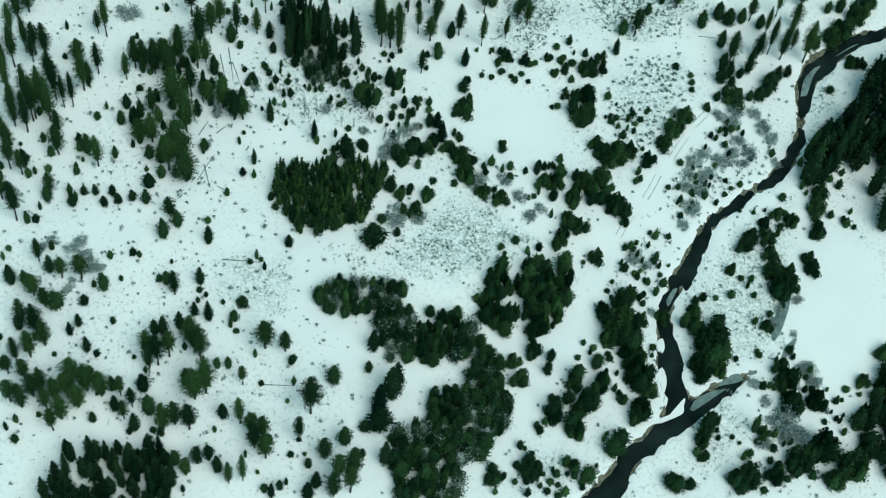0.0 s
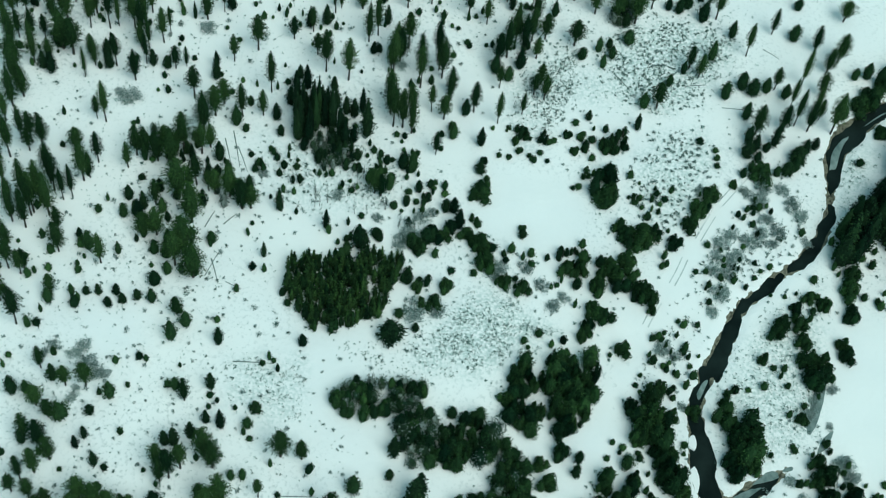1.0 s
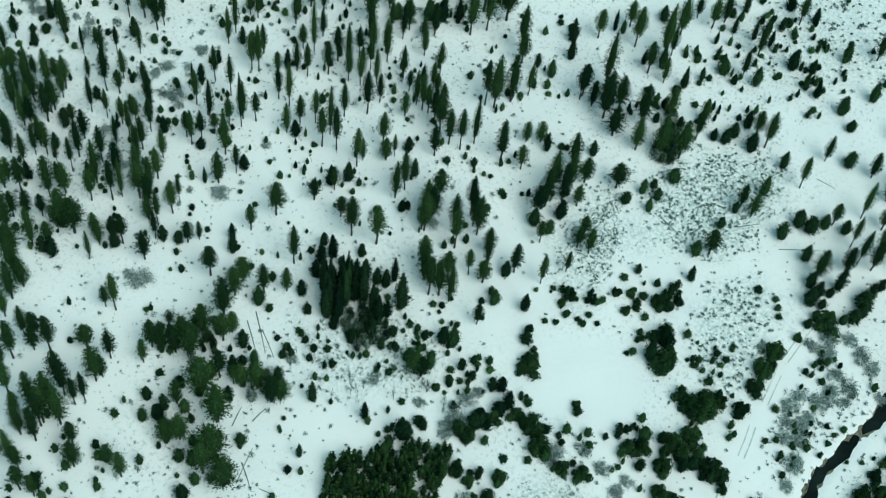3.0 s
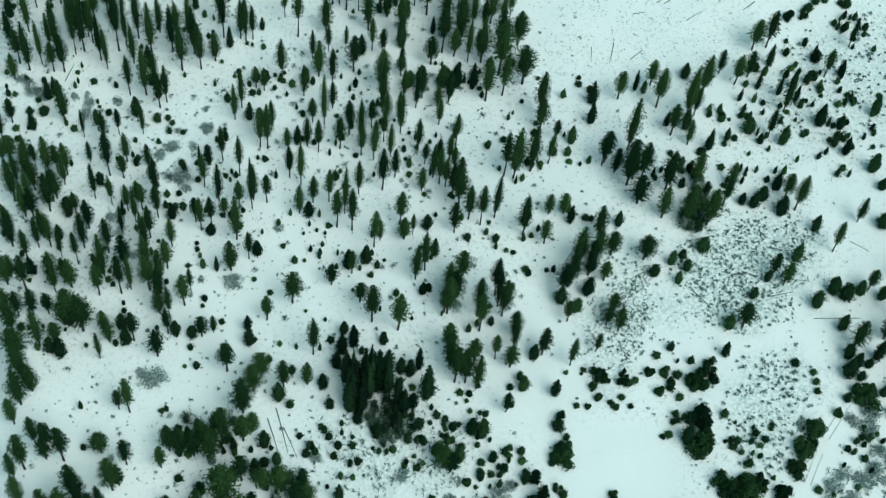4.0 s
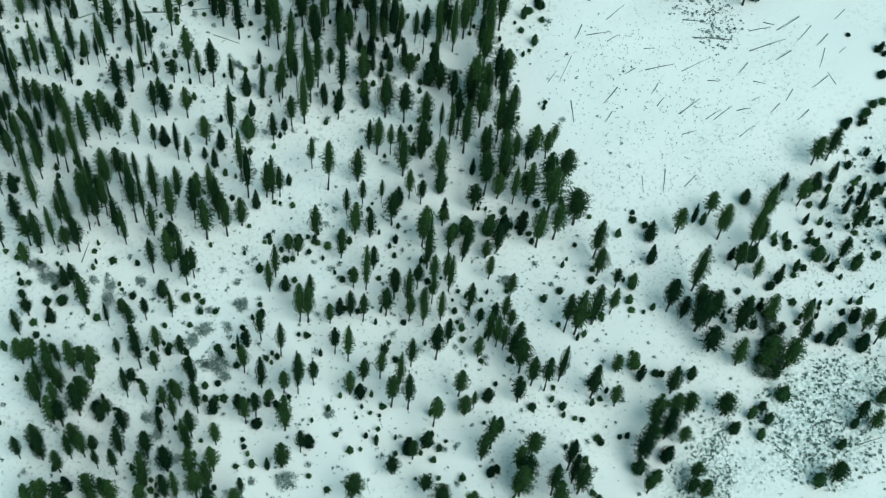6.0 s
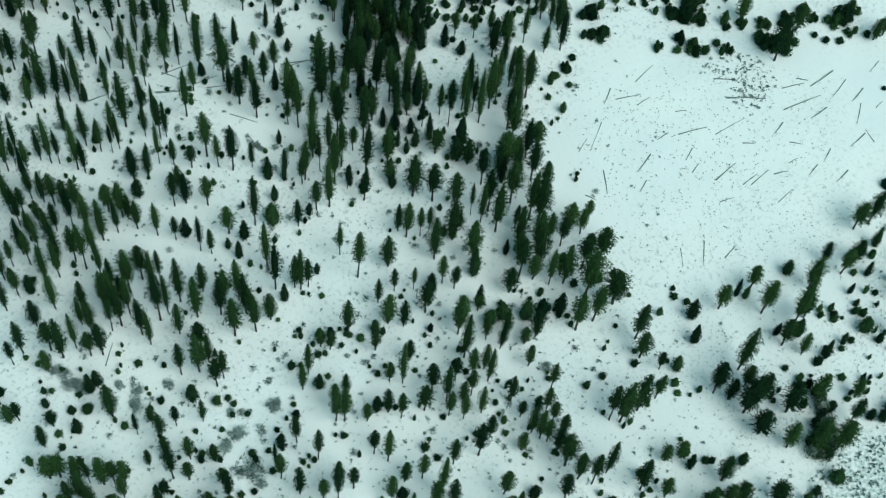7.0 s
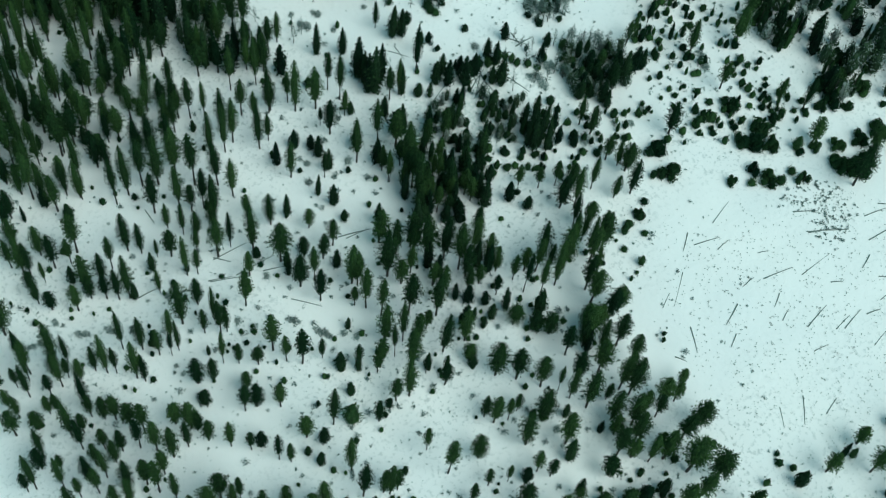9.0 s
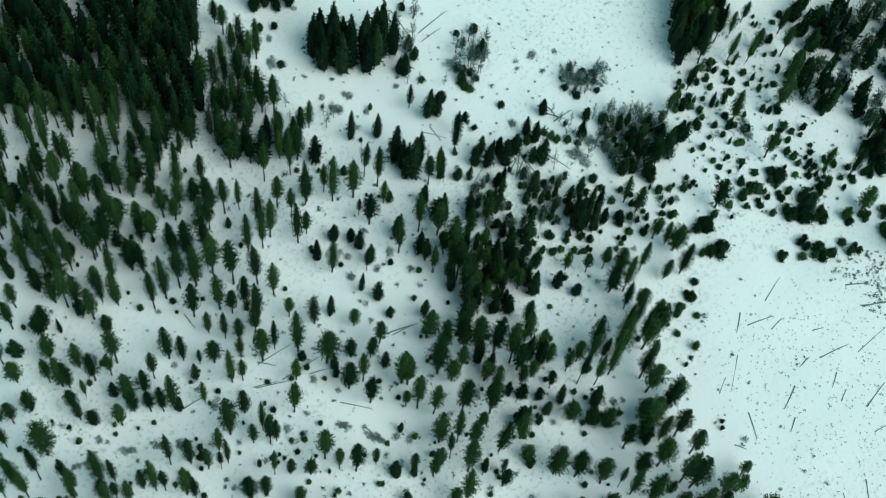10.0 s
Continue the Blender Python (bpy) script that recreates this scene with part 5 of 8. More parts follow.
plant("shrub", [(160.8, 172.4, 2.2, 5.9), (161.7, 168.8, 1.7, 4.7), (151.7, 160, 3.5, 9.6), (153.1, 156.1, 2.8, 7.7), (144.3, 156, 1.7, 4.6), (148.1, 161, 1.4, 3.8)])
plant("pine_tree", [(102.5, 449.1, 22, 5.4), (107, 446.6, 13.7, 2.6), (143.7, 440.3, 12.9, 2.8)])
plant("broad_pine", [(109.5, 452, 13.3, 3.2), (114.4, 452.7, 13.2, 3.2), (133, 427.6, 10.9, 4.1)])
plant("fir_tree", [(95.5, 459.7, 9.7, 2.9), (105.6, 458.9, 10.1, 5), (107, 458.4, 11.2, 2.6)])
plant("young_fir", [(111.2, 439.8, 5.4, 2.3), (139.9, 437.6, 5.1, 2.3)])
plant("broad_pine", [(191.7, 396.6, 19.6, 6), (201.5, 402.2, 11, 4.5), (218.7, 392.5, 8.9, 3.7), (221.7, 392.8, 9, 3.7)])
plant("young_fir", [(217.6, 394, 2.5, 2.1)])
plant("bare_tree", [(151.2, 460, 7.7, 2), (152.4, 458.3, 8.2, 2.1), (154.6, 457.9, 7.7, 2), (155.7, 457.3, 8.6, 2.2), (157.3, 457.2, 7.7, 2), (158, 455.9, 7.2, 2), (159.6, 455.8, 6.7, 1.9), (160, 454.2, 6.7, 1.9), (145.1, 462.7, 5.9, 1.7), (143.3, 464.7, 5.5, 1.7), (143.1, 462.2, 6, 1.7), (154.3, 467.7, 6.7, 1.9), (155.8, 468.5, 5.7, 1.8), (152.4, 470.6, 6.7, 1.9), (152.1, 472.5, 5.7, 1.8), (152.7, 467.7, 6.7, 1.9), (130.6, 488.9, 8.1, 2.1), (130.6, 485.3, 9.1, 2.3), (134.8, 484.6, 7.6, 2), (142.9, 467.5, 5.4, 1.7), (170.8, 442.2, 6.7, 1.9), (177.5, 440, 7.5, 2.1), (149.2, 470.7, 5.3, 1.7), (139.4, 489, 6.6, 1.9)])
plant("fir_tree", [(129.3, 463.3, 9, 3.5), (154.2, 452.2, 8.1, 3), (160, 448.9, 7.9, 3.2), (99.3, 526.3, 7.1, 3.6), (102, 525.7, 6.3, 2.4), (152.8, 446, 7.7, 2.5), (152.9, 448.4, 6.8, 2.3)])
plant("young_fir", [(103.8, 523.5, 4.9, 2.4)])
plant("pine_tree", [(87.6, 513, 13.1, 2.6), (83.3, 512.1, 13.2, 2.6), (81.2, 504.7, 13.6, 2.6), (75.7, 502.9, 13.7, 2.6)])
plant("broad_pine", [(89.8, 524.2, 12.6, 3.3), (89.1, 519.2, 12.8, 3.2), (90.8, 514.6, 10.8, 2.8), (84.3, 506.3, 11.1, 2.6), (81.6, 499.3, 8.9, 2.6), (89.7, 527.9, 10.4, 2.8)])
plant("broad_pine", [(152.6, 339.2, 16.4, 4.9), (158.4, 334.1, 22, 4.7), (166, 340.2, 15.5, 4.8), (152.8, 330.6, 12.8, 4.4), (140.5, 329.5, 22, 4.3), (133.5, 327.8, 13.1, 4.5), (184.5, 349.2, 12.7, 5), (188.5, 349, 15.1, 4.4), (96.9, 394.2, 16.2, 4.9), (116.3, 379.4, 22, 5.3), (117.6, 359, 22, 7), (125.6, 366.3, 13.8, 5.7), (122.4, 354.8, 15.1, 7), (103.1, 405.1, 10.4, 4.8), (26.5, 399.6, 21.3, 4.8), (8, 455.5, 22, 5.9), (66.6, 442.6, 19.7, 5.6), (85, 428.2, 22, 5.3), (84.3, 418.2, 22, 4.9), (94.2, 427.3, 22, 5.5), (99.5, 422.1, 22, 4.8)])
plant("conical_fir", [(151, 344, 5.5, 2.1), (163.2, 345.5, 6.4, 3.4), (157.1, 331.3, 8.3, 3.3), (203.8, 335.8, 6.6, 2.7), (172.4, 326.3, 6.1, 4.3), (179.6, 320.9, 8, 3.6), (191.2, 323.5, 8.4, 4.2), (196.3, 321.3, 5.5, 3.3), (165.9, 325.3, 5.5, 2.1), (70.9, 369.8, 6.2, 2.7), (94.8, 361.8, 6.7, 3.7), (98, 361.7, 7.3, 4.1), (102.8, 359.6, 8.8, 4.4), (106, 358.5, 8.8, 4.4), (106.8, 402.1, 9.1, 4.3), (7.3, 408.3, 7.6, 3.5), (61.5, 403, 9, 4.5)])
plant("fir_tree", [(137.1, 344.7, 9.1, 3.3), (134.6, 339.2, 8.6, 2.9), (149.1, 345.1, 8.9, 1.8), (152.6, 333.3, 6.4, 2), (186.6, 343.5, 9, 2.5), (189.8, 335.8, 8.4, 2.2), (194, 313.6, 7.5, 2.6), (192.2, 316.8, 6.9, 2.5), (160.3, 324, 8.8, 2.4), (185, 334.6, 8.5, 2), (188.6, 331.8, 7, 2), (174.2, 335.4, 5.6, 1.5), (180.5, 337.7, 7, 2), (95.2, 385.1, 5.5, 1.9), (99.8, 385.9, 5.6, 1.7), (101.5, 381.9, 7.2, 2.1), (106, 375.4, 7.4, 1.7), (86.7, 374.1, 7.9, 2.8), (110.4, 357.7, 8.5, 3.2), (42.6, 407.5, 8.9, 2.7), (54.3, 401.9, 8.2, 2.7), (51.2, 397.9, 8.5, 2.3), (56, 384.3, 8.7, 2.3), (64.3, 408.3, 6.8, 2.3), (69.9, 401.9, 5.5, 1.9), (68.4, 412.2, 8.5, 1.9), (37, 421.4, 7.7, 3.1), (28.4, 512.2, 8.9, 3.6), (34.5, 500.7, 6.4, 2), (43, 489.2, 8.3, 2.8), (28.5, 479.3, 8.5, 3), (20.3, 494.3, 8.3, 2.3), (23, 477.9, 7.5, 1.3), (31.6, 473.5, 7.7, 3), (13, 478.1, 9.3, 3.5), (25.5, 459.4, 8.8, 2.3), (35.3, 449.9, 8, 2.3), (41.6, 454, 8.9, 2.3), (33.6, 438.1, 8.1, 1.6), (42.7, 430.6, 5.9, 1.2), (62.5, 446, 5.5, 2.3), (67.2, 440.7, 8, 2.3), (66.4, 438.8, 7.2, 1.7), (76.5, 435.4, 9, 2.4), (65.4, 414.4, 8.7, 2.8), (71.3, 421.6, 6.2, 1.5), (90.1, 401.2, 6, 2.3), (81.4, 405.2, 9.1, 2), (97.1, 414.5, 8.6, 3.1), (100.1, 412.2, 6.6, 2.4), (99.6, 408.7, 7.9, 2.4), (95, 416.3, 8.2, 2), (95.8, 410.1, 7.3, 1.7), (96.9, 407.6, 6.2, 1.7)])
plant("medium_pine", [(153.8, 345.8, 10.3, 3.8), (172.8, 344.6, 9.7, 3.1), (161, 334.3, 11.7, 2.9), (155.9, 327, 10.2, 2.9), (140.1, 325.6, 10, 3.9), (179.6, 341.8, 10.8, 4), (199.6, 336.6, 11.7, 3.4), (210.2, 343.3, 11, 2.7), (177.1, 323.8, 11.6, 3.1), (108.5, 373.5, 11.4, 3.8), (108.8, 367.4, 11.5, 3.8), (124.3, 373.4, 11.5, 3.3), (102.4, 366.7, 11.2, 4.4), (108.7, 399.7, 10.7, 4.3), (119.5, 396.2, 10.7, 4.3), (114.9, 365.9, 10.1, 3.3), (33, 417, 10.8, 3.1), (13.5, 389.1, 11.8, 3.3), (35.3, 381.7, 11.2, 3.9), (51.6, 404.5, 11.7, 3.8), (71.8, 409.9, 11.2, 2.8), (12.6, 427.8, 10.6, 2.8), (30.3, 498.1, 9.4, 3.6), (36.6, 499.8, 9.6, 3.2), (19.3, 479.2, 11.8, 4.3), (27.7, 507.4, 10.9, 3.6), (24.5, 506.3, 9.3, 3.1), (54.8, 495.8, 9.6, 3.3), (51.5, 497.9, 9.6, 3.2), (45.6, 502.6, 9.5, 3.2), (17.2, 461.8, 11.5, 3.1), (19, 456, 9.3, 3.3), (27.3, 454.5, 10.7, 3.2), (30.1, 452.7, 11, 3), (71.6, 441.3, 9.5, 3.2), (76, 446.8, 9.5, 2.9), (86.7, 425.2, 11.6, 3.9), (86, 413.4, 10.6, 2.8), (50.7, 423.6, 9.7, 3.2), (106.5, 417.8, 11.8, 2.9), (101.6, 417, 9.7, 2.9)])
plant("pine_tree", [(144.1, 344.1, 12, 4), (175.3, 340.5, 12.5, 3.9), (184.2, 329.5, 15.9, 3.5), (74.9, 402, 20.4, 3.7), (82.8, 400.5, 12.8, 3.2), (73.2, 383.4, 22, 3.7), (80.5, 383.2, 13.5, 4.1), (87.5, 388.2, 16.1, 3.7), (100.6, 390.2, 15.7, 4.3), (104.6, 384.9, 18, 2.8), (106.6, 381.4, 22, 4.3), (116.9, 391.2, 15.9, 3.3), (115.2, 381.4, 22, 4.3), (106.3, 369.3, 17.8, 4.4), (111.5, 364.8, 16.8, 2.8), (121.6, 374.8, 14.2, 4.5), (88.7, 363.9, 14.8, 4.3), (83.2, 369.8, 14.6, 4.3), (74.4, 370.6, 14.8, 4), (77.3, 368.6, 12.8, 3.1), (65.3, 371.6, 16.5, 3.6), (109.2, 393.7, 15.7, 3.8), (116.5, 397.2, 12.5, 3.9), (125.1, 396.8, 12.1, 4.7), (113.5, 393.5, 14.2, 3.9), (120.3, 390.1, 17.1, 4.3), (120.8, 385.3, 15.8, 3.9), (118.6, 372.4, 13.1, 3.3), (116.5, 374.2, 13.1, 3.3), (17.6, 428.5, 13.5, 3.1), (19.5, 427.2, 12.7, 3.6), (21.5, 424.8, 13.2, 4), (23.3, 421.9, 16.4, 3.6), (23.7, 417.2, 18.1, 3.6), (20, 408.9, 19.9, 3.5), (18.6, 411.6, 16.8, 3.5), (22.7, 411.9, 15.5, 3.1), (26, 414.2, 18.2, 3.6), (29.6, 420.4, 12.7, 4), (31.9, 417.9, 14.9, 4), (33.8, 413.8, 13.9, 3.1), (9, 417.7, 16.5, 3), (5.6, 400.2, 12.3, 3.5), (8.1, 391, 18.6, 3.8), (6.3, 393.6, 13, 4), (16.1, 399.8, 14.2, 3), (15.6, 393.6, 17.3, 3.5), (15.8, 388.3, 15.7, 3.8), (20.5, 398.4, 17, 3.9), (21.6, 396.4, 20.2, 3.9), (21.9, 393, 18.8, 3.9), (24, 397.2, 14.3, 3), (30.1, 401.7, 15.1, 4.3), (29.9, 390.9, 22, 3.9), (25.1, 389.3, 17.6, 3.5), (35.5, 393.3, 20.6, 3.5), (37.4, 388.4, 19.1, 3.9), (40.9, 393.7, 12.9, 3.1), (42.2, 386.8, 19.3, 3.6), (44.1, 388.8, 16.1, 3.6), (32.4, 386.3, 15.5, 3), (50.2, 413, 12.4, 3.2), (57.8, 404.2, 22, 3.2), (56, 393.6, 19.3, 3.1), (55.4, 387.7, 22, 3.6), (59.4, 386.4, 16.4, 3.1), (60.4, 385.5, 19.6, 3.1), (47.4, 389.3, 16.1, 3.6), (47.3, 385, 17.6, 4), (43, 381.1, 17.6, 4.3), (47.5, 380.2, 16.4, 3.6), (51.5, 381.5, 12.2, 3.6), (71.9, 402.4, 12.8, 3.2), (43.4, 415.8, 15.5, 3.1), (46, 415.5, 13, 3.7), (14.7, 422.5, 12.2, 2.8), (15.4, 418.9, 13.7, 3), (17.6, 420.4, 12.3, 2.8), (11.2, 409.7, 16.9, 3), (9.5, 414.7, 15.2, 3), (14.1, 409.3, 17, 3), (30.4, 503.7, 15.2, 4.3), (24.2, 495.9, 15.2, 3.6), (28.4, 491, 12.7, 3.6), (32.1, 493.4, 13.8, 3), (38.2, 494.7, 16.9, 4.4), (37.2, 489, 19.2, 4.5), (46.2, 494.1, 12.2, 4), (38, 481.8, 19.6, 3.1), (23.6, 488.5, 13.6, 3.9), (25.3, 484.5, 14.1, 3.5), (27, 482.2, 22, 3.8), (29.2, 482.3, 15.1, 3.8), (30.3, 476.9, 16.4, 4), (17.8, 487.9, 13.1, 3.1), (20.9, 480.2, 13.4, 3.5), (14.9, 483.9, 14.3, 3.2), (47.7, 487.3, 12.3, 2.8), (50.1, 486.9, 14.6, 3.9), (54.7, 490.2, 14.5, 3.7), (44.4, 480.8, 14.8, 2.8), (42.2, 472.2, 20.7, 2.9), (45.5, 473.1, 22, 3.6), (49.2, 473.8, 22, 4), (54.2, 479.3, 19.9, 4.3), (52.4, 472.4, 22, 4.4), (56.8, 473.1, 22, 4.3), (59.3, 468.6, 22, 4.3), (48.4, 466.4, 19.4, 3.8), (53.8, 465, 18.4, 3.6), (55.6, 462.9, 13.3, 3.2), (58.3, 462.2, 19.9, 3.2), (63.7, 465.9, 18.1, 3.7), (58.9, 458, 22, 3.9), (66, 473.5, 19.1, 2.9), (69.1, 472.6, 21.1, 2.9), (64.1, 485.4, 12, 3.3), (66.4, 484, 17, 3.3), (71.2, 477.5, 18.3, 3.3), (71.8, 474, 20.4, 3.7), (65.3, 461.9, 17.6, 3.2), (57.7, 456.8, 12.5, 3.2), (29.8, 508.2, 12.8, 3.6), (34.1, 506.5, 13.1, 3.2), (58.8, 490.3, 13.5, 3.7), (61.9, 489.4, 13.5, 3.7), (60.5, 484, 15.8, 3.7), (51.8, 481.3, 16.4, 3.2), (58.5, 479.1, 16.3, 3.7), (76.8, 479.2, 16.1, 3.3), (10.1, 472.8, 12.4, 3.9), (9.6, 477.8, 14.9, 3), (18.5, 474.2, 12.5, 3.7), (17.6, 467.1, 17.1, 4.1), (18.7, 466, 14.8, 3), (22.5, 468.8, 14.2, 3.5), (23.8, 464.7, 16.6, 3.7), (29.5, 465.8, 17.2, 4.3), (27.5, 456.2, 17, 4.3), (23.7, 453.2, 13.2, 3.3), (31.2, 456.7, 15.4, 3.1), (32.3, 451.3, 14.8, 3), (34.4, 450.5, 22, 3.5), (39.1, 460.8, 17, 3.5), (46.6, 455.1, 13.6, 3.8), (55.4, 450.1, 18.1, 4.3), (46.2, 442.1, 13.9, 3.1), (41.3, 439.7, 22, 4.3), (47.2, 433.7, 17.3, 3.1), (5.4, 465.1, 12.2, 3.3), (9.7, 465.6, 12, 3.6), (4.2, 451.7, 22, 2.9), (-0.2, 452.3, 21.5, 3.5), (8.7, 444.9, 17.9, 3.3), (14.2, 444.5, 22, 3.8), (13.1, 441.7, 13.2, 3.1), (31.3, 438.6, 17.5, 3), (22.6, 437.4, 20.5, 3), (27.4, 433.4, 22, 3.3), (37.8, 426.1, 13.6, 3.9), (40.9, 424.9, 13.1, 3), (-1, 457.7, 14.2, 2.9), (0.5, 449.7, 17.5, 2.9), (-3.4, 452.2, 14.6, 2.9), (62.8, 448, 22, 3.8), (69.1, 451.6, 13.6, 3.2), (55, 436.9, 20.3, 3.3), (67.4, 435.3, 16.4, 4.3), (70.8, 435.1, 16.3, 2.8), (69.5, 430.2, 16.2, 3.6), (75, 438.7, 13.2, 3.1), (78.4, 440.5, 13, 3.1), (77.4, 430.5, 20, 4.3), (78.3, 429.5, 16.9, 3.7), (77.2, 424, 19.9, 3.6), (87.6, 436.2, 17.6, 4.5), (79.4, 421.2, 19, 3.2), (89.5, 415, 22, 4), (76.9, 415.4, 19.1, 4.1), (80.1, 413.4, 19.9, 2.8), (81.8, 410.5, 19.4, 3.6), (86.4, 407.1, 22, 3.6), (91.8, 407, 16.4, 3.5), (78.5, 407, 21.1, 4.1), (72.8, 410.6, 17.9, 3.3), (55, 424.9, 18.5, 4), (58.9, 419.3, 19.2, 3.8), (98.7, 416.9, 12.2, 2.9), (98, 426, 22, 4.7), (105.8, 420.2, 15.6, 3.8), (93.6, 419, 14.4, 3.2), (105, 424.5, 17.8, 3.8), (93.1, 431.9, 17.9, 4.1), (89.5, 432.1, 16.1, 3.7), (92.6, 421.6, 12, 3.3), (99.9, 419.9, 16.1, 3.8)])
plant("shrub", [(98.5, 380.3, 0.9, 2.4), (94.7, 398.4, 0.8, 2.2), (97.5, 376.6, 0.5, 1.4), (99.8, 376.4, 0.6, 1.5), (72.4, 393.7, 0.5, 1.4), (18, 452.8, 0.8, 2.1), (11.7, 450.2, 0.8, 2), (13.2, 450.1, 0.5, 1.4), (21.2, 448, 0.9, 2.3), (22.6, 447.5, 0.8, 2.1), (27.1, 445.9, 1, 2.5), (28.1, 445, 0.7, 1.8), (31.5, 443.3, 1, 2.5), (32.8, 442.7, 0.8, 2.1), (10.9, 450.4, 0.5, 1.2), (35.7, 431.7, 0.6, 1.5), (36.1, 429.5, 0.6, 1.5), (34.6, 430.6, 0.4, 1), (41.6, 446.7, 1, 2.6), (37.2, 448, 0.4, 1), (51.8, 434.5, 0.8, 2.2), (54.3, 431.8, 0.7, 1.7), (58.2, 431.8, 0.6, 1.6), (61.4, 429.4, 0.8, 2.2), (62.5, 428.4, 0.9, 2.5), (65.4, 424.4, 0.9, 2.5), (66.4, 423, 1, 2.6), (66.9, 422.1, 0.7, 1.9), (69.9, 421.1, 0.8, 2.2), (71.8, 419, 0.8, 2.1), (62.2, 440.8, 0.8, 2.1), (64.1, 420.1, 0.6, 1.6)])
plant("slender_pine", [(80.6, 404.7, 10.2, 1.7), (71.9, 389.9, 13.4, 2.3), (79.1, 377.1, 10.4, 2.3), (90.4, 387.2, 12.7, 2.3), (93.1, 388, 10.2, 2.3), (103.3, 387.5, 14.4, 1.7), (111.4, 380.9, 10.2, 2.3), (127.4, 375.8, 9.3, 2.7), (94.3, 366.2, 11.5, 2.3), (89.7, 374.7, 12.8, 2.8), (91.6, 372.4, 11.1, 2.8), (83.2, 375.8, 10.7, 1.7), (74.6, 375.9, 11.4, 2.3), (15.5, 430.3, 12.1, 2.7), (29.6, 414.7, 14.1, 2.7), (11.8, 420.1, 13.8, 2.7), (11.3, 391.9, 17.7, 2.5), (14.4, 396.7, 12.9, 2.5), (19.7, 392.7, 17.8, 2.5), (25.9, 386.4, 16.4, 2.5), (33.4, 399.5, 14.8, 2.3), (37.2, 410.4, 14.3, 2.7), (40.4, 407.7, 10.7, 2.3), (44.3, 403, 15.5, 2.3), (46.2, 401.3, 10.8, 2.3), (62.2, 385.5, 13.3, 2.7), (47.8, 383.8, 13.6, 2.3), (66.5, 400.2, 11.5, 2.8), (46.1, 420.1, 9.5, 2.8), (33.3, 490.9, 10.4, 2.3), (33.7, 479.5, 15.9, 2.8), (36.2, 477, 11.1, 2.3), (69.5, 483.1, 14.8, 2.1), (49.1, 461.6, 11.8, 2.3), (51.4, 458.7, 15.4, 2.3), (53.9, 457.1, 11.8, 2.8), (15.8, 469.2, 13.6, 2.7), (17.1, 458.6, 12.1, 2.7), (20.5, 462.5, 10.4, 1.6), (27.2, 463.9, 11.7, 2.7), (34.3, 458.5, 16.6, 2.7), (41.4, 458.9, 14.2, 2.8), (43.9, 456.4, 9.5, 1.5), (47.5, 449.3, 18.5, 2.8), (49.6, 448.5, 12.9, 2.3), (52, 453.2, 11.1, 2.3), (40.5, 448.5, 12, 1.9), (47.5, 437.2, 17.9, 2), (44.4, 435.5, 12.5, 2.4), (3.4, 466.8, 11.5, 2.5), (8.4, 448.2, 16.8, 2.5), (16.6, 443.5, 13.7, 2.3), (15.2, 440.4, 11.5, 2.3), (27.8, 440.6, 20.4, 2.5), (37.6, 437.9, 16.4, 2.7), (37.8, 434.6, 16.1, 1.9), (33.8, 435.7, 13.9, 2.7), (36, 434.3, 12.2, 1.7), (20.7, 439.1, 13.8, 2.5), (24.2, 436.4, 14.4, 2.3), (28.6, 431.9, 14.5, 2.5), (1.8, 461.4, 12.1, 2.3), (58.9, 451.1, 17, 2.3), (59.1, 442.8, 12.5, 2.8), (75.3, 425.6, 9.6, 2.3), (76.8, 411.2, 15.9, 2), (69, 413, 11.8, 2.3), (56.3, 421.4, 13.2, 2.4), (47.3, 425.8, 12, 2.3), (44.5, 427.5, 17.9, 1.9), (48.6, 433.5, 13.9, 2.3), (63.2, 418.4, 10.7, 2), (84.6, 403.2, 9.4, 1.6), (91, 417.8, 9.3, 2.3), (103.5, 412.9, 10, 2.4)])
plant("young_fir", [(194.1, 336.1, 5.2, 2.6), (199.2, 341.7, 4.7, 3.4), (174, 332.2, 3.3, 1.5), (178.5, 330.2, 2.4, 1.1), (201.2, 331.1, 2.7, 1.5), (189.9, 330.4, 2.6, 1.3), (181.7, 326.5, 3.3, 1.5), (186.7, 314.3, 2.8, 1.5), (175, 319.7, 2.4, 1.1), (203, 326.7, 3.2, 1.8), (50, 401.1, 4.7, 1.7), (65.2, 413.8, 5.4, 1.9), (65.3, 387.7, 4.9, 1.7), (59.4, 373.6, 4.1, 1.7), (61.8, 372.8, 3.9, 2.3), (21.1, 499.8, 4.6, 2), (65.3, 480.6, 5.2, 1.7)])
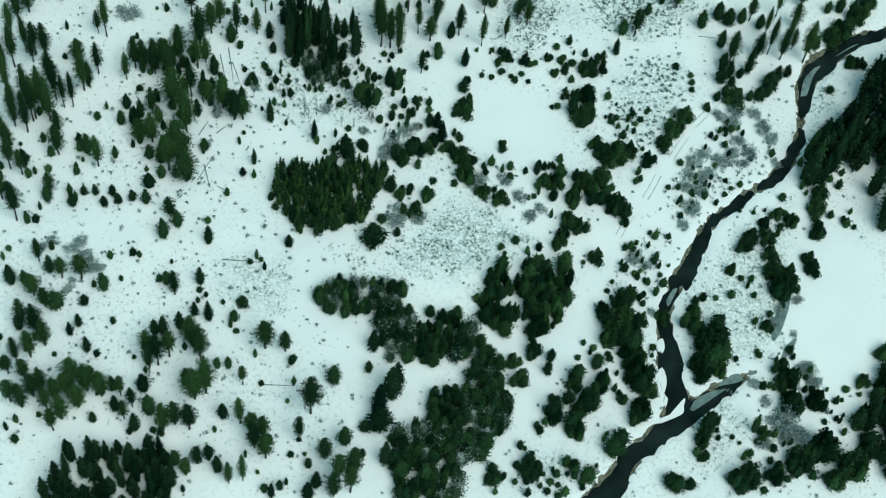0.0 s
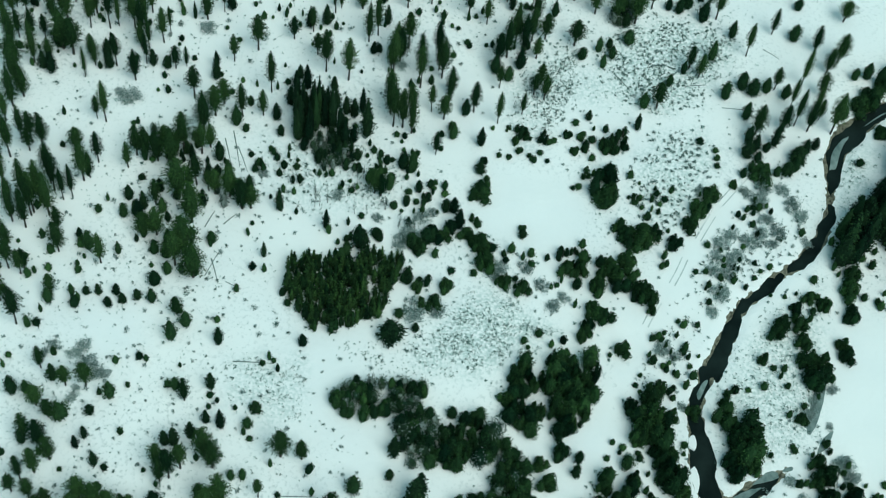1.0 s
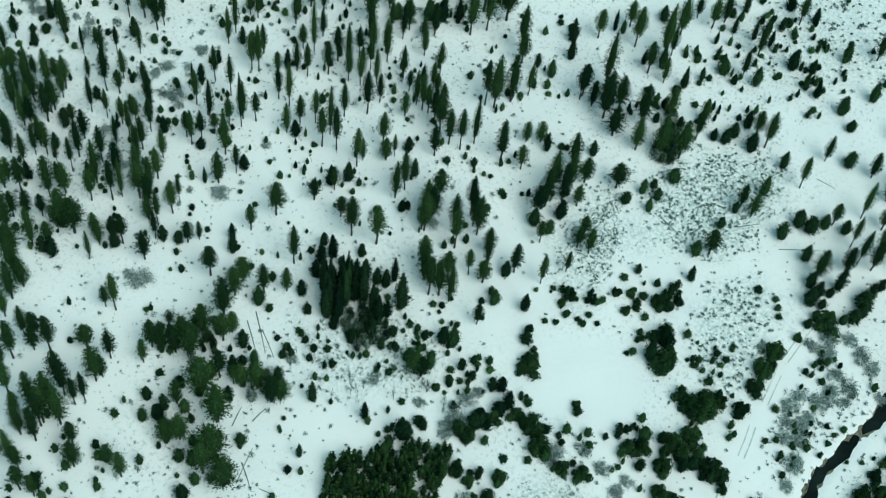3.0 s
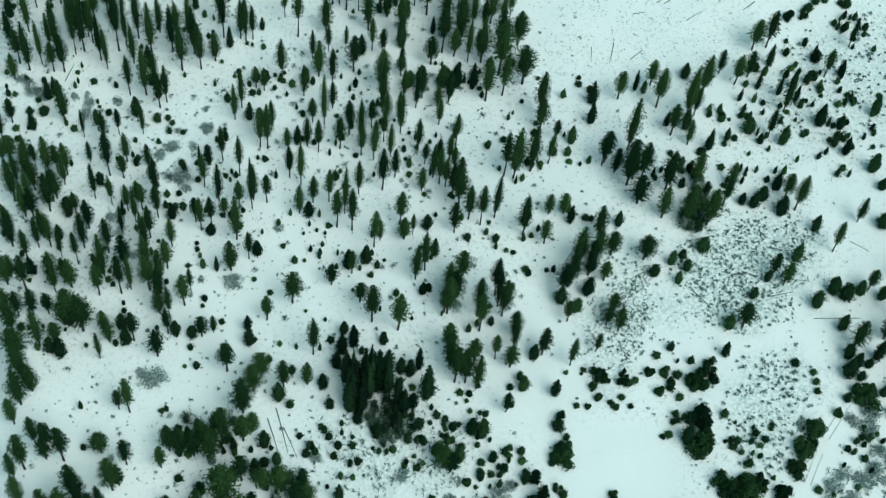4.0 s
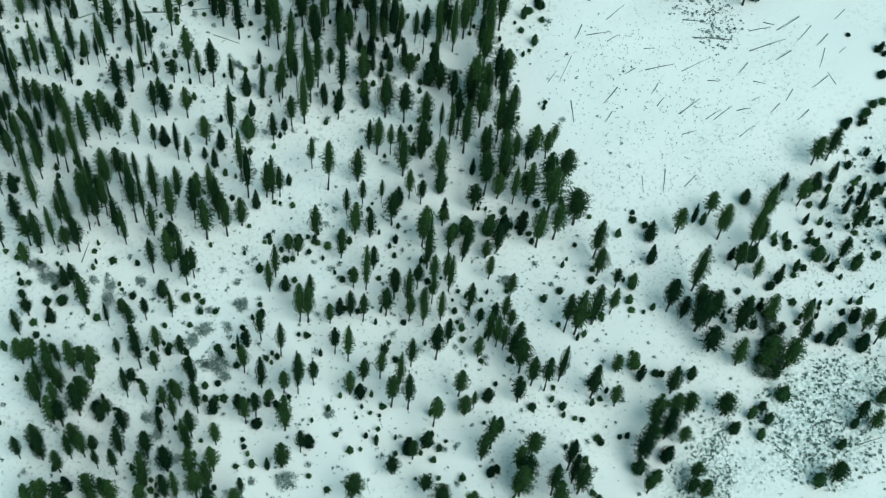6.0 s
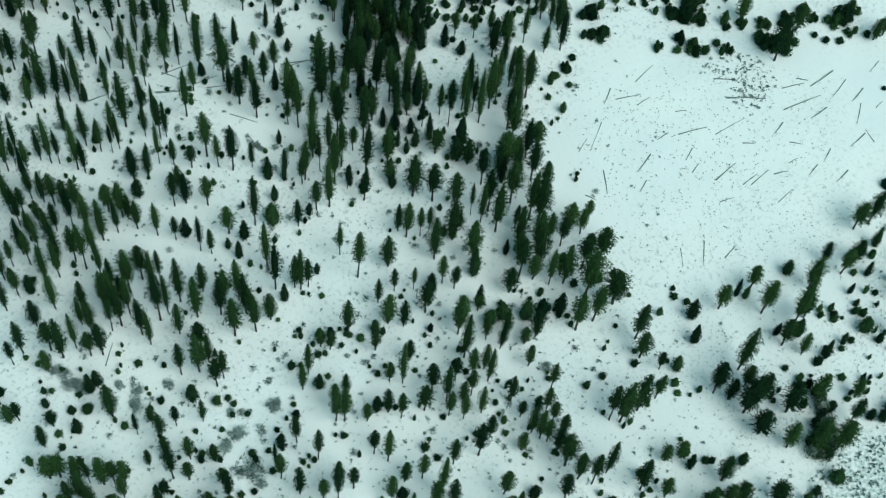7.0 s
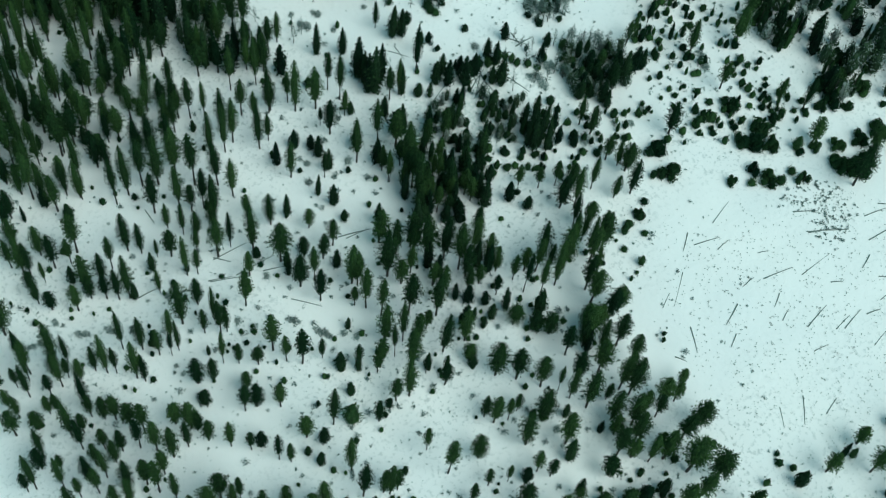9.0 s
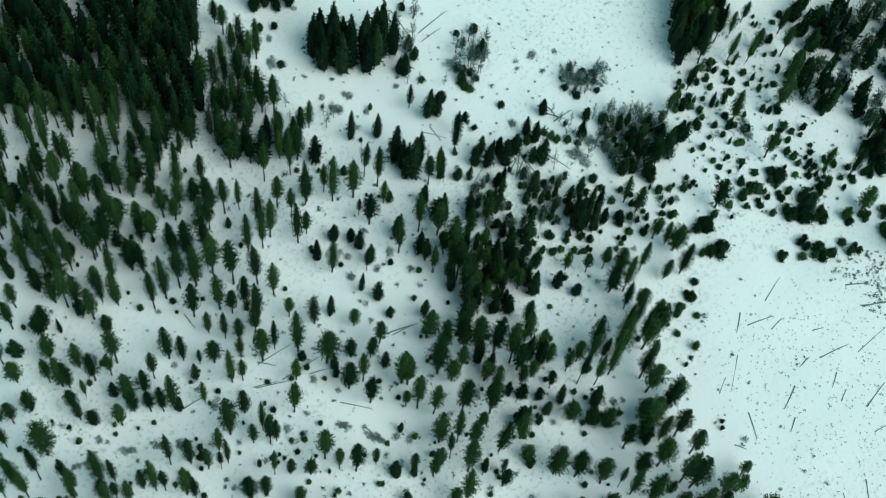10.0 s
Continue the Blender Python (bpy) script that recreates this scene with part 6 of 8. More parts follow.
plant("bare_tree", [(131.8, 483.2, 7.5, 2.9), (134.4, 488.9, 6.1, 3.2), (132.4, 484.8, 10, 2.8), (138.2, 490, 8.6, 2.4), (134.7, 492.9, 8.1, 3.1), (134.8, 489, 9, 2.9), (133.6, 486.7, 9.5, 2.8), (137.3, 493.2, 8.9, 3.3), (129.5, 486, 7.8, 3.3), (136.2, 488.2, 6.5, 2.5), (137.5, 486.8, 8.5, 2.6), (132.1, 489.1, 7.4, 2.9), (133, 492.2, 8.7, 3.3), (139.9, 490.5, 8.7, 2.4), (139.9, 490.3, 9.6, 2.9), (135.8, 490.3, 9.3, 2.9), (152.5, 470.2, 7.4, 3.2), (156.1, 466.9, 5.6, 2.2), (150.1, 468.7, 7.5, 2.1), (152.9, 471.8, 6.9, 2.4), (158.8, 471, 6, 3.2), (152.2, 470.3, 6.4, 2), (152.9, 468.1, 6.4, 2.2), (157.4, 467.3, 5.3, 3.2), (156.8, 470.6, 5.8, 2.6), (152.4, 474.4, 6.2, 2.7), (157.5, 469.7, 5.7, 2.9), (152.2, 468.8, 7.9, 2.6), (152.9, 471.3, 5.7, 2.7), (157.2, 468.1, 6.5, 2.1), (152.2, 474, 6.7, 2.4), (154.3, 474.4, 4.1, 2.1), (155.3, 461.3, 5.8, 2.5), (154.3, 460.5, 6.1, 2.3), (152.9, 459.3, 5.9, 2.4), (158.1, 457.9, 6.7, 2.7), (155.8, 457.9, 7.4, 2.2), (159, 455.5, 7.1, 2.1), (155.1, 458.1, 7.5, 2.4), (160.2, 457.1, 6, 2.7), (162.3, 456.1, 5.7, 2.1), (154.4, 459.9, 7.4, 2.8), (158.8, 455.9, 7.4, 2.6), (160, 457.7, 5.4, 2.3), (159.5, 457.9, 6, 2.4), (152.9, 459.9, 7.8, 2.2), (165.5, 453.1, 7.6, 3), (150.2, 461.3, 7.8, 2.2), (130.2, 509.9, 8.7, 2.9), (122.3, 498.5, 6.9, 2.5), (125.7, 505.6, 9.2, 2.4), (130, 505.2, 9.7, 3.3), (129.6, 505.1, 6.1, 3.1), (123.8, 498.5, 8.7, 2.9), (120.7, 500.2, 8.4, 2.7), (120.8, 495.5, 7.9, 3.2), (123, 500.3, 8.1, 3.2), (122.8, 495.9, 9.7, 3.2), (146.1, 454.8, 6.9, 2.9), (148.1, 452.4, 5.8, 2.5), (141.5, 455.6, 7.3, 2), (147.3, 453.1, 5.4, 2.1), (151.2, 452.1, 5.3, 2.5), (143.1, 453.6, 6.1, 2.6), (143.6, 457.5, 5.6, 2.3), (147.3, 451, 7.1, 2.4), (147.2, 452.7, 6.1, 2.6), (148, 456.4, 7.4, 2.6), (56.3, 264.1, 5.5, 1.8), (54.1, 263.5, 5.4, 1.4), (53.9, 267.2, 4.2, 1.5), (52.9, 263.5, 6.8, 1.5), (72.1, 266.6, 4.8, 1.6), (69.8, 259.7, 6, 1.9), (66.7, 269.1, 6.2, 1.7), (69.6, 260.8, 4, 1.3), (63.7, 265.8, 4.3, 1.3), (67.1, 265.9, 4.1, 1.9), (70, 259.6, 6, 1.9), (71.9, 264.7, 6.4, 1.2), (64.9, 268.8, 6.1, 1.3), (64.3, 270.6, 4.2, 1.5), (53.8, 268.3, 4.7, 1.3), (62.1, 259.9, 6.3, 1.5), (71.2, 250.7, 4.7, 1.8), (75, 250.6, 5.9, 1.8), (73.5, 254.2, 5.4, 2), (72.6, 255.4, 5, 2), (74.5, 253.3, 4.2, 2), (75.8, 253.7, 4.9, 2), (73.4, 250.4, 4.4, 1.9), (72, 250.7, 5.4, 2.2), (71.5, 249.2, 4.8, 2.1), (71.8, 253.8, 4.4, 1.5)])
plant("young_fir", [(131.3, 487.8, 1.9, 1.6), (129.4, 483.3, 1.9, 2.4), (130.6, 488.1, 2.7, 2.2), (137.9, 489.9, 2.7, 2.1), (137.5, 488.7, 3.3, 2.4), (131.8, 487.4, 2.1, 2.1), (135.6, 492.9, 3.6, 1.5), (132.9, 483.7, 2, 2), (157.3, 470.9, 2.1, 2.2), (150.5, 469.1, 3.3, 1.3), (155.3, 466.6, 2.2, 1.6), (150.5, 473.4, 1.5, 1.6), (149.4, 471.1, 2, 1.9), (156.1, 469.1, 2.9, 1.3), (150.6, 468.1, 1.8, 2.3), (154.5, 470.1, 3.9, 1.6), (155.4, 472.6, 2.2, 2), (152.3, 473.9, 2.2, 2.1)])
plant("broad_pine", [(110.1, 329.4, 22, 5.2), (114.9, 330.2, 19.1, 4.4), (121.6, 340.9, 12.8, 4.2), (136.4, 320.3, 19.6, 6.4), (140.7, 321.2, 15.2, 5), (136.8, 314.8, 12.5, 5.6), (145.3, 316.6, 16.5, 5.7), (141.1, 309.5, 13.2, 4.2), (146.3, 306.6, 16.5, 5.6), (151.1, 304.7, 16.1, 5.9), (153.3, 316.8, 13, 4.2), (106.6, 314.2, 16.9, 4.1), (123.8, 308.8, 13.3, 4.2), (121.1, 303.3, 13.5, 4.1), (124.9, 303.3, 10.6, 4.8), (132.2, 300.1, 10.1, 5.7), (116.6, 303.4, 15.8, 4.8), (117.6, 299.8, 15.8, 4.6), (112.9, 299.1, 15.9, 4.6), (110, 297.2, 13.2, 5), (99.6, 283.9, 12.8, 3.8), (173.4, 306.3, 10.6, 4.1), (174.3, 302.5, 15.5, 4.1), (210.3, 296, 8.7, 5.2), (215.7, 320.9, 12.6, 3.8), (148.2, 277.2, 10.5, 5.2), (171.9, 264.6, 13.2, 4.9), (179.8, 264.5, 10.8, 4.2), (186.3, 263.1, 13.3, 4.2), (194.1, 273.1, 10.5, 4.3), (192.9, 261.7, 17.4, 5.3), (199.1, 280.6, 10.4, 4.3), (203.5, 283.2, 12.5, 5.1)])
plant("conical_fir", [(127.5, 335, 7.2, 3.1), (129.7, 310.1, 6.3, 2.8), (132.9, 295.6, 4.8, 3.5), (108.5, 295.1, 7.2, 3.9), (97.3, 283.6, 6.4, 3.2), (115.3, 295.2, 8.5, 3.9), (111.2, 292, 6.2, 3.4), (137.7, 292, 5.3, 2.4), (141.1, 294.7, 5.1, 2.8), (138.1, 297.1, 6.4, 2.8), (147.2, 298.6, 5.6, 4.4), (164.5, 306.3, 5.9, 3.5), (167.4, 307.5, 5.7, 3.9), (161.9, 307.8, 5, 2.8), (172.1, 309.2, 7.1, 3.6), (170.2, 302.5, 8, 4.3), (176.4, 295.9, 7.3, 3.1), (193.6, 292.3, 6.7, 4.3), (198.7, 302, 4.7, 3.2), (198.6, 307.4, 7.9, 4.2), (207, 322.6, 8.2, 3.4), (208.6, 309.1, 8, 3.7), (168.2, 289.8, 8.5, 3.5), (159, 286.6, 5.2, 2.4), (144.7, 278, 6, 3.8), (153.8, 283.5, 5.1, 2.8), (173.4, 279.3, 6.9, 4.2), (175.6, 277.1, 6.6, 5), (179.6, 277.1, 6, 3.5), (184.1, 274.4, 6, 3.5), (167.7, 277.1, 7, 4.2), (170.9, 269.8, 7.4, 3.5)])
plant("fir_tree", [(118.8, 314.2, 7.7, 2.4), (140.7, 271.5, 6.7, 2.4)])
plant("medium_pine", [(124.1, 336.6, 8.7, 2.6), (134.7, 324.3, 10.8, 3.5), (161.6, 313.2, 9.5, 3.6), (110.7, 310.7, 9.9, 3.4), (114.6, 317.8, 8.7, 3), (118.2, 317, 8.5, 3.5), (120.6, 297.4, 8.7, 3.4), (108.3, 290.1, 8.9, 3.2), (116.8, 286.6, 8.9, 3.4), (119, 284.5, 10.1, 3.7), (111.9, 281.1, 9.5, 2.4), (119.3, 289.4, 8.9, 3.4), (188.3, 295.2, 11, 2.9), (161.1, 287.9, 9.8, 3.5), (163, 284.9, 9.8, 3.5), (182.2, 277.4, 9.7, 3.5), (198.2, 287.8, 10.7, 3.6), (191, 266.2, 8.8, 2.8)])
plant("pine_tree", [(97.8, 319.6, 17.2, 3.4), (101.8, 320.5, 18.8, 3), (108.2, 330.8, 18.3, 3.5), (119.9, 331, 13.6, 2.8), (132.5, 326.9, 12.1, 3.5), (157.4, 308.7, 13.3, 3.5), (94, 298.2, 16, 3.2), (104.8, 279.5, 13.5, 2.7), (178.4, 289.3, 13.5, 3.1), (183.4, 265.4, 16.3, 3.1), (189.5, 266.6, 13.7, 3.1), (183.9, 270.3, 14, 2.6), (190.3, 277.4, 16, 3.1)])
plant("young_fir", [(128.9, 276.5, 4.3, 2), (141.5, 298, 3.9, 2.4), (189.1, 308.5, 3.6, 1.7), (204.3, 318.4, 2.9, 1.7)])
plant("broad_pine", [(-21.3, 213.5, 13.4, 5.1), (-24, 197.8, 9.7, 5), (-16.5, 196.5, 11.3, 5), (-14.8, 199.1, 12.4, 5.5), (-11.9, 197.1, 12.3, 5.7), (-14.4, 193.2, 11.4, 5), (-8.9, 195.1, 11.4, 5.1), (13.7, 204.4, 13.8, 5.7), (15.1, 201.2, 12.8, 5.2), (12, 190.7, 14, 6.2), (14.8, 191.7, 17.2, 5.6), (30.6, 200.8, 12.6, 5.7), (37.8, 182.5, 17.2, 6.3), (44.2, 165, 15.9, 5.2), (-11.8, 277.1, 16.3, 5.2), (-14.4, 273.1, 16.9, 4.9), (-10.3, 272.4, 17, 5.2), (-0.7, 280.7, 16.4, 5), (-0.8, 289.7, 9.7, 4.5), (17.8, 283.3, 12.1, 5), (21, 280.9, 16, 5.5), (20.2, 284.7, 12.1, 5), (24.5, 284.1, 16.8, 5.6), (21, 272, 16, 7.8), (33.1, 270.1, 12.2, 5.5), (35.3, 266.2, 12.3, 5.5), (37.4, 265.9, 8.8, 5), (22.7, 264.6, 16.6, 6.7), (19.1, 256.6, 16.2, 7.8), (16.5, 253.6, 14.7, 5.8), (20.1, 249.6, 14.2, 7), (13.7, 262.6, 12.3, 5.3), (10.9, 263, 9.7, 5.3), (-9.6, 262, 12.3, 4.8), (-22, 244.9, 16, 5), (68.4, 264.7, 10.5, 4.7), (30.6, 289.6, 16.6, 5.8), (34.3, 293.8, 12.1, 5.1), (30.2, 300.1, 12.3, 4.5), (37.2, 297.1, 10, 4.5)])
plant("conical_fir", [(-22.2, 227.4, 6.3, 2.9), (-25.4, 227.9, 8.5, 3.7), (-25, 215.7, 6.3, 3.2), (-15.9, 220.1, 6.5, 5.3), (-4.2, 222.8, 7.4, 3.8), (-11.7, 189.2, 5, 2.3), (-6.3, 191.1, 6.8, 3.1), (0.8, 194.9, 7.7, 4.1), (1.2, 189, 7.7, 4.3), (5.7, 208.8, 6.7, 3), (10.7, 194.6, 8, 3.7), (18.5, 197.6, 5.1, 2.3), (21.1, 197.2, 5, 2.4), (10.6, 221.8, 5.2, 3), (24.7, 209.4, 4.5, 3), (44.7, 189.3, 7.8, 4.5), (27, 165.3, 5, 2.2), (34.5, 169.5, 4.8, 2.4), (44, 173.5, 8.3, 4.2), (4.8, 175.6, 7, 3.6), (32.8, 281, 8, 3.6), (10.4, 268.3, 8.1, 3.5), (9.1, 273.8, 5.8, 3.1), (10.9, 249.4, 5.4, 4.1), (-2.6, 261.7, 7.9, 3.9), (4, 259, 5.2, 2.1), (9.4, 244.7, 6.1, 3), (-14, 249.3, 5.7, 3.4), (-8.2, 246.7, 6, 2.9), (-8.4, 250.1, 5.2, 2), (-19.5, 243.7, 5, 2.3), (12, 234.5, 8.4, 3.8), (15.9, 237.1, 7.3, 3.5), (22.5, 231.1, 7.6, 3), (72.3, 265.1, 7.2, 3.4), (68.4, 268.3, 5.7, 3.9), (77.4, 270.7, 7, 3.9), (79.4, 269.4, 8.2, 3.9), (79.4, 263.1, 5, 2.8), (92, 276.9, 7.3, 3.2), (39, 290.2, 8, 3.7)])
plant("fir_tree", [(-16, 229.4, 7.6, 3), (-13.7, 212.2, 5.7, 2.1), (-11.4, 214.1, 5.6, 2.2), (-10.4, 207.1, 6.9, 2.5), (-6.2, 196.1, 7.1, 2.6), (-2.7, 185.4, 8.5, 3.1), (2.8, 183, 4.8, 2.1), (7.7, 208.5, 8, 3.2), (11.8, 209.3, 8.2, 3), (18.5, 220.5, 8.1, 2.7), (15.8, 212.4, 5.7, 2.3), (18.8, 210.4, 8.3, 2.7), (17.5, 184.7, 7.2, 2.9), (35.4, 164.5, 7.8, 2.9), (24.8, 163.9, 6.7, 2.1), (33, 162.4, 7.6, 3.2), (13.9, 171.9, 7.6, 2.9), (37.7, 251.9, 6.8, 1.7)])
plant("medium_pine", [(-18.2, 232.9, 10.2, 3), (-20.6, 224, 9.5, 4.4), (-18.4, 220.6, 8.7, 3.7), (-24.2, 217, 11.4, 3.7), (-19.8, 210.3, 11.2, 4.3), (-23.4, 207.9, 11.3, 4.3), (-13.5, 227.5, 8.6, 3.7), (-9, 226.7, 9.6, 4.5), (-26.7, 207, 11.9, 3.1), (-25.4, 202.4, 9, 3.6), (-28.9, 204.5, 8.9, 3.6), (-29.2, 197.3, 10.1, 4.2), (-26.9, 195.5, 11.6, 4.2), (-22, 198.9, 10.5, 3.6), (-19.2, 195.5, 11.9, 4), (-18.5, 191.1, 11.9, 4.3), (-20.8, 188.7, 10.9, 3.6), (-4.5, 194.4, 9.8, 2.9), (-4.7, 188.6, 8.6, 2.9), (-2.4, 191.1, 8.5, 2.9), (6.4, 185.2, 10.8, 4.3), (3.1, 204.8, 9.2, 3.7), (8, 202.4, 11.7, 4.4), (12, 218.5, 10.5, 3.3), (35.1, 199.2, 9.4, 3.8), (23.3, 180, 9.7, 4.1), (25.7, 178.9, 9.7, 4.1), (23.3, 176.5, 11.4, 4.1), (33.8, 176, 11.9, 3.2), (38.7, 170.9, 10, 4.1), (38.7, 161.4, 11.9, 4.1), (9.8, 174.7, 8.6, 3.6), (12.5, 174.9, 8.8, 3.1), (6.8, 172.5, 8.6, 3.6), (-12.1, 291.5, 10.1, 3.5), (0.9, 281.3, 10.7, 2.9), (5.4, 298.1, 9.5, 2.6), (10.4, 282.6, 10.6, 3.1), (31.3, 284.9, 10.5, 3.6), (29.7, 271.5, 10.3, 4.3), (15.1, 271.1, 10.6, 3.5), (-13.1, 250.8, 9.5, 3.4), (-19.1, 257.6, 10.6, 3.4), (-18.2, 259.1, 8.6, 2.4), (14.4, 240.6, 8.5, 3.5), (28.4, 272.6, 8.5, 2.9), (69.7, 263.6, 9.6, 3.9), (86.4, 273, 10, 2.9), (88.7, 285.9, 10.9, 2.8), (46.1, 292, 10.6, 3.2)])
plant("pine_tree", [(-21.5, 193.1, 12.2, 3.6), (3.7, 184.3, 12.3, 4.3), (9.4, 183.3, 12.2, 4.6), (3, 200.3, 12.2, 3.7), (5.1, 200.7, 14.6, 4.4), (21.1, 182.6, 13.2, 3.2), (25.3, 173.3, 12.9, 4.4), (40.8, 164.9, 13.2, 4.4), (42.8, 161.7, 13.3, 4.4), (-16.6, 301.4, 12.3, 3.5), (-16.2, 269.9, 17.2, 4.1), (-8, 279.1, 16, 4.2), (-6.3, 276.2, 13, 3), (-4.1, 276.7, 13.2, 2.8), (3.6, 285.4, 12.7, 3.5), (7.4, 296.8, 16.6, 3.6), (13.1, 285.8, 12.4, 4.3), (15.1, 284.6, 12.5, 4.3), (25.8, 274.8, 12.7, 4.3), (28.8, 283.4, 12.6, 4.4), (-0.5, 257.1, 13, 3.8), (-21.6, 259.7, 12.6, 3.9), (-22.1, 266.6, 15.3, 3.5), (-18.9, 276.4, 12.9, 3), (-19.5, 289, 12.7, 3), (80.1, 282.4, 15.4, 4.5), (83.2, 285.7, 13, 4), (93.7, 287.1, 13.4, 2.8), (79, 291.1, 13, 4), (40.9, 292.8, 12.8, 3.7)])
plant("slender_pine", [(23.6, 192.3, 8.7, 2.7), (15.9, 168.7, 11, 2.6), (19.2, 168.8, 14.2, 2.6)])
plant("young_fir", [(-9.3, 219.8, 3.9, 2.7), (27.4, 212.8, 4.3, 3.3), (40.8, 276.1, 4.1, 1.7), (1.7, 248.4, 4.3, 2.4), (-0.8, 245.5, 4.3, 2.4), (-2.4, 249.1, 4.5, 2), (-5.1, 249.5, 3.9, 2), (2.7, 245.8, 4.3, 2.4), (6.2, 246, 4.3, 2.4), (34.3, 249.1, 3.6, 2)])
plant("broad_pine", [(84.6, 302.4, 14.6, 5.3), (82.1, 299.7, 17, 4.7), (94.1, 295.6, 17, 4.8), (77.8, 283.1, 17, 4.9), (78.1, 287.1, 15.9, 4.6), (-11.8, 322.1, 14.7, 4.6), (-12.5, 311.1, 17, 5.2), (0.6, 320.9, 16.6, 6.1)])
plant("medium_pine", [(88.7, 297.4, 17, 3.7), (87.7, 293.5, 17, 4.2), (94.4, 301.2, 17, 3.7), (95.1, 290.2, 11.3, 3.7), (81.9, 280.2, 17, 3.6), (91.3, 283.1, 9.7, 4.2), (-11.2, 307.7, 12.6, 4.6), (-10.2, 334.9, 12.3, 4), (-6.6, 332.4, 14.7, 4.3), (-6.9, 346.1, 14.5, 4.1), (-0.7, 349.9, 12.2, 3.9), (-3.7, 355.9, 16.6, 4.2), (0.5, 360.3, 14.4, 3.9), (-3.9, 366.7, 11.9, 3.9), (5.5, 361, 14.4, 4), (3.1, 330.2, 12.5, 4.1), (-0.5, 332.7, 12.4, 4.1), (8.3, 339.2, 15.2, 3.5), (-14.2, 305.3, 15.2, 4.6), (-12.2, 327.1, 12.5, 4), (0.3, 344.4, 12.3, 3.9), (5.6, 353.8, 12.4, 3.6), (13.2, 336.4, 15.2, 3.6), (15.8, 332.4, 12.6, 4.2), (20.1, 329.8, 15.5, 3.6), (20.6, 319.6, 17, 3.8), (23.2, 337.6, 13, 3.4), (-16.9, 290.6, 17, 4.5), (-11.2, 293.7, 13.4, 3.9), (-8.7, 290.1, 17, 4.5), (-8.5, 281.2, 17, 4.5), (-15.3, 278.5, 16.5, 4), (-13.7, 273.8, 17, 4.4), (-19, 272.2, 16.9, 3.7), (-21, 264.3, 11.8, 3.4), (-17.9, 258, 9.5, 2.9), (-8.8, 266.9, 11.8, 3.5), (-24.6, 251.5, 14.5, 4.3), (-13.4, 295.7, 13.6, 3.3), (-19.6, 282.4, 16.4, 3.8)])
plant("broad_pine", [(111.3, 369.9, 18, 5), (114.7, 363.8, 18, 4.6), (113.2, 386.8, 18, 5.3), (115.3, 394.8, 18, 5.5), (96.7, 383.5, 18, 5.1), (98.3, 376.8, 18, 4.7), (93.4, 397.1, 18, 5.3), (120.9, 401.3, 18, 5.2), (113, 373.4, 18, 4.6), (36.4, 496.3, 17.4, 4.6), (58.2, 500.8, 17.7, 4.9)])
plant("medium_pine", [(109.8, 376.6, 18, 4), (116.3, 352.9, 18, 4.2), (120.1, 365.3, 18, 4.5), (111.7, 352.5, 18, 4.5), (122.9, 345.2, 18, 4.2), (90.8, 380.8, 18, 4.2), (122, 396, 17.1, 4.2), (107.4, 386.8, 18, 4.2), (10.8, 424.8, 18, 2.9), (12.3, 416.9, 18, 2.6), (15.2, 412.5, 18, 3.2), (15.6, 432.4, 18, 2.8), (21, 419.3, 18, 3.1), (3.2, 413.4, 18, 3.1), (10.6, 402.5, 18, 3.2), (23.1, 399.8, 18, 2.7), (24.5, 394.9, 18, 3.1), (31.3, 398.2, 18, 2.9), (32.1, 392.2, 18, 2.6), (-6.7, 410.5, 18, 3.1), (1.1, 406.3, 18, 2.9), (39.9, 510.4, 13.1, 3.7), (42.5, 503.6, 16.6, 4.6), (49, 505.6, 15.2, 4.2), (40.8, 490.5, 16.2, 4.3), (48.8, 489.8, 14.8, 3.9), (28.8, 488.3, 15.3, 3.9), (34.2, 482.1, 14.1, 3.6), (73.2, 493, 14.2, 3.9), (42.7, 482.7, 16.6, 4.3)])
plant("slender_pine", [(3.2, 427.4, 18, 2.5), (22.3, 405.9, 18, 2.5), (-3.3, 412.8, 18, 2.5), (6.4, 440.3, 17.2, 2.6)])


# ---- close stands that nobody could count ----
def scatter(outline, n, rng, gap=0.0):
    p = np.array(outline)
    lo, hi = p.min(0), p.max(0)
    out = []
    for _ in range(n * 60):
        if len(out) == n:
            break
        x, y = rng.uniform(lo, hi)
        odd = False
        for (x0, y0), (x1, y1) in zip(p, np.roll(p, -1, 0)):
            if (y0 > y) != (y1 > y) and x < (x1 - x0) * (y - y0) / (y1 - y0) + x0:
                odd = not odd
        if odd and (not gap or all((x - a) ** 2 + (y - b) ** 2 > gap * gap for a, b in out)):
            out.append((x, y))
    return out




def off_fields(p):
    return np.all([np.hypot(p[:, 0] - x, p[:, 1] - y) > r for (x, y), r in FIELDS], axis=0)


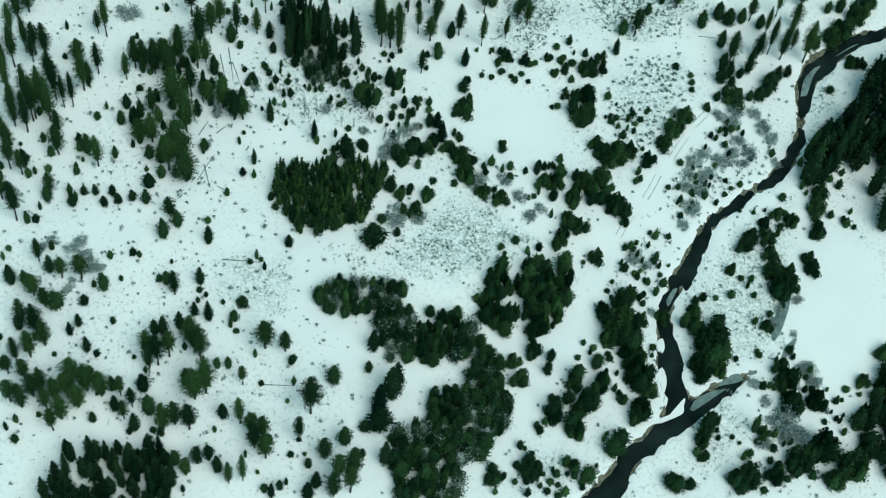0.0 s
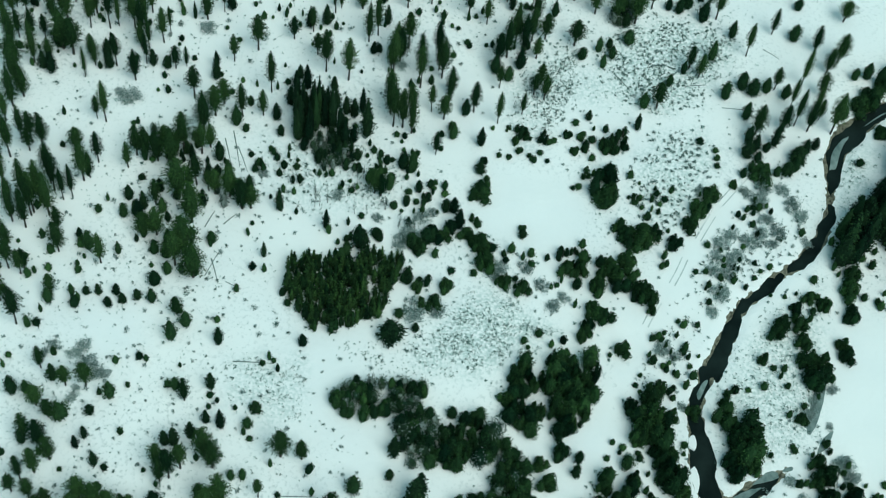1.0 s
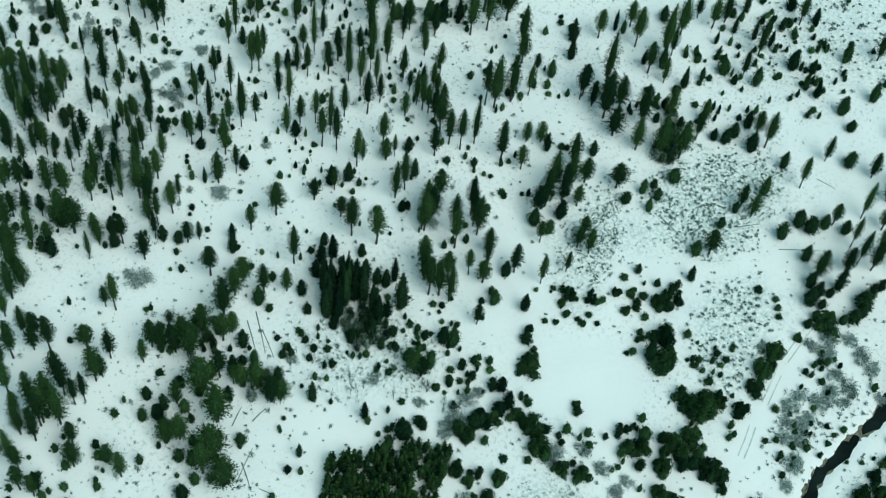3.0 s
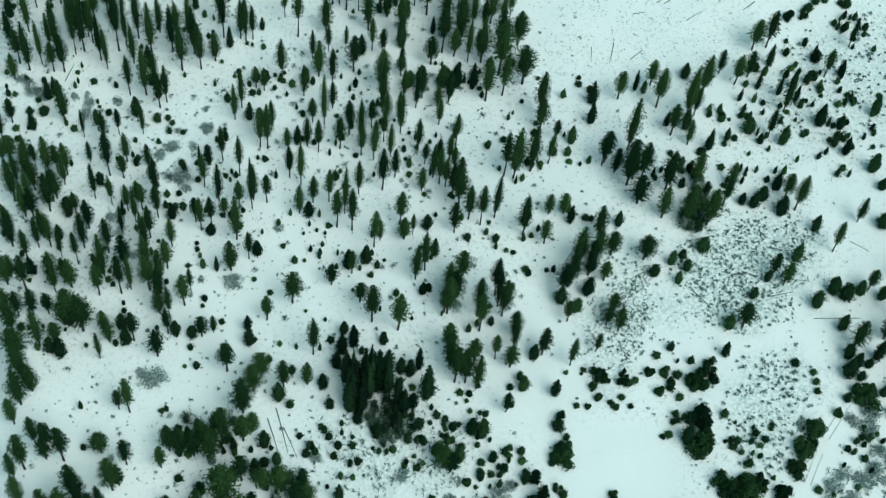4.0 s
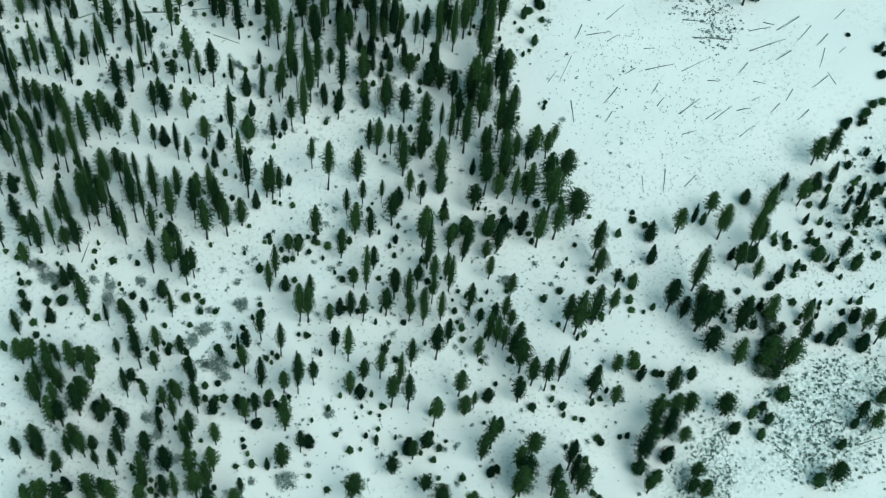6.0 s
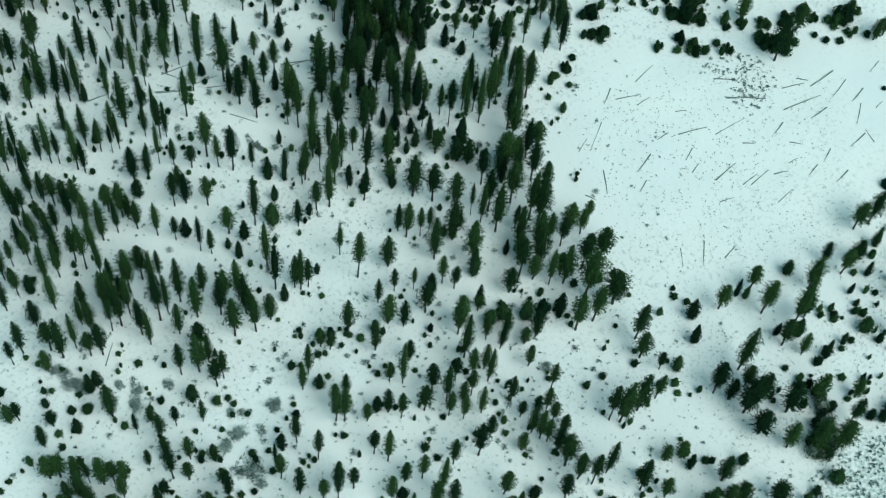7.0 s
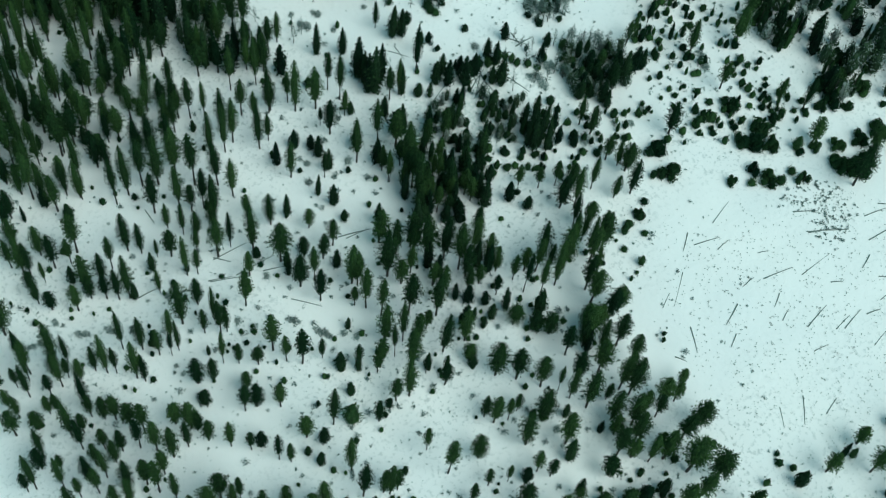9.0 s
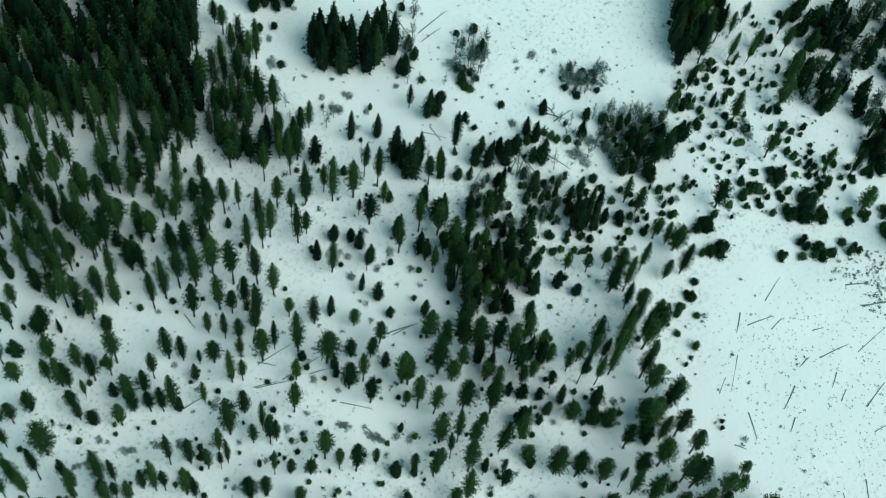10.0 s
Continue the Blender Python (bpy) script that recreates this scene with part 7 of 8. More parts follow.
RAW = {}
for kind, forms in KINDS.items():
    for i, pair in enumerate(forms):
        for j, me in enumerate(pair):
            v = np.empty(len(me.vertices) * 3)
            me.vertices.foreach_get("co", v)
            RAW[kind, i, j] = (v.reshape(-1, 3), [tuple(q.vertices) for q in me.polygons])
WOOD_NAMES = {
    "young firs": ("young_fir_thicket", "dense thicket of young dark green firs in snow"),
    "sapling": ("sapling_stand", "close-grown stand of slender young conifer saplings"),
    "mixed": ("brush_thicket", "frosted thicket of junipers and leafless brush"),
    "juniper": ("juniper_clump", "close clump of dark round junipers"),
    "dark": ("dark_fir_wood", "dense dark conifer wood with closed crowns"),
    "scattered": ("undergrowth", "scattered knee-high conifer seedlings and bushes in snow"),
    "pines": ("pine_wood", "close stand of tall green pines in snow"),
}
wood_count = 0


def wood(name, outline, n, kinds, heights, widths):
    """One close stand, trunks and crowns joined."""
    global wood_count
    wood_count += 1
    rng = np.random.RandomState(200 + wood_count)
    area = 0.5 * abs(sum(a[0] * b[1] - a[1] * b[0] for a, b in zip(outline, outline[1:] + outline[:1])))
    thing, label = WOOD_NAMES[name]
    parts = {"trunks": ([], [], [], []), "crowns": ([], [], [], [])}  # points, faces, slots, tones
    counts = {"trunks": 0, "crowns": 0}
    mats = [BARK, PINE, FIR, JUNIPER, BRUSH]
    slot = {"spruce": 2, "bushy": 3, "sprout": 3, "pine": 1, "broad": 1, "grove": 3, "fir": 2, "spire": 1, "juniper": 3, "brush": 4}
    spots = np.array(scatter(outline, n, rng, 0.55 * math.sqrt(area / n) if name != "scattered" else 0))
    if name == "scattered":
        off = np.minimum(near_water(spots[:, 0], spots[:, 1]) - 1, to_line(spots[:, 0], spots[:, 1], ROAD_LINE)[0] - 3)
        spots = spots[(off > 0) & off_fields(spots) & (waves(spots[:, 0], spots[:, 1], 80, 22) > rng.uniform(-1, 0.6, len(spots)))]
    for (x, y), z in zip(spots, land(spots[:, 0], spots[:, 1])):
        kind = kinds[rng.randint(len(kinds))]
        if name == "dark" and kind == "fir":
            kind = "spruce"
        i = rng.randint(len(KINDS[kind]))
        h, w = rng.uniform(*heights), rng.uniform(*widths)
        if kind == "brush":
            h *= 0.7
        h0, w0 = NOMINAL[kind]
        a = rng.uniform(0, 6.3)
        turn = np.array(((math.cos(a), -math.sin(a), 0), (math.sin(a), math.cos(a), 0), (0, 0, 1)))
        base, tone = np.array((x, y, z)), rng.uniform()
        for j, key in enumerate(("trunks", "crowns")):
            v, f = RAW[kind, i, j]
            vs, fs, ms, tones = parts[key]
            tones.append(np.full(len(v), tone))
            vs.append((v * (w / w0, w / w0, h / h0)) @ turn.T + base)
            k = counts[key]
            fs.extend(tuple(q + k for q in p) for p in f)
            ms.extend([0 if j == 0 else slot[kind]] * len(f))
            counts[key] = k + len(v)
    root = tagged(new(thing), label, "thicket" if "thicket" in thing else "undergrowth" if "under" in thing else "wood", "close stands", "stuff")
    for key, (vs, fs, ms, tones) in parts.items():
        me = mesh_from(key, np.concatenate(vs), fs, mats, ms)
        me.attributes.new("tree_tone", "FLOAT", "POINT").data.foreach_set("value", np.concatenate(tones))
        new(key, me).parent = root


wood("young firs", [(-23.6, 176.9), (-22.5, 180.8), (-19.1, 182.3), (-13.4, 181.9), (-9.0, 181.8), (-4.2, 179.5), (-0.2, 180.2), (3.9, 178.1), (3.3, 165.1), (-11.7, 159.9), (-28.0, 166.9)], 80, ('fir',), (7, 11), (2.4, 3.6))
wood("sapling", [(40.7, 243.8), (44.0, 250.6), (48.7, 249.0), (54.2, 247.3), (61.6, 247.4), (68.7, 245.9), (71.0, 243.3), (66.0, 237.3), (61.5, 230.5), (56.3, 229.7), (48.8, 228.5), (44.8, 229.9), (43.4, 233.4), (41.8, 237.8)], 230, ('spire',), (4, 7), (1.4, 2.2))
wood("dark", [(53.4, 290.6), (63.8, 289.1), (63.0, 283.0), (53.0, 283.2)], 14, ('fir',), (14, 18), (2.6, 3.6))
wood("mixed", [(53.2, 284.4), (66.4, 283.4), (64.9, 272.9), (58.3, 273.5), (53.3, 278.9)], 30, ('brush', 'fir'), (3, 6), (1.6, 2.6))
wood("mixed", [(45.4, 212.3), (51.5, 214.4), (58.3, 212.8), (67.1, 210.7), (65.9, 205.7), (56.7, 205.7), (49.6, 205.3), (45.3, 208.4)], 51, ('bushy', 'bushy', 'brush'), (4, 6.5), (2.6, 3.8))
wood("mixed", [(58.9, 203.0), (66.2, 204.1), (77.2, 202.3), (82.5, 194.4), (84.9, 187.1), (85.4, 181.0), (85.4, 175.5), (81.5, 168.9), (77.7, 165.2), (69.1, 163.9), (69.0, 158.2), (65.1, 153.7), (52.2, 156.0), (54.3, 169.7), (56.7, 174.3), (63.7, 174.5), (67.7, 181.8), (76.4, 181.8), (78.9, 188.9), (69.7, 189.0), (67.3, 190.9), (59.2, 192.3), (58.0, 197.8)], 180, ('bushy', 'brush', 'grove', 'bushy'), (4, 8), (3, 5.2))
wood("juniper", [(86.1, 208.7), (93.0, 212.4), (93.1, 204.4), (91.4, 195.2), (88.2, 194.2), (83.4, 198.1)], 20, ('grove', 'bushy'), (5, 7.5), (3.6, 5))
wood("juniper", [(99.0, 211.4), (108.7, 209.8), (107.9, 201.9), (103.4, 196.3), (98.6, 194.0), (95.2, 197.7), (95.2, 205.6)], 28, ('grove', 'bushy'), (5, 9), (3.8, 5.4))
wood("dark", [(198.9, 241.2), (210.1, 252.7), (216.9, 257.5), (246.7, 264.3), (229.8, 215.9), (196.2, 207.8), (195.7, 213.1), (196.5, 221.7), (191.5, 226.0), (182.5, 222.0), (179.4, 222.5), (183.9, 233.3), (192.1, 235.7)], 150, ('fir',), (11, 17), (4, 6))
wood("dark", [(169.2, 157.6), (180.9, 167.9), (203.3, 168.1), (188.4, 131.4), (172.5, 142.7), (169.4, 149.1)], 60, ('juniper', 'fir'), (6, 10), (4, 6))
wood("mixed", [(57.8, 281.5), (64.4, 280.0), (63.6, 271.7), (56.1, 272.7)], 24, ('brush', 'fir'), (3, 6), (1.8, 2.8))
wood("mixed", [(153.5, 318.4), (155.3, 313.9), (154.2, 308.9), (148.5, 304.1), (145.0, 304.9), (147.4, 311.3)], 18, ('brush', 'brush', 'fir'), (4, 6), (2.4, 4))
wood("pines", [(25.9, 537.3), (64.8, 511.0), (61.4, 494.0), (47.6, 492.0), (38.4, 487.6), (31.6, 487.6), (8.9, 495.5)], 74, ('pine',), (16, 22), (2.6, 3.8))
wood("dark", [(93.3, 438.0), (109.4, 428.6), (103.8, 420.2), (96.3, 422.2), (88.9, 426.6)], 6, ('fir', 'pine'), (13, 19), (2.6, 4))
wood("mixed", [(103.7, 454.5), (120.5, 443.1), (112.8, 431.4), (102.9, 432.4), (94.0, 439.2)], 39, ('fir', 'pine'), (7, 15), (2.2, 3.6))
wood("mixed", [(115.9, 464.2), (136.2, 452.6), (128.8, 441.7), (119.1, 445.6), (110.7, 453.7)], 39, ('fir', 'brush'), (3, 8), (1.6, 2.6))
wood("dark", [(37.7, 578.4), (92.2, 545.0), (82.7, 523.1), (77.7, 509.5), (70.5, 505.3), (60.9, 511.1), (51.7, 520.2), (43.3, 528.0), (19.5, 541.0)], 215, ('fir', 'fir', 'fir', 'pine'), (17, 23), (3.3, 4.8))
wood("pines", [(77.4, 507.0), (89.4, 504.9), (90.2, 494.1), (90.0, 484.1), (72.2, 493.3)], 20, ('pine', 'fir'), (12, 18), (3, 4.4))
wood("pines", [(80.5, 517.3), (94.8, 521.2), (92.2, 512.0), (79.8, 498.7), (72.6, 501.4)], 20, ('pine', 'brush'), (10, 18), (2.2, 3.4))
wood("dark", [(105.0, 512.3), (121.9, 503.0), (118.2, 494.9), (108.2, 499.8), (103.3, 504.9)], 24, ('fir',), (15, 19), (3.4, 4.6))
wood("dark", [(104.1, 534.0), (112.0, 529.3), (105.9, 521.8), (98.7, 525.2)], 12, ('fir',), (13, 17), (3, 4))
wood("dark", [(179.8, 470.5), (193.3, 484.9), (202.1, 479.8), (186.0, 461.4), (180.0, 458.1), (175.2, 463.3)], 42, ('pine', 'fir'), (13, 18), (3, 4.2))
wood("mixed", [(151.2, 460.0), (164.6, 453.7), (160.7, 443.1), (152.8, 444.5), (145.2, 447.4)], 39, ('brush', 'bushy', 'brush'), (4, 8), (2, 3.2))
wood("dark", [(211.6, 474.3), (260.1, 450.4), (219.5, 408.5), (198.2, 415.8), (201.8, 424.9), (202.1, 431.6), (195.8, 436.1), (194.1, 441.0), (206.0, 455.2)], 120, ('fir', 'juniper', 'brush'), (8, 13), (3, 5))
wood("pines", [(97.4, 429.9), (130.0, 416.1), (125.4, 397.6), (103.4, 386.3), (78.3, 402.0)], 7, ('pine', 'fir', 'bushy'), (6, 14), (2.2, 3.8))
wood("pines", [(36.5, 515.3), (69.6, 491.5), (53.0, 463.5), (21.2, 486.4)], 16, ('pine',), (10, 17), (3, 4.2))
wood("pines", [(87.3, 394.4), (110.5, 385.2), (93.9, 356.4), (72.7, 364.9)], 4, ('pine', 'bushy'), (6, 13), (2.2, 3.6))
wood("mixed", [(18.4, 291.5), (23.8, 291.8), (31.6, 285.3), (38.9, 271.5), (38.7, 265.7), (29.9, 267.7), (22.5, 248.1), (14.4, 251.5), (10.2, 261.0), (6.8, 268.9), (15.1, 271.3), (14.6, 286.3)], 44, ('bushy', 'fir', 'bushy', 'brush'), (4, 8), (2.0, 3.4))
wood("juniper", [(107.3, 234.7), (115.3, 237.2), (129.7, 229.4), (128.8, 219.5), (117.3, 219.5), (111.8, 212.4), (106.4, 216.5), (113.5, 224.6)], 15, ('grove', 'bushy'), (4, 6), (3, 4.4))
wood("scattered", [(-27.5, 306.8), (44.6, 296.1), (49.9, 262.2), (37.2, 227.1), (45.6, 213.0), (34.8, 161.7), (-41.7, 175.9)], 230, ('sprout',), (1.3, 4.2), (1.0, 2.5))
wood("scattered", [(61.7, 289.8), (137.1, 275.2), (143.8, 233.9), (115.3, 201.5), (94.2, 211.4), (80.3, 238.5), (52.9, 247.9)], 160, ('sprout',), (1.3, 4.2), (1.0, 2.6))
wood("scattered", [(85.9, 180.2), (114.8, 200.0), (135.6, 218.0), (130.7, 192.6), (117.4, 164.3), (94.8, 150.8), (69.7, 155.3)], 170, ('sprout',), (1.3, 4.2), (1.0, 2.7))
wood("scattered", [(139.9, 197.5), (162.2, 217.3), (196.6, 244.2), (202.2, 220.0), (181.2, 194.2), (183.4, 171.4), (160.8, 138.9), (123.2, 145.7)], 240, ('sprout',), (1.3, 4.2), (1.0, 2.7))
wood("scattered", [(177.2, 341.5), (200.9, 352.7), (224.7, 359.0), (247.8, 356.4), (219.4, 306.7), (178.7, 322.1)], 80, ('sprout',), (1.2, 3.6), (0.9, 2.2))
wood("scattered", [(-10.4, 390.5), (142.3, 358.8), (119.1, 292.7), (47.4, 294.1), (-23.1, 313.6)], 300, ('sprout',), (1.2, 4), (0.9, 2.3))
wood("scattered", [(12.3, 462.9), (139.1, 418.6), (132.7, 391.0), (126.2, 339.1), (98.4, 281.5), (-25.3, 328.5)], 400, ('sprout',), (1, 3.0), (0.8, 1.7))
wood("scattered", [(37.4, 549.2), (87.6, 504.3), (160.6, 463.9), (155.0, 443.2), (96.5, 388.9), (-10.1, 456.2)], 280, ('sprout',), (1, 3.0), (0.8, 1.7))
wood("scattered", [(182.1, 474.6), (230.0, 448.7), (190.6, 402.0), (146.1, 427.0)], 190, ('sprout',), (1, 3.6), (0.8, 2.2))
wood("scattered", [(126.6, 470.3), (165.8, 448.7), (160.3, 435.0), (133.8, 429.7), (115.0, 431.5), (112.1, 449.2)], 200, ('sprout',), (1.2, 4.2), (0.9, 2.4))
wood("scattered", [(182.8, 468.8), (203.8, 460.1), (191.7, 438.6), (195.8, 413.9), (163.8, 424.6), (161.7, 447.7)], 160, ('sprout',), (1.2, 3.8), (0.9, 2.4))
wood("scattered", [(173.3, 341.3), (219.1, 353.5), (192.6, 306.8), (146.8, 313.8), (141.1, 323.6)], 170, ('sprout',), (1.2, 4.2), (1.0, 2.4))
wood("scattered", [(59.7, 280.6), (90.4, 279.9), (83.9, 253.5), (60.3, 255.3), (39.2, 267.4), (40.4, 281.7)], 110, ('sprout',), (1.2, 3.6), (1.0, 2.2))
wood("scattered", [(134.8, 256.7), (161.7, 249.2), (180.7, 228.4), (137.5, 204.4), (113.5, 195.4), (133.1, 230.3)], 200, ('sprout',), (1.2, 3.2), (1.0, 2.2))

# ---- grass, sage and twigs that show through the snow ----
tuft_count = 0


def tufts(kind, outline, n, size):
    """Small plants scattered over one patch of ground, joined."""
    global tuft_count
    tuft_count += 1
    rng = np.random.RandomState(400 + tuft_count)
    p = np.array(scatter(outline, n, rng))
    clump = waves(p[:, 0], p[:, 1], 40 + tuft_count, 9) + 0.6 * waves(p[:, 0], p[:, 1], 60 + tuft_count, 3.5)
    keep = clump > rng.uniform(-1.6, 0.7, len(p))
    ring = np.array(outline + outline[:1])
    rim = to_line(p[:, 0], p[:, 1], ring)[0] / (0.22 * math.sqrt(np.prod(np.ptp(ring, axis=0))))
    keep &= rim + 0.35 * clump > rng.uniform(0, 1, len(p)) ** 1.3
    keep &= off_fields(p)
    for line in (RIVER_LINE, SIDE_LINE):
        d, w = to_line(p[:, 0], p[:, 1], line)
        keep &= d > w / 2 + 0.4
    for line, half in ((ROAD_LINE, 2.5), (BRANCH_LINE, 1.5)):
        keep &= to_line(p[:, 0], p[:, 1], line)[0] > half
    p = p[keep]
    z = land(p[:, 0], p[:, 1])
    verts, faces = [], []
    for (x, y), zz in zip(p, z):
        s = size * rng.uniform(0.5, 1.7)
        base = np.array((x, y, zz))
        for _ in range(int({"grass": 10, "twig": 7, "mound": 24}[kind] * max(1, (s / 0.5) ** 1.3))):
            a, tilt = rng.uniform(0, 6.3), rng.uniform(0.2, 1.3)
            d = np.array((math.cos(a) * math.sin(tilt), math.sin(a) * math.sin(tilt), math.cos(tilt)))
            spray(verts, faces, base + d * s * rng.uniform(0.3, 1), d + rng.normal(size=3) * 0.5, (s * 0.95 if kind == "twig" else min(s, 0.6) * 0.46), rng, 0.2 if kind == "twig" else 0.65)
    name, label, mat = {"grass": ("dry_grass", "low snow-dusted grass tufts and small sage", SAGE), "twig": ("dry_twigs", "dry grey twigs poking through the snow", TWIG),
                        "mound": ("sagebrush", "grey-green sagebrush mounds dusted with snow", MOUND)}[kind]
    tagged(new(name, mesh_from(name, verts, faces, [mat])), label, "scrub", "ground scrub", "stuff")


tufts("grass", [(66.2, 222.4), (71.9, 228.0), (78.7, 231.9), (89.8, 234.4), (98.2, 226.4), (105.1, 218.6), (94.6, 212.9), (79.3, 210.6), (63.0, 214.9)], 2250, 0.35)
tufts("grass", [(23.4, 228.6), (42.3, 224.7), (40.3, 207.7), (32.0, 207.6), (21.1, 215.6)], 630, 0.31)
tufts("grass", [(138.3, 265.6), (143.6, 269.5), (155.2, 269.8), (161.7, 264.1), (157.9, 255.3), (149.1, 245.6), (140.8, 239.7), (134.2, 244.2), (133.0, 253.4)], 500, 0.33)
tufts("mound", [(137.5, 265.7), (143.9, 270.4), (155.5, 270.7), (162.5, 264.0), (158.7, 255.2), (148.8, 244.7), (140.5, 238.8), (133.2, 243.4), (132.3, 253.5)], 420, 0.5)
tufts("grass", [(146.9, 209.5), (156.8, 215.6), (173.1, 220.8), (172.9, 208.8), (165.8, 193.4), (158.7, 175.5), (143.7, 176.4), (139.9, 188.0), (135.0, 196.7)], 2250, 0.33)
tufts("twig", [(142.2, 228.9), (158.2, 238.9), (175.6, 241.7), (180.1, 235.7), (170.8, 228.1), (157.2, 221.5), (146.0, 216.4), (136.1, 209.6)], 260, 0.5)
tufts("grass", [(135.5, 198.2), (144.3, 196.8), (140.8, 176.9), (128.9, 172.8)], 390, 0.31)
tufts("grass", [(131.3, 170.9), (143.1, 170.4), (141.7, 157.2), (128.7, 149.2), (121.3, 153.4)], 570, 0.33)
tufts("grass", [(82.2, 166.1), (96.0, 165.1), (98.7, 154.6), (92.1, 151.3), (78.9, 153.7)], 390, 0.31)
tufts("twig", [(132.8, 152.8), (167.0, 155.8), (160.8, 138.9), (130.1, 144.4)], 260, 0.5)
tufts("twig", [(42.9, 286.9), (72.0, 280.7), (77.6, 265.2), (66.5, 256.2), (47.1, 262.7), (40.2, 272.6)], 1000, 0.4)
tufts("grass", [(59.9, 226.7), (68.3, 225.3), (71.0, 212.0), (56.8, 212.7), (48.2, 225.3)], 330, 0.31)
tufts("twig", [(116.0, 214.4), (128.2, 219.1), (137.6, 224.5), (142.1, 218.7), (128.3, 199.4), (118.2, 201.1)], 220, 0.4)
tufts("grass", [(191.5, 258.1), (207.9, 255.9), (196.0, 242.5), (184.8, 235.0)], 390, 0.35)
tufts("grass", [(134.0, 296.2), (152.2, 307.1), (179.9, 304.0), (181.3, 284.4), (161.7, 271.8), (142.6, 274.3), (128.4, 280.7)], 1500, 0.35)
tufts("mound", [(136.5, 295.7), (143.9, 303.9), (157.0, 307.5), (171.8, 302.6), (178.4, 293.4), (172.8, 285.4), (160.1, 275.0), (147.6, 274.0), (135.7, 280.5)], 2100, 0.36)
tufts("grass", [(117.1, 295.0), (122.6, 299.6), (133.0, 301.4), (133.3, 293.4), (126.0, 281.8), (117.9, 279.6), (114.3, 288.2)], 1400, 0.3)
tufts("mound", [(120.4, 306.5), (141.5, 307.0), (129.6, 273.2), (106.6, 280.0)], 300, 0.4)
tufts("twig", [(113.5, 293.9), (129.2, 295.6), (127.5, 282.6), (115.3, 269.2), (106.3, 272.8)], 700, 0.4)
tufts("grass", [(136.6, 342.5), (195.3, 332.6), (183.8, 297.8), (151.2, 304.7), (126.4, 313.5)], 1350, 0.30)
tufts("twig", [(158.2, 259.5), (175.6, 249.3), (176.6, 230.4), (151.5, 221.4), (140.2, 229.9)], 200, 0.5)
tufts("grass", [(178.7, 354.0), (240.0, 358.5), (205.0, 301.9), (164.1, 313.1)], 1050, 0.33)
tufts("grass", [(173.6, 404.6), (180.7, 403.0), (187.6, 398.5), (192.7, 393.9), (187.1, 390.6), (185.4, 384.6), (177.7, 384.1), (176.2, 389.0), (175.7, 394.3), (172.3, 400.1)], 570, 0.22)
tufts("mound", [(139.4, 418.2), (207.1, 386.3), (172.0, 337.3), (128.1, 355.9), (129.5, 391.8)], 2600, 0.15)
tufts("mound", [(174.2, 404.3), (181.1, 403.6), (188.2, 399.5), (193.9, 393.3), (188.3, 390.0), (185.4, 384.6), (177.3, 383.5), (175.0, 389.6), (175.7, 394.3), (172.3, 400.1)], 420, 0.34)
tufts("twig", [(139.4, 418.2), (207.1, 386.3), (172.0, 337.3), (128.1, 355.9), (129.5, 391.8)], 900, 0.25)
tufts("grass", [(174.0, 459.5), (195.7, 452.2), (162.8, 417.0), (149.4, 425.0)], 570, 0.30)
tufts("grass", [(101.9, 470.1), (135.2, 460.1), (127.2, 440.1), (98.4, 451.2)], 420, 0.31)
tufts("twig", [(113.2, 521.1), (187.0, 481.1), (165.0, 454.3), (134.5, 472.5), (116.3, 492.1)], 320, 0.3)
tufts("twig", [(235.4, 456.8), (253.1, 446.7), (227.5, 417.6), (205.4, 444.7)], 420, 0.6)
tufts("mound", [(-25.9, 321.9), (87.1, 305.7), (73.7, 211.5), (43.4, 152.2), (-42.5, 168.4)], 1500, 0.42)
tufts("mound", [(72.8, 284.4), (177.9, 277.4), (210.9, 242.2), (167.5, 129.5), (43.4, 152.2)], 1600, 0.42)
tufts("mound", [(-10.4, 390.5), (157.6, 355.7), (134.9, 294.3), (-23.1, 313.6)], 700, 0.36)
tufts("mound", [(12.3, 462.9), (166.9, 409.2), (110.0, 277.1), (-25.3, 328.5)], 1300, 0.36)
tufts("mound", [(44.4, 563.0), (205.5, 477.8), (123.1, 372.4), (-10.1, 456.2)], 1300, 0.34)
tufts("grass", [(-27.9, 303.2), (46.1, 295.9), (39.6, 225.1), (24.7, 163.6), (-41.7, 175.9)], 1950, 0.28)
tufts("grass", [(29.6, 209.5), (55.1, 205.2), (45.0, 159.8), (20.9, 164.3)], 240, 0.28)
tufts("grass", [(-11.0, 386.8), (126.0, 358.1), (108.8, 306.8), (47.4, 294.1), (-27.0, 290.2)], 1350, 0.30)
tufts("grass", [(12.3, 462.9), (120.0, 425.1), (100.1, 339.1), (64.1, 294.4), (-25.3, 328.5)], 2550, 0.28)
tufts("grass", [(93.8, 350.7), (147.3, 351.3), (120.8, 298.6), (74.9, 307.1)], 750, 0.28)
tufts("mound", [(177.2, 341.5), (200.9, 352.7), (224.7, 359.0), (247.8, 356.4), (219.4, 306.7), (178.7, 322.1)], 700, 0.5)
tufts("mound", [(12.3, 462.9), (152.9, 413.9), (103.0, 279.7), (-25.3, 328.5)], 620, 0.7)
tufts("mound", [(-25.9, 321.9), (87.1, 305.7), (51.0, 150.8), (-42.5, 168.4)], 420, 0.65)
tufts("mound", [(37.4, 549.2), (177.8, 464.5), (102.6, 385.1), (-10.1, 456.2)], 380, 0.65)
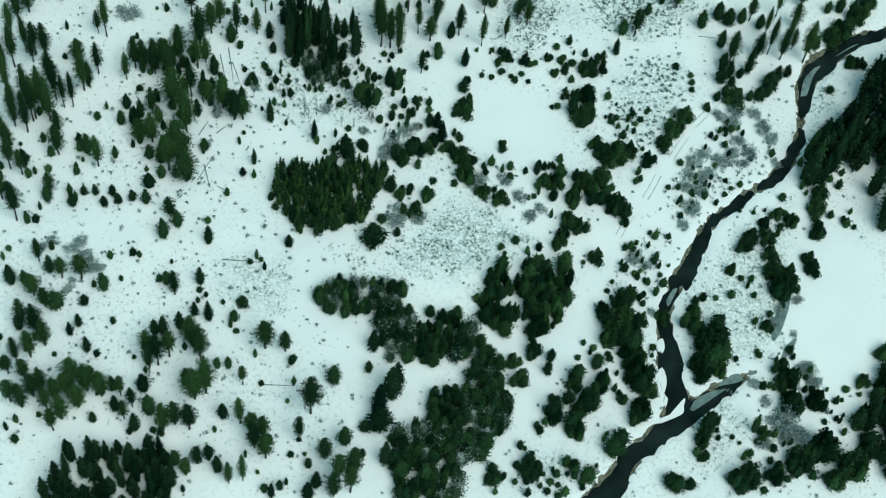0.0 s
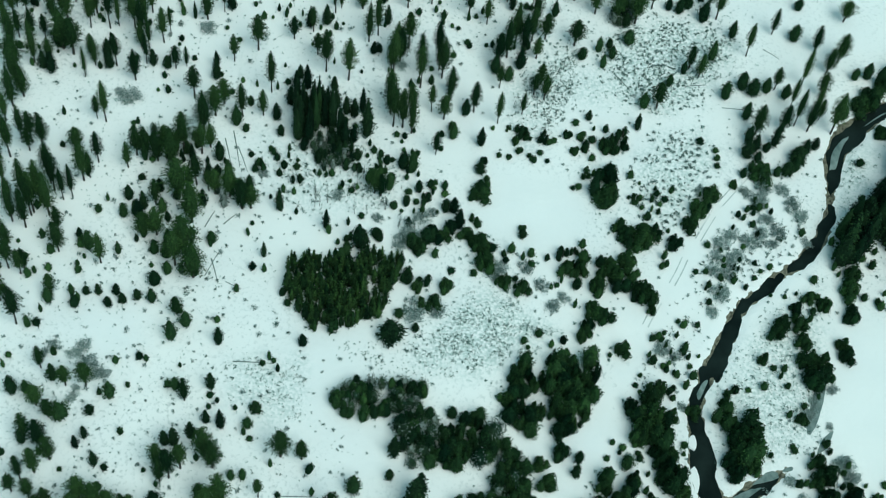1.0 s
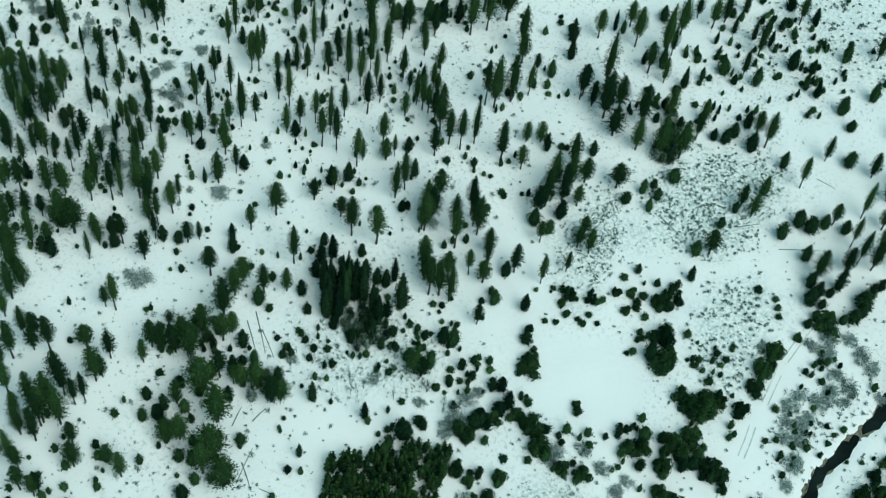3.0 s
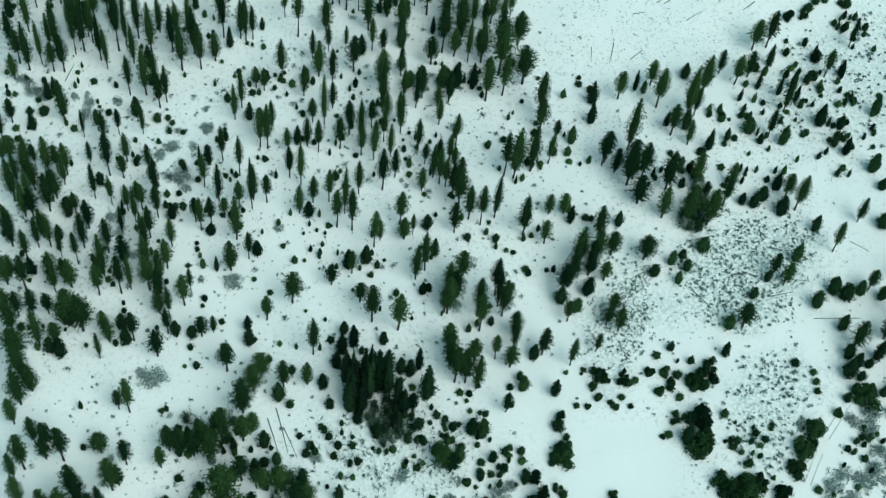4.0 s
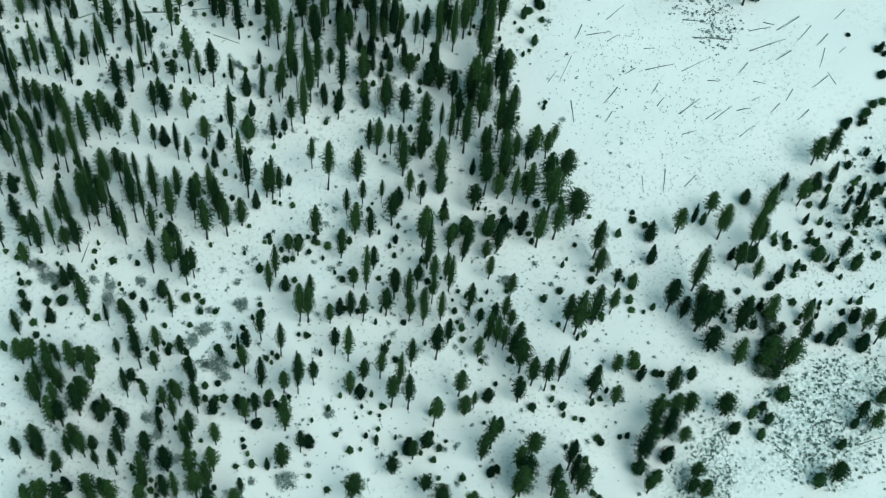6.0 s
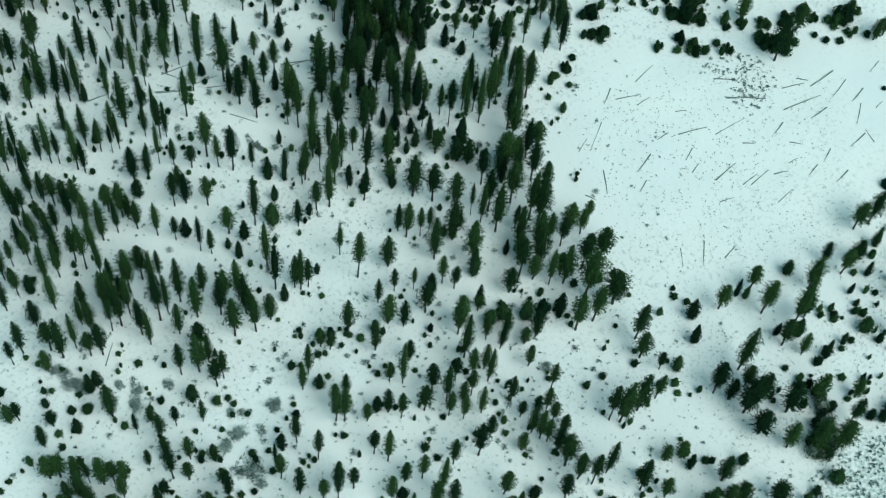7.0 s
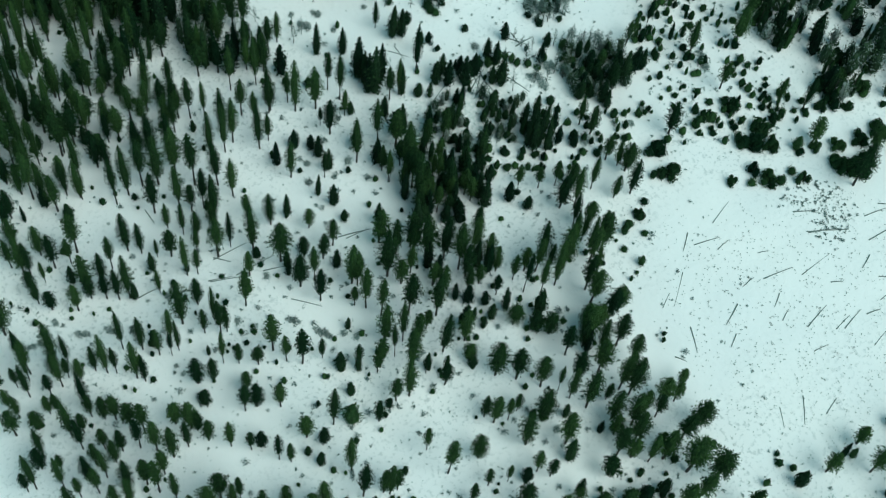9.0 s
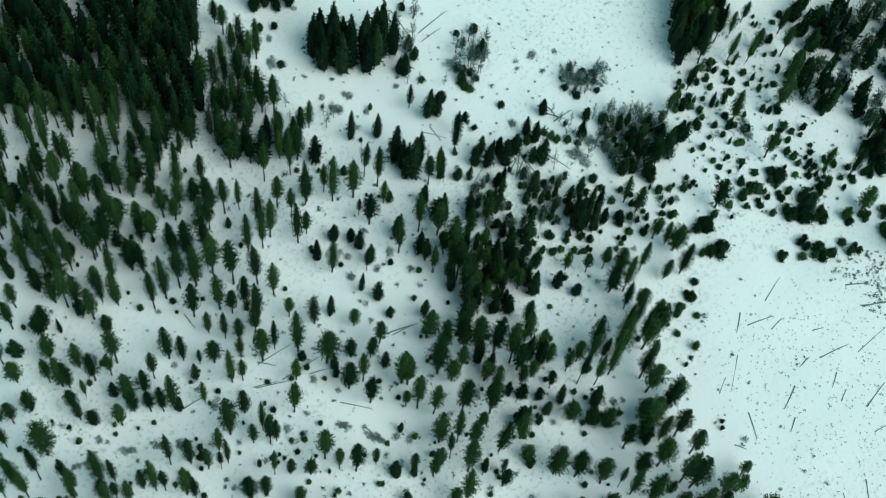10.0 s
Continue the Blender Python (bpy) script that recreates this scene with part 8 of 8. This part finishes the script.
tufts("mound", [(182.1, 474.6), (209.5, 460.5), (211.6, 426.9), (190.6, 402.0), (148.3, 425.7)], 500, 0.4)
tufts("mound", [(143.2, 227.1), (158.2, 238.9), (175.9, 242.6), (181.5, 237.3), (172.4, 227.9), (158.8, 221.2), (145.0, 213.2), (135.6, 208.0)], 160, 0.45)


# ---- felled and fallen logs ----
def log_mesh(seed):
    """A lopped log 1 m long: tapered stem, stub limbs and a cut end."""
    rng = np.random.RandomState(seed)
    verts, faces, sides, rings = [], [], 7, 6
    for i in range(rings):
        s = i / (rings - 1)
        r = 0.5 * (1 - 0.6 * s) * rng.uniform(0.92, 1.08)
        for j in range(sides):
            a = 2 * math.pi * j / sides
            verts.append((s, r * math.cos(a) + 0.25 * math.sin(3 * s), r * math.sin(a)))
    for i in range(rings - 1):
        for j in range(sides):
            a, b = i * sides + j, i * sides + (j + 1) % sides
            faces.append((a, b, b + sides, a + sides))
    faces += [tuple(range(sides))[::-1], tuple(range((rings - 1) * sides, rings * sides))]
    for _ in range(9):
        s, a = rng.uniform(0.35, 1), rng.uniform(0, 6.3)
        k = len(verts)
        p = np.array((s, 0.25 * math.sin(3 * s), 0))
        d = np.array((0.05, math.cos(a) * 3.0, abs(math.sin(a)) * 2.0))
        verts += [p + (0.006, 0, 0), p - (0.006, 0, 0), p + (0, 0.05, 0.2), p + d * rng.uniform(0.4, 1)]
        faces += [(k, k + 1, k + 3), (k + 1, k + 2, k + 3), (k + 2, k, k + 3)]
    return mesh_from("fallen_log", verts, faces, [DEADWOOD])


LOGS = [log_mesh(300 + i) for i in range(4)]


def fell(places):
    for x0, y0, x1, y1 in places:
        z0, z1 = ground_z(x0, y0), ground_z(x1, y1)
        n = math.dist((x0, y0), (x1, y1))
        thick = pick.uniform(0.2, 0.34)
        ob = tagged(new("fallen_log", pick.choice(LOGS)), "weathered grey felled log lying half buried in snow", "log", "felled logs")
        ob.matrix_world = Matrix.Translation((x0, y0, z0 + thick * 0.28)) @ Matrix.Rotation(math.atan2(y1 - y0, x1 - x0), 4, "Z") @ Matrix.Rotation(-math.atan2(z1 - z0, n), 4, "Y") @ Matrix.Diagonal((n, thick, thick, 1))


fell([(134.4, 392.4, 137.8, 394.6), (143.2, 397.3, 136.9, 391.5), (149.9, 404.9, 146.3, 401.6), (149.7, 385.0, 144.5, 382.2), (137.3, 385.7, 135.2, 380.0), (130.3, 381.6, 131.9, 379.4), (145.4, 379.4, 142.5, 377.4), (158.6, 387.2, 166.3, 386.3), (167.0, 383.8, 175.9, 385.0), (161.3, 393.1, 163.9, 392.3), (156.5, 376.9, 159.2, 378.4), (160.6, 372.9, 167.6, 375.1), (166.1, 369.4, 170.9, 370.6), (167.9, 368.6, 174.0, 370.5), (174.6, 369.0, 178.2, 368.4), (179.5, 370.2, 182.2, 370.6), (171.9, 379.2, 174.4, 378.0), (158.6, 367.6, 162.3, 367.3), (171.5, 362.1, 176.5, 363.7), (143.9, 360.8, 142.0, 356.5)])
fell([(149.9, 360.2, 146.5, 355.0), (152.1, 354.5, 156.4, 356.3), (156.5, 404.2, 163.1, 407.0), (149.5, 401.7, 155.7, 400.4), (153.5, 398.1, 157.1, 398.9), (174.8, 397.7, 180.3, 395.1), (189.1, 388.8, 195.2, 388.0), (196.0, 386.7, 204.0, 388.6), (186.2, 383.4, 197.0, 383.4), (174.8, 391.7, 182.0, 389.1), (194.0, 389.9, 196.3, 388.3), (203.7, 388.3, 196.2, 386.6), (205.3, 384.9, 199.5, 381.9), (208.0, 381.1, 203.4, 378.9), (205.1, 377.6, 200.7, 372.8), (196.3, 379.8, 191.2, 378.7), (201.3, 369.9, 195.8, 368.2), (185.8, 367.2, 182.2, 365.5), (182.6, 375.0, 185.2, 373.3), (184.0, 380.3, 180.4, 378.5)])
fell([(216.4, 386.5, 212.4, 384.7), (207.9, 375.1, 210.5, 376.0), (202.0, 367.0, 202.0, 370.9), (191.0, 369.6, 187.8, 367.4), (191.7, 362.9, 187.6, 361.4), (156.1, 388.6, 153.2, 387.9), (159.7, 382.6, 156.7, 380.4), (174.6, 392.1, 177.3, 390.6), (183.8, 387.9, 178.0, 390.6), (54.0, 449.9, 62.2, 450.2), (56.6, 444.3, 65.9, 444.6), (50.6, 446.0, 55.7, 444.4), (46.8, 468.0, 47.0, 464.0), (80.5, 441.6, 87.8, 439.9), (35.8, 449.6, 41.0, 449.6), (50.9, 445.6, 58.8, 442.9), (62.1, 442.4, 67.0, 441.0), (54.2, 450.4, 57.0, 447.7), (64.2, 433.6, 69.0, 428.8), (81.8, 440.5, 86.8, 440.2)])
fell([(24.8, 226.0, 33.9, 223.5), (27.3, 191.8, 36.6, 189.6), (35.3, 286.8, 35.1, 277.7), (37.8, 288.5, 37.1, 277.9), (38.0, 283.8, 38.7, 276.1), (25.4, 262.7, 28.6, 266.6), (30.0, 262.6, 33.4, 264.7), (25.2, 253.8, 25.4, 246.7), (22.8, 249.4, 28.4, 256.5), (27.3, 246.9, 30.5, 244.1), (140.5, 288.9, 142.6, 284.2), (166.5, 291.0, 168.1, 287.2), (158.3, 282.5, 164.4, 282.0), (165.9, 274.2, 177.1, 270.9), (184.1, 290.7, 187.3, 286.9), (15.3, 385.5, 18.6, 389.9), (126.6, 460.2, 132.0, 463.4), (126.9, 458.3, 132.9, 462.3), (128.6, 464.1, 129.8, 455.8), (131.2, 463.3, 125.9, 457.6)])
fell([(141.2, 468.5, 145.2, 464.0), (143.2, 469.1, 143.3, 464.7), (142.1, 465.3, 147.3, 465.7), (88.6, 507.2, 92.1, 501.9), (91.0, 507.5, 92.7, 502.9), (126.2, 509.6, 126.2, 502.3), (128.4, 501.0, 137.6, 502.8), (127.7, 498.7, 133.8, 499.5), (114.9, 478.3, 118.5, 474.4), (116.8, 478.8, 117.0, 474.5), (128.8, 462.2, 127.7, 456.2), (130.8, 462.7, 129.4, 455.2), (130.6, 460.3, 130.8, 456.0), (116.5, 461.3, 122.5, 464.4), (111.8, 501.9, 123.9, 503.7), (135.9, 458.8, 138.2, 453.2)])
